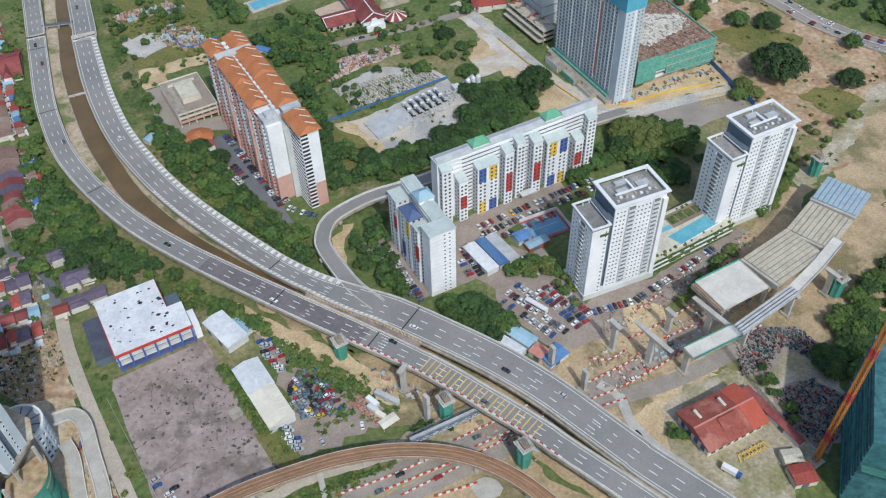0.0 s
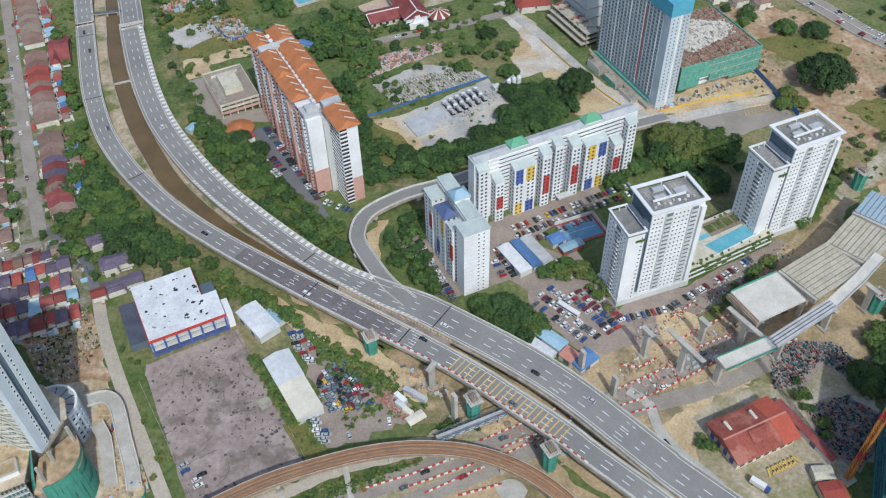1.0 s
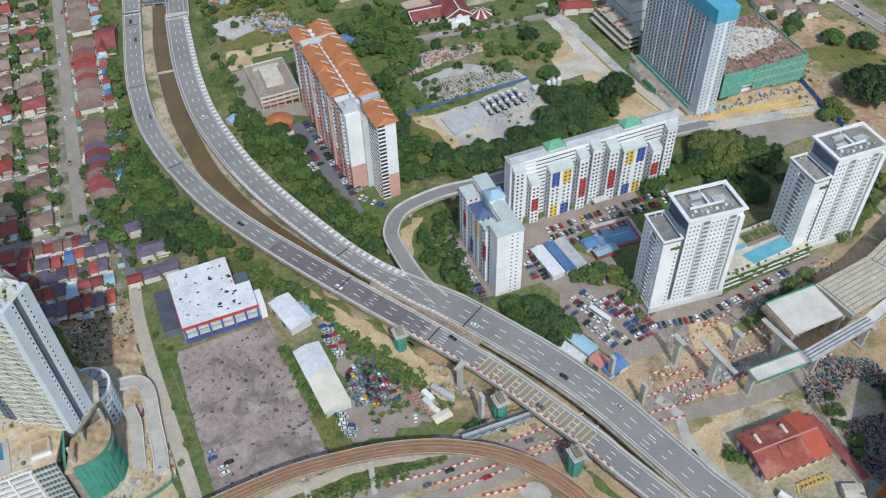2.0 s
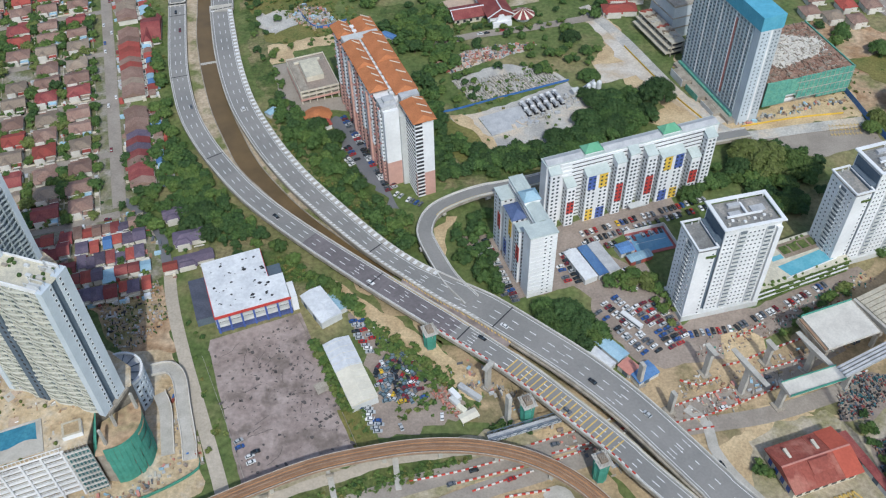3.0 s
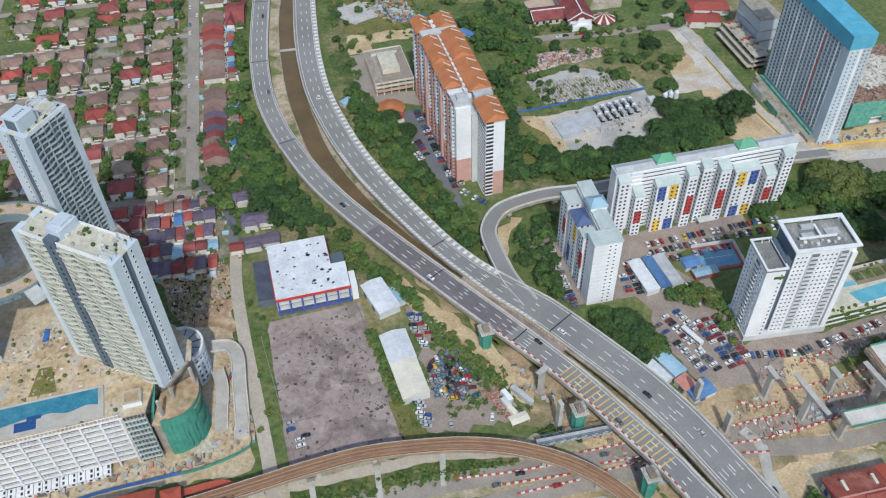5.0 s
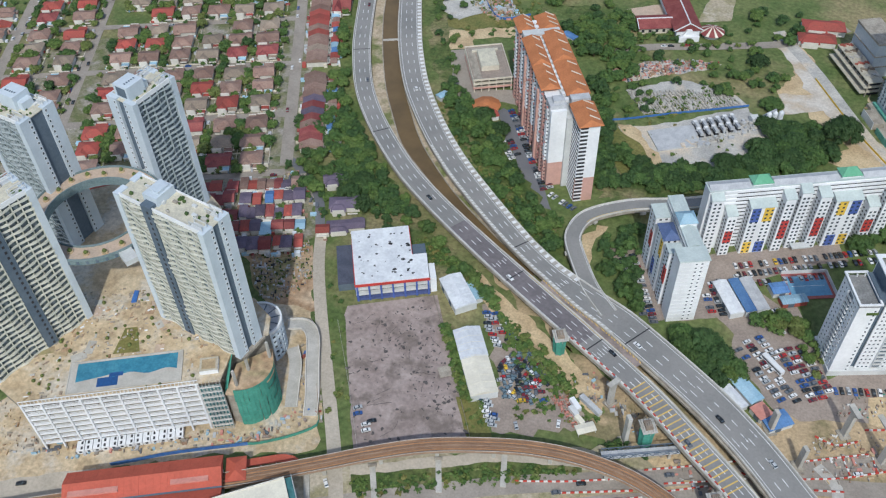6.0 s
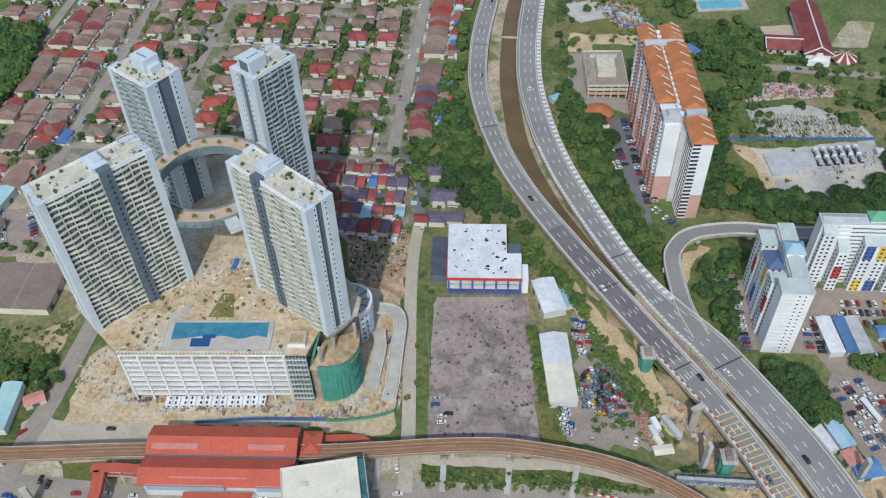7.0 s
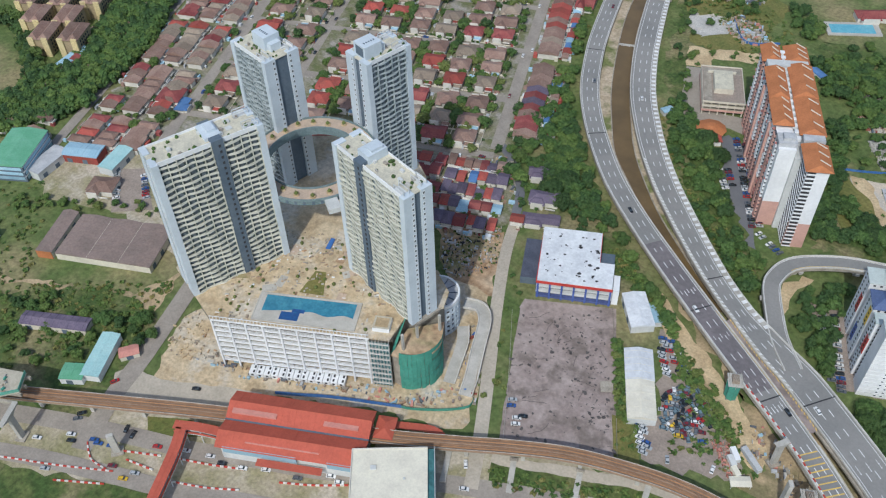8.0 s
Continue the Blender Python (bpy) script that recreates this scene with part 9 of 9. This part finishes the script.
heap("earth heaps and timber beside the podium", "scrap_heap", "scrap", [(-296, 145), (-262, 133), (-276, 112), (-294, 125)], 80, 0.3, 1.1, ["site_earth", "sand", "site_earth", "stained_concrete", "red_dirt", "roof_tan"], 0.5, 17)
heap("pallets and formwork along the ramp", "scrap_heap", "scrap", [(-176, 214), (-150, 182), (-142, 188), (-172, 236)], 90, 0.3, 1.4, ["site_earth", "roof_tan", "stained_concrete", "roof_rust", "tarp_blue", "wall_grey"], 0.8, 18)
heap("timber, barrier pieces and spoil among the bridge piers", "scrap_heap", "scrap", [(66, 236), (70, 262), (118, 284), (126, 270), (88, 242)], 150, 0.3, 1.2, ["barrier_red", "barrier_white", "roof_tan", "stained_concrete", "rail_brown", "site_earth", "yard", "parapet_grey"], 0.7, 19)
heap("bricks and pipes below the white blocks", "scrap_heap", "scrap", [(78, 276), (98, 282), (150, 318), (176, 340), (170, 346), (128, 316), (84, 288)], 300, 0.25, 0.9, ["roof_rust", "barrier_white", "roof_tan", "stained_concrete", "net_green", "yard"], 0.7, 20)
heap("rubble on cleared ground", "rubble", "rubble", [(-231, 272), (-205, 292), (-190, 268), (-196, 246), (-212, 246)], 520, 0.3, 1.3, ["stained_concrete", "dirt", "red_dirt", "leaf1", "yard", "leaf3", "roof_grey", "dark"], 0.5, 7)
heap("clutter among the road works", "scrap_heap", "scrap", [(-40, 250), (-18, 238), (10, 222), (40, 205), (44, 210), (12, 230), (-14, 252), (-36, 262)], 130, 0.4, 1.6, JUNK, 1.0, 8)
heap("clutter along the unfinished ramp", "scrap_heap", "scrap", [(74, 250), (110, 272), (150, 310), (200, 350), (214, 350), (160, 296), (112, 262), (80, 244)], 240, 0.4, 1.8, JUNK, 1.2, 9)
heap("rubbish and low sheds behind the shop houses", "scrap_heap", "scrap", [(-250, 330), (-215, 306), (-206, 312), (-240, 344)], 60, 0.6, 2.2, JUNK, 1.6, 10)
heap("rusty reinforcement stacks beside containers", "rebar_stack", "rebar", [(-47.5, 238.9), (-39.2, 243.9), (-37.5, 240), (-31, 228), (-33, 227), (-42, 235), (-45.4, 236.6)], 150, 0.4, 1.2, ["rail_brown", "roof_faded", "stained_concrete", "roof_rust"], 0.8, 12)
heap("grey stone heaps at a batching plant", "stone_heap", "stone heap", [(-28, 446), (-12, 452), (4, 468), (16, 480), (22, 490), (8, 486), (-20, 460)], 90, 0.8, 2.6, ["gravel", "roof_grey", "concrete"], 1.8, 13)
ks = Geo()
rng = random.Random(14)
for r in range(15):
    for i in range(26):
        a = Vector((-70, 491, 0)).lerp(Vector((-55, 472, 0)), r / 14)
        b = Vector((-8, 516, 0)).lerp(Vector((5, 502, 0)), r / 14)
        if rng.random() < 0.86:
            p = a.lerp(b, (i + rng.uniform(-0.3, 0.3)) / 26)
            ks.obox(p.x, p.y, 0, 0.4 + rng.uniform(0.4, 1.0), 1.7, 0.8, 115 + rng.uniform(-5, 5))
thing("kerb_stacks", "rows of stacked grey concrete kerbs", "kerb stacks", kind="stuff", geo=ks, mats="parapet_grey")
thing("concrete_pad", "wide grey concrete pad of the batching plant", "pad", -31, 453.5, 0, 32, kind="structure", geo=Geo().box(-15, -10, 0, 15, 10, 1.0), mats="roof_grey")
sl_ = thing("batching_plant", "pale steel silos and conveyor of a batching plant", "batching plant", 20, 487, 0, 30)
for i in range(3):
    part("silo", Geo().cyl(i * 4, 0, 0, 9, 1.6, 12).cyl(i * 4, 0, 9, 10.4, 1.6, 12, r2=0.3), "roof_white", sl_)
part("conveyor", Geo().beam((-8, 4, 1), (6, 3, 9), 1.4, 0.8), "roof_grey", sl_)
part("hopper", Geo().box(-9, 2, 0, -4, 7, 4), "wall_grey", sl_)
mm = [Geo().box(-3.6, -1.2, 0.9, 2.2, 1.2, 1.4).mesh("chassis", "dark"), Geo().box(2.2, -1.2, 0.5, 4.2, 1.2, 3.0).mesh("cab", "car_white"), Geo().beam((-3.4, 0, 2.9), (1.8, 0, 2.3), 1.75, 1.75).mesh("drum", "roof_grey")]
for i in range(12):
    q = Vector((-21, 468, 0)).lerp(Vector((-0.5, 483, 0)), (i % 6) / 5) + Vector((3.4, -6.6, 0)) * (i // 6)
    t = thing("mixer_truck", "white concrete mixer truck parked in a row", "truck", q.x, q.y, 0.7, 120, group="parked mixer trucks")
    for nm, me in zip(("chassis", "cab", "drum"), mm):
        part(nm, me, None, t)
    for a in (-2.4, -1.2, 3.0):
        for s in (-1.1, 1.1):
            part("wheel", Geo().box(a - 0.5, s - 0.2, 0, a + 0.5, s + 0.2, 0.95), "rubber", t)

# ---- cars ----
def car_body():
    g = Geo()
    prof = [(-2.15, 0.35), (2.15, 0.35), (2.2, 0.72), (1.25, 0.9), (-1.7, 0.95), (-2.2, 0.85)]
    n = len(g.v)
    for s in (-0.86, 0.86):
        g.v += [(x, s, z) for x, z in prof]
    k = len(prof)
    for i in range(k):
        j = (i + 1) % k
        g.f.append((n + i, n + k + i, n + k + j, n + j)[::-1]), g.m.append(0)
    g.f.append(tuple(n + i for i in range(k))), g.m.append(0)
    g.f.append(tuple(n + k + k - 1 - i for i in range(k))), g.m.append(0)
    g.prism([(-1.35, -0.68), (0.35, -0.68), (0.35, 0.68), (-1.35, 0.68)], 1.40, 1.47)
    return g



wheel_m = Geo().prism([(0.32 * math.cos(i * 0.785), 0.32 * math.sin(i * 0.785)) for i in range(8)], -0.1, 0.1).mesh("wheel", "rubber")
BODY = car_body()
GLASSHOUSE = Geo().prism([(-1.85, -0.78), (1.1, -0.78), (1.1, 0.78), (-1.85, 0.78)], 0.88, 1.41, shrink=[(-1.35, -0.66), (0.4, -0.66), (0.4, 0.66), (-1.35, 0.66)])
COLOURS = ["white", "silver", "black", "grey", "red", "blue", "maroon", "yellow", "steel"]
CARS = ["white"] * 6 + ["silver"] * 4 + ["black"] * 5 + ["grey"] * 3 + ["red"] * 2 + ["blue"] * 2 + ["maroon"] * 2
crng = random.Random(3)
ALL_CARS = []


def car(x, y, deg, colour=None, z=0.2, group="parked cars", state="parked car", wheels=True):
    """Notes a car; all are built once their number is known."""
    ALL_CARS.append((x, y, z, deg, colour or crng.choice(CARS), group, state, wheels))


def build_cars():
    """The nearest 300 are things of their own, the rest one joined crowd."""
    body_m = {c: BODY.mesh("body", "car_" + c) for c in COLOURS}
    glass_m = GLASSHOUSE.mesh("glasshouse", "glass")
    rest = Geo()
    for i, (x, y, z, deg, colour, group, state, wheels) in enumerate(sorted(ALL_CARS, key=lambda q: math.hypot(q[0], q[1]))):
        m = pose(x, y, z, 0, 0, deg)
        if i < 300:
            t = new("car", body_m[colour])
            t.matrix_world = m
            tagged(t, "%s %s" % (colour, state + " on open ground" if state == "parked car" else state), "car", group)
            part("glasshouse", glass_m, None, t, "dark car glass")
            if wheels and i < 75:
                for a in (-1.35, 1.35):
                    for s in (-0.78, 0.78):
                        part("wheel", wheel_m, None, t, at=Matrix.Translation((a, s, 0.32)) @ pose(0, 0, 0, 90))
        else:
            rest.join(BODY, m, [COLOURS.index(colour)]).join(GLASSHOUSE, m, [len(COLOURS)])
    thing("far_cars", "further parked cars of many colours", "cars", kind="stuff", geo=rest, mats=["car_" + c for c in COLOURS] + ["glass"])


def car_row(p, q, step=2.7, turn=90, skip=0.12, group="parked cars", wheels=False, pal=None):
    P, Q = Vector((*p, 0)), Vector((*q, 0))
    d = (Q - P).length
    a = math.degrees(math.atan2(Q.y - P.y, Q.x - P.x))
    for i in range(int(d / step)):
        if crng.random() > skip:
            c = P.lerp(Q, (i + 0.5) * step / d)
            car(c.x + crng.uniform(-0.3, 0.3), c.y + crng.uniform(-0.3, 0.3), a + turn + crng.choice([0, 180]) + crng.uniform(-3, 3), crng.choice(pal) if pal else None, group=group, wheels=wheels)


# in front of the long slab
for o, skip in ((-7, 0.15), (-13.5, 0.2), (-20.5, 0.3)):
    n = Vector((0.477, -0.879, 0)) * -o
    a, b = Vector((16, 361, 0)) + n, Vector((88, 400, 0)) + n
    if o == -20.5:
        b = a.lerp(b, 0.55)
    car_row((a.x, a.y), (b.x, b.y), 2.8, skip=skip, group="cars in front of the slab block", pal=CARS + ["black", "black", "yellow"])
for p, q in (((-40, 345), (-30, 325)), ((-30, 325), (-17, 303)), ((-33, 345), (-22, 322)), ((-22, 322), (-11, 300)), ((10, 340), (21, 318)), ((14, 343), (25, 321)), ((9, 330), (16, 316)), ((33, 306), (62, 277)), ((38, 311), (50, 299)), ((53, 309), (73, 283)), ((49, 306), (69, 280)), ((30, 300), (58, 272)), ((58, 312), (76, 287)), ((22, 350), (33, 330)), ((44, 332), (56, 318)), ((40, 329), (50, 316))):
    car_row(p, q, 2.7, skip=0.12, group="cars of the market car park", pal=CARS + ["red", "red", "maroon"] if p[0] > 45 else None)
for p, q in (((-137, 446), (-93, 377)), ((-132, 447), (-90, 380)), ((-141, 424), (-119, 397)), ((-137, 427), (-114, 398)), ((-90, 376), (-70, 367))):
    car_row(p, q, 2.8, skip=0.2, group="cars beside the orange-roofed block")
car_row((-92, 538), (-36, 563), 5.5, turn=0, skip=0.25, group="cars along the temple street")
for p, q in (((76, 290), (99, 297)), ((99, 297), (126, 316)), ((126, 316), (150, 334))):
    car_row(p, q, 2.9, skip=0.25, group="cars along the street")
rng = random.Random(15)
yard = [(-78, 249), (-68, 230), (-55, 233), (-51, 246), (-61, 260), (-71, 260)]
spots = []
for _ in range(6000):
    x, y = rng.uniform(-80, -50), rng.uniform(229, 262)
    if in_poly(x, y, yard) and all((x - a) ** 2 + (y - b) ** 2 > 4.6 for a, b in spots) and len(spots) < 72:
        spots.append((x, y))
for x, y in spots:
    car(x, y, rng.choice([30, 120, 75, 150]) + rng.uniform(-12, 12), rng.choice(["silver", "grey", "black", "steel", "steel", "red", "maroon", "silver", "white", "grey", "black", "steel", "yellow"]), group="wrecked cars of the scrap yard", state="scrapped car in a crowded yard", wheels=True)
for p, q in (((-79.5, 227), (-66.5, 212)), ((-77.5, 229), (-65, 214)), ((-95, 278), (-71, 260)), ((-90, 279), (-68, 262)), ((-92, 272), (-80, 258))):
    car_row(p, q, 2.6, skip=0.1, turn=60, group="wrecked cars of the scrap yard", pal=["silver", "white", "blue", "silver", "black", "red"] if p[0] < -80 else ["silver", "white", "blue", "silver"])
for x, y, a, c in ((-129.5, 198, 35, "blue"), (-123.5, 194, 36, "white"), (-121.6, 196.5, 34, "black"), (-122, 191, 36, "white"), (-131, 201, 40, "silver")):
    car(x, y, a, c, group="cars on the asphalt lot")
for x, y, a, c in ((-50, 236, 30, "blue"), (-40, 226, 100, "white"), (-58, 218, 120, "silver"), (134, 172, 120, "white")):
    car(x, y, a, c, group="stray cars")


def on_deck(line, x, off, c, flip=False):
    k = min(range(len(line) - 1), key=lambda j: abs(line[j].x - x))
    p, r = line[k], sides(line)[k]
    q = p + r * off
    car(q.x, q.y, math.degrees(math.atan2(r.x, -r.y)) + (180 if flip else 0), c, z=p.z + 0.02, group="cars on the road", state="car driving on the highway")


for x, o, c in ((-288, 1, "black"), (-279, -2, "maroon"), (-88, 3, "white"), (-26, -3.5, "black"), (-150, 1, "black"), (-240, -3, "grey"), (18, 2, "grey")):
    on_deck(LEFT, x, o, c)
for x, o, c in ((-271, 2, "black"), (51, -2, "silver"), (-12, 4, "white"), (30, 3, "black"), (-200, 1, "white")):
    on_deck(RIGHT, x, o, c, True)
for x, y, a, c in ((-280, 58, 30, "white"), (-260, 66, 30, "blue"), (-269, 63, 30, "blue"), (-266, 63, 30, "blue"), (-243, 79, 30, "red"), (-231, 86, 30, "white"), (-220, 91, 30, "white"), (-213, 92, 30, "black"), (-251, 60, 30, "maroon"), (-242, 59, 30, "yellow"), (-195, 102, 30, "white"), (-183, 112, 30, "blue"), (-181, 108, 30, "grey"), (-170, 118, 30, "white"), (-165, 118, 30, "white"), (-274, 40, 30, "silver"), (-262, 76, 120, "black"), (-257, 76, 110, "black"), (-254, 111, 30, "black"), (-289, 89, 70, "red"), (-291, 47, 30, "white"), (-277, 56, 30, "black"), (-204, 96, 30, "white"), (-235, 84, 30, "blue"), (-286, 68, 55, "black"), (-285, 65, 50, "grey"), (-5, 198, 30, "red"), (13, 218, 25, "grey"), (-22, 200, 25, "black"), (87, 217, 120, "black"), (90, 248, 25, "white"), (60, 238, 25, "silver"), (112, 268, 30, "grey"), (-300, 28, 30, "white"), (-240, 64, 30, "silver"), (-31, 192, 30, "grey"), (30, 226, 28, "white"), (-120, 150, 30, "white"), (-127, 160, 130, "white")):
    car(x, y, a, c, z=0.24, group="cars on the road", state="car driving on the main road")
for p, a in along(FAR, 9.5, 3):
    if 200 < p.x < 380:
        s = sides([p, p + Vector((math.cos(radians(a)), math.sin(radians(a)), 0))])[0]
        for o in (-5.5, -2.5, 3, 6):
            if crng.random() < 0.4:
                q = p + s * o
                car(q.x, q.y, a, z=0.26, group="cars on the far carriageway", state="car driving on the far carriageway", wheels=False)
for i in range(46):
    u = crng.choice([-150, 0, -208, crng.uniform(-140, -5), crng.uniform(-140, -5)])
    v = crng.uniform(0, 270) if u in (-150, 0, -208) else crng.choice([42, 101, 160, 220, -17])
    x, y = uv(u + crng.choice([-2.6, 2.6]) if u in (-150, 0, -208) else u, v + (0 if u in (-150, 0, -208) else crng.choice([-2, 2])))
    car(x, y, 115 if u in (-150, 0, -208) else 25, z=0.32, group="cars on estate streets", wheels=False)
bus = thing("bus", "long white bus parked among cars", "bus", 47.5, 294.5, 0.7, -40)
part("body", Geo().box(-6.6, -1.25, 0.4, 6.6, 1.25, 3.1), "car_white", bus)
part("windows", Geo().box(-6.3, -1.3, 1.5, 6.4, 1.3, 2.4), "glass", bus)
for a in (-4, 4):
    for s in (-1.1, 1.1):
        part("wheel", wheel_m, None, bus, at=Matrix.Translation((a, s, 0.5)) @ pose(0, 0, 0, 90) @ Matrix.Diagonal((1.5, 1.5, 1.5, 1)))
tk = thing("truck", "white box lorry parked beside the red-roofed office", "truck", 124, 196, 0.7, -38)
part("box", Geo().box(-4.5, -1.25, 0.9, 2.4, 1.25, 3.4), "car_white", tk)
part("cab", Geo().box(2.5, -1.15, 0.5, 4.5, 1.15, 2.6), "car_blue", tk)
for a in (-3, 3.4):
    for s in (-1.05, 1.05):
        part("wheel", wheel_m, None, tk, at=Matrix.Translation((a, s, 0.5)) @ pose(0, 0, 0, 90) @ Matrix.Diagonal((1.5, 1.5, 1.5, 1)))

for p, q in (((-420, 186), (-394, 166)), ((-404, 194), (-380, 178))):
    car_row(p, q, 3.0, skip=0.35, group="cars in the factory yard")

g = Geo()
for r in range(3):
    for i in range(9):
        x, y = 172 + i * 2.3, 462.5 + r * 4.2 + i * 0.5
        g.obox(x, y, 0.9, 0.93, 0.3, 3.2, 12)
    g.obox(181.5, 464.5 + r * 4.2, 0.9, 0.93, 19, 0.3, 12)
thing("road_marking", "yellow painted bays of a car park", "road marking", kind="structure", geo=g, mats="paint_yellow")
# dark tar patches, cracks and painted bays on the asphalt lot
rng = random.Random(16)
lot = [(-118, 176), (-163, 246), (-126, 277), (-78, 206)]
g = Geo()
for x, y in scatter0(lot, 130, rng) + scatter0([(-150, 250), (-126, 274), (-84, 212), (-100, 206)], 150, rng):
    r, k = rng.uniform(0.25, 1.3) * rng.uniform(0.4, 1), rng.randint(6, 9)
    el, a0 = rng.uniform(0.25, 0.9), rng.uniform(0, 3.14)
    pts = []
    for i in range(k):
        q = r * rng.uniform(0.6, 1.5)
        a, b = q * math.cos(6.283 * i / k), q * el * math.sin(6.283 * i / k)
        pts.append((x + a * math.cos(a0) - b * math.sin(a0), y + a * math.sin(a0) + b * math.cos(a0), 0.62))
    g.quad(pts)
for _ in range(16):
    x, y = scatter0(lot, 1, rng)[0]
    a = rng.choice([37, 127]) + rng.uniform(-16, 16)
    for j in range(rng.randint(2, 6)):
        nx, ny = x + 2.0 * math.cos(radians(a)), y + 2.0 * math.sin(radians(a))
        if in_poly(nx, ny, lot):
            g.beam((x, y, 0.61), (nx, ny, 0.61), 0.2, 0.03)
        x, y, a = nx, ny, a + rng.uniform(-28, 28)
thing("lot_stains", "black tar patches and cracks on old asphalt", "stains", kind="stuff", geo=g, mats="stain")
thing("concrete_slab", "small stained concrete slab in the asphalt lot", "slab", -99, 236, 0.55, 37, kind="structure", geo=Geo().box(-4.5, -3.2, 0, 4.5, 3.2, 0.12), mats="stained_concrete")
GAR = GARDEN
grng = random.Random(23)
for x, y in GAR:
    if grng.random() < 0.92:
        tree(x + grng.uniform(-1, 1), y + grng.uniform(-1, 1), grng.choice([1.5, 2.0, 2.6, 3.2, 4.0, 4.8]) * grng.uniform(0.85, 1.15), grng.choice([0, 1, 3, 0, 1, 2]), grng, group="garden trees of the estate")

build_houses()
build_cars()
plant_trees()
# scrub and tall grass on the open ground
srng = random.Random(61)
g = Geo()
CLUMP = []
for k in range(5):
    c = Geo()
    r2 = random.Random(200 + k)
    for _ in range(13):
        a, d, s = r2.uniform(0, 6.283), r2.uniform(0, 0.9), r2.uniform(0.25, 0.5)
        p = Vector((d * math.cos(a), d * math.sin(a), r2.uniform(0.15, 0.7)))
        e = Vector((r2.uniform(-1, 1), r2.uniform(-1, 1), r2.uniform(-0.4, 0.6))).normalized() * s
        f = e.cross(Vector((r2.uniform(-1, 1), r2.uniform(-1, 1), 1))).normalized() * s
        c.quad([p - e - f, p + e - f * 0.6, p + e * 0.7 + f, p - e * 0.8 + f * 0.8])
    CLUMP.append(c)
SCRUB = [([(-66, 480), (-8, 527), (2, 508), (-44, 468)], 130), ([(-60, 480), (-70, 400), (0, 420), (40, 440), (10, 470)], 50), ([(-250, 590), (-180, 600), (-120, 540), (-100, 480), (-180, 540)], 420), ([(-215, 470), (-150, 400), (-70, 345), (-80, 330), (-160, 395), (-225, 470)], 380),
         ([(-330, 620), (-290, 480), (-230, 385), (-215, 385), (-270, 490), (-300, 620)], 260), ([(-410, 120), (-330, 70), (-300, 110), (-320, 150), (-380, 100)], 380), ([(-520, 170), (-420, 60), (-330, 60), (-400, 120), (-440, 150)], 300),
         ([(150, 560), (240, 600), (300, 500), (270, 420), (210, 380), (200, 460)], 130), ([(-165, 300), (-120, 300), (-70, 270), (-90, 285), (-140, 320)], 160), ([(-60, 220), (-20, 235), (-40, 255), (-70, 262)], 110), ([(-124, 172), (-166, 240), (-163, 246), (-118, 177)], 14), ([(-80, 208), (-70, 214), (-100, 262), (-106, 258)], 60), ([(-117, 165), (-58, 196), (-26, 206), (-25, 204), (-54, 188), (-112, 158)], 150)]
for poly, n in SCRUB:
    for x, y in scatter0(poly, n, srng):
        if not on_road(x, y, 0.5):
            g.join(srng.choice(CLUMP), Matrix.Translation((x, y, 0)) @ pose(0, 0, 0, 0, 0, srng.uniform(0, 360)) @ Matrix.Diagonal((*[srng.uniform(0.6, 1.9)] * 3, 1)), [srng.choice([0, 1, 1, 2, 3])])
thing("scrub", "low scrub and tall grass on open ground", "scrub", kind="stuff", geo=g, mats=["leaf0", "leaf1", "leaf3", "dry_grass"])
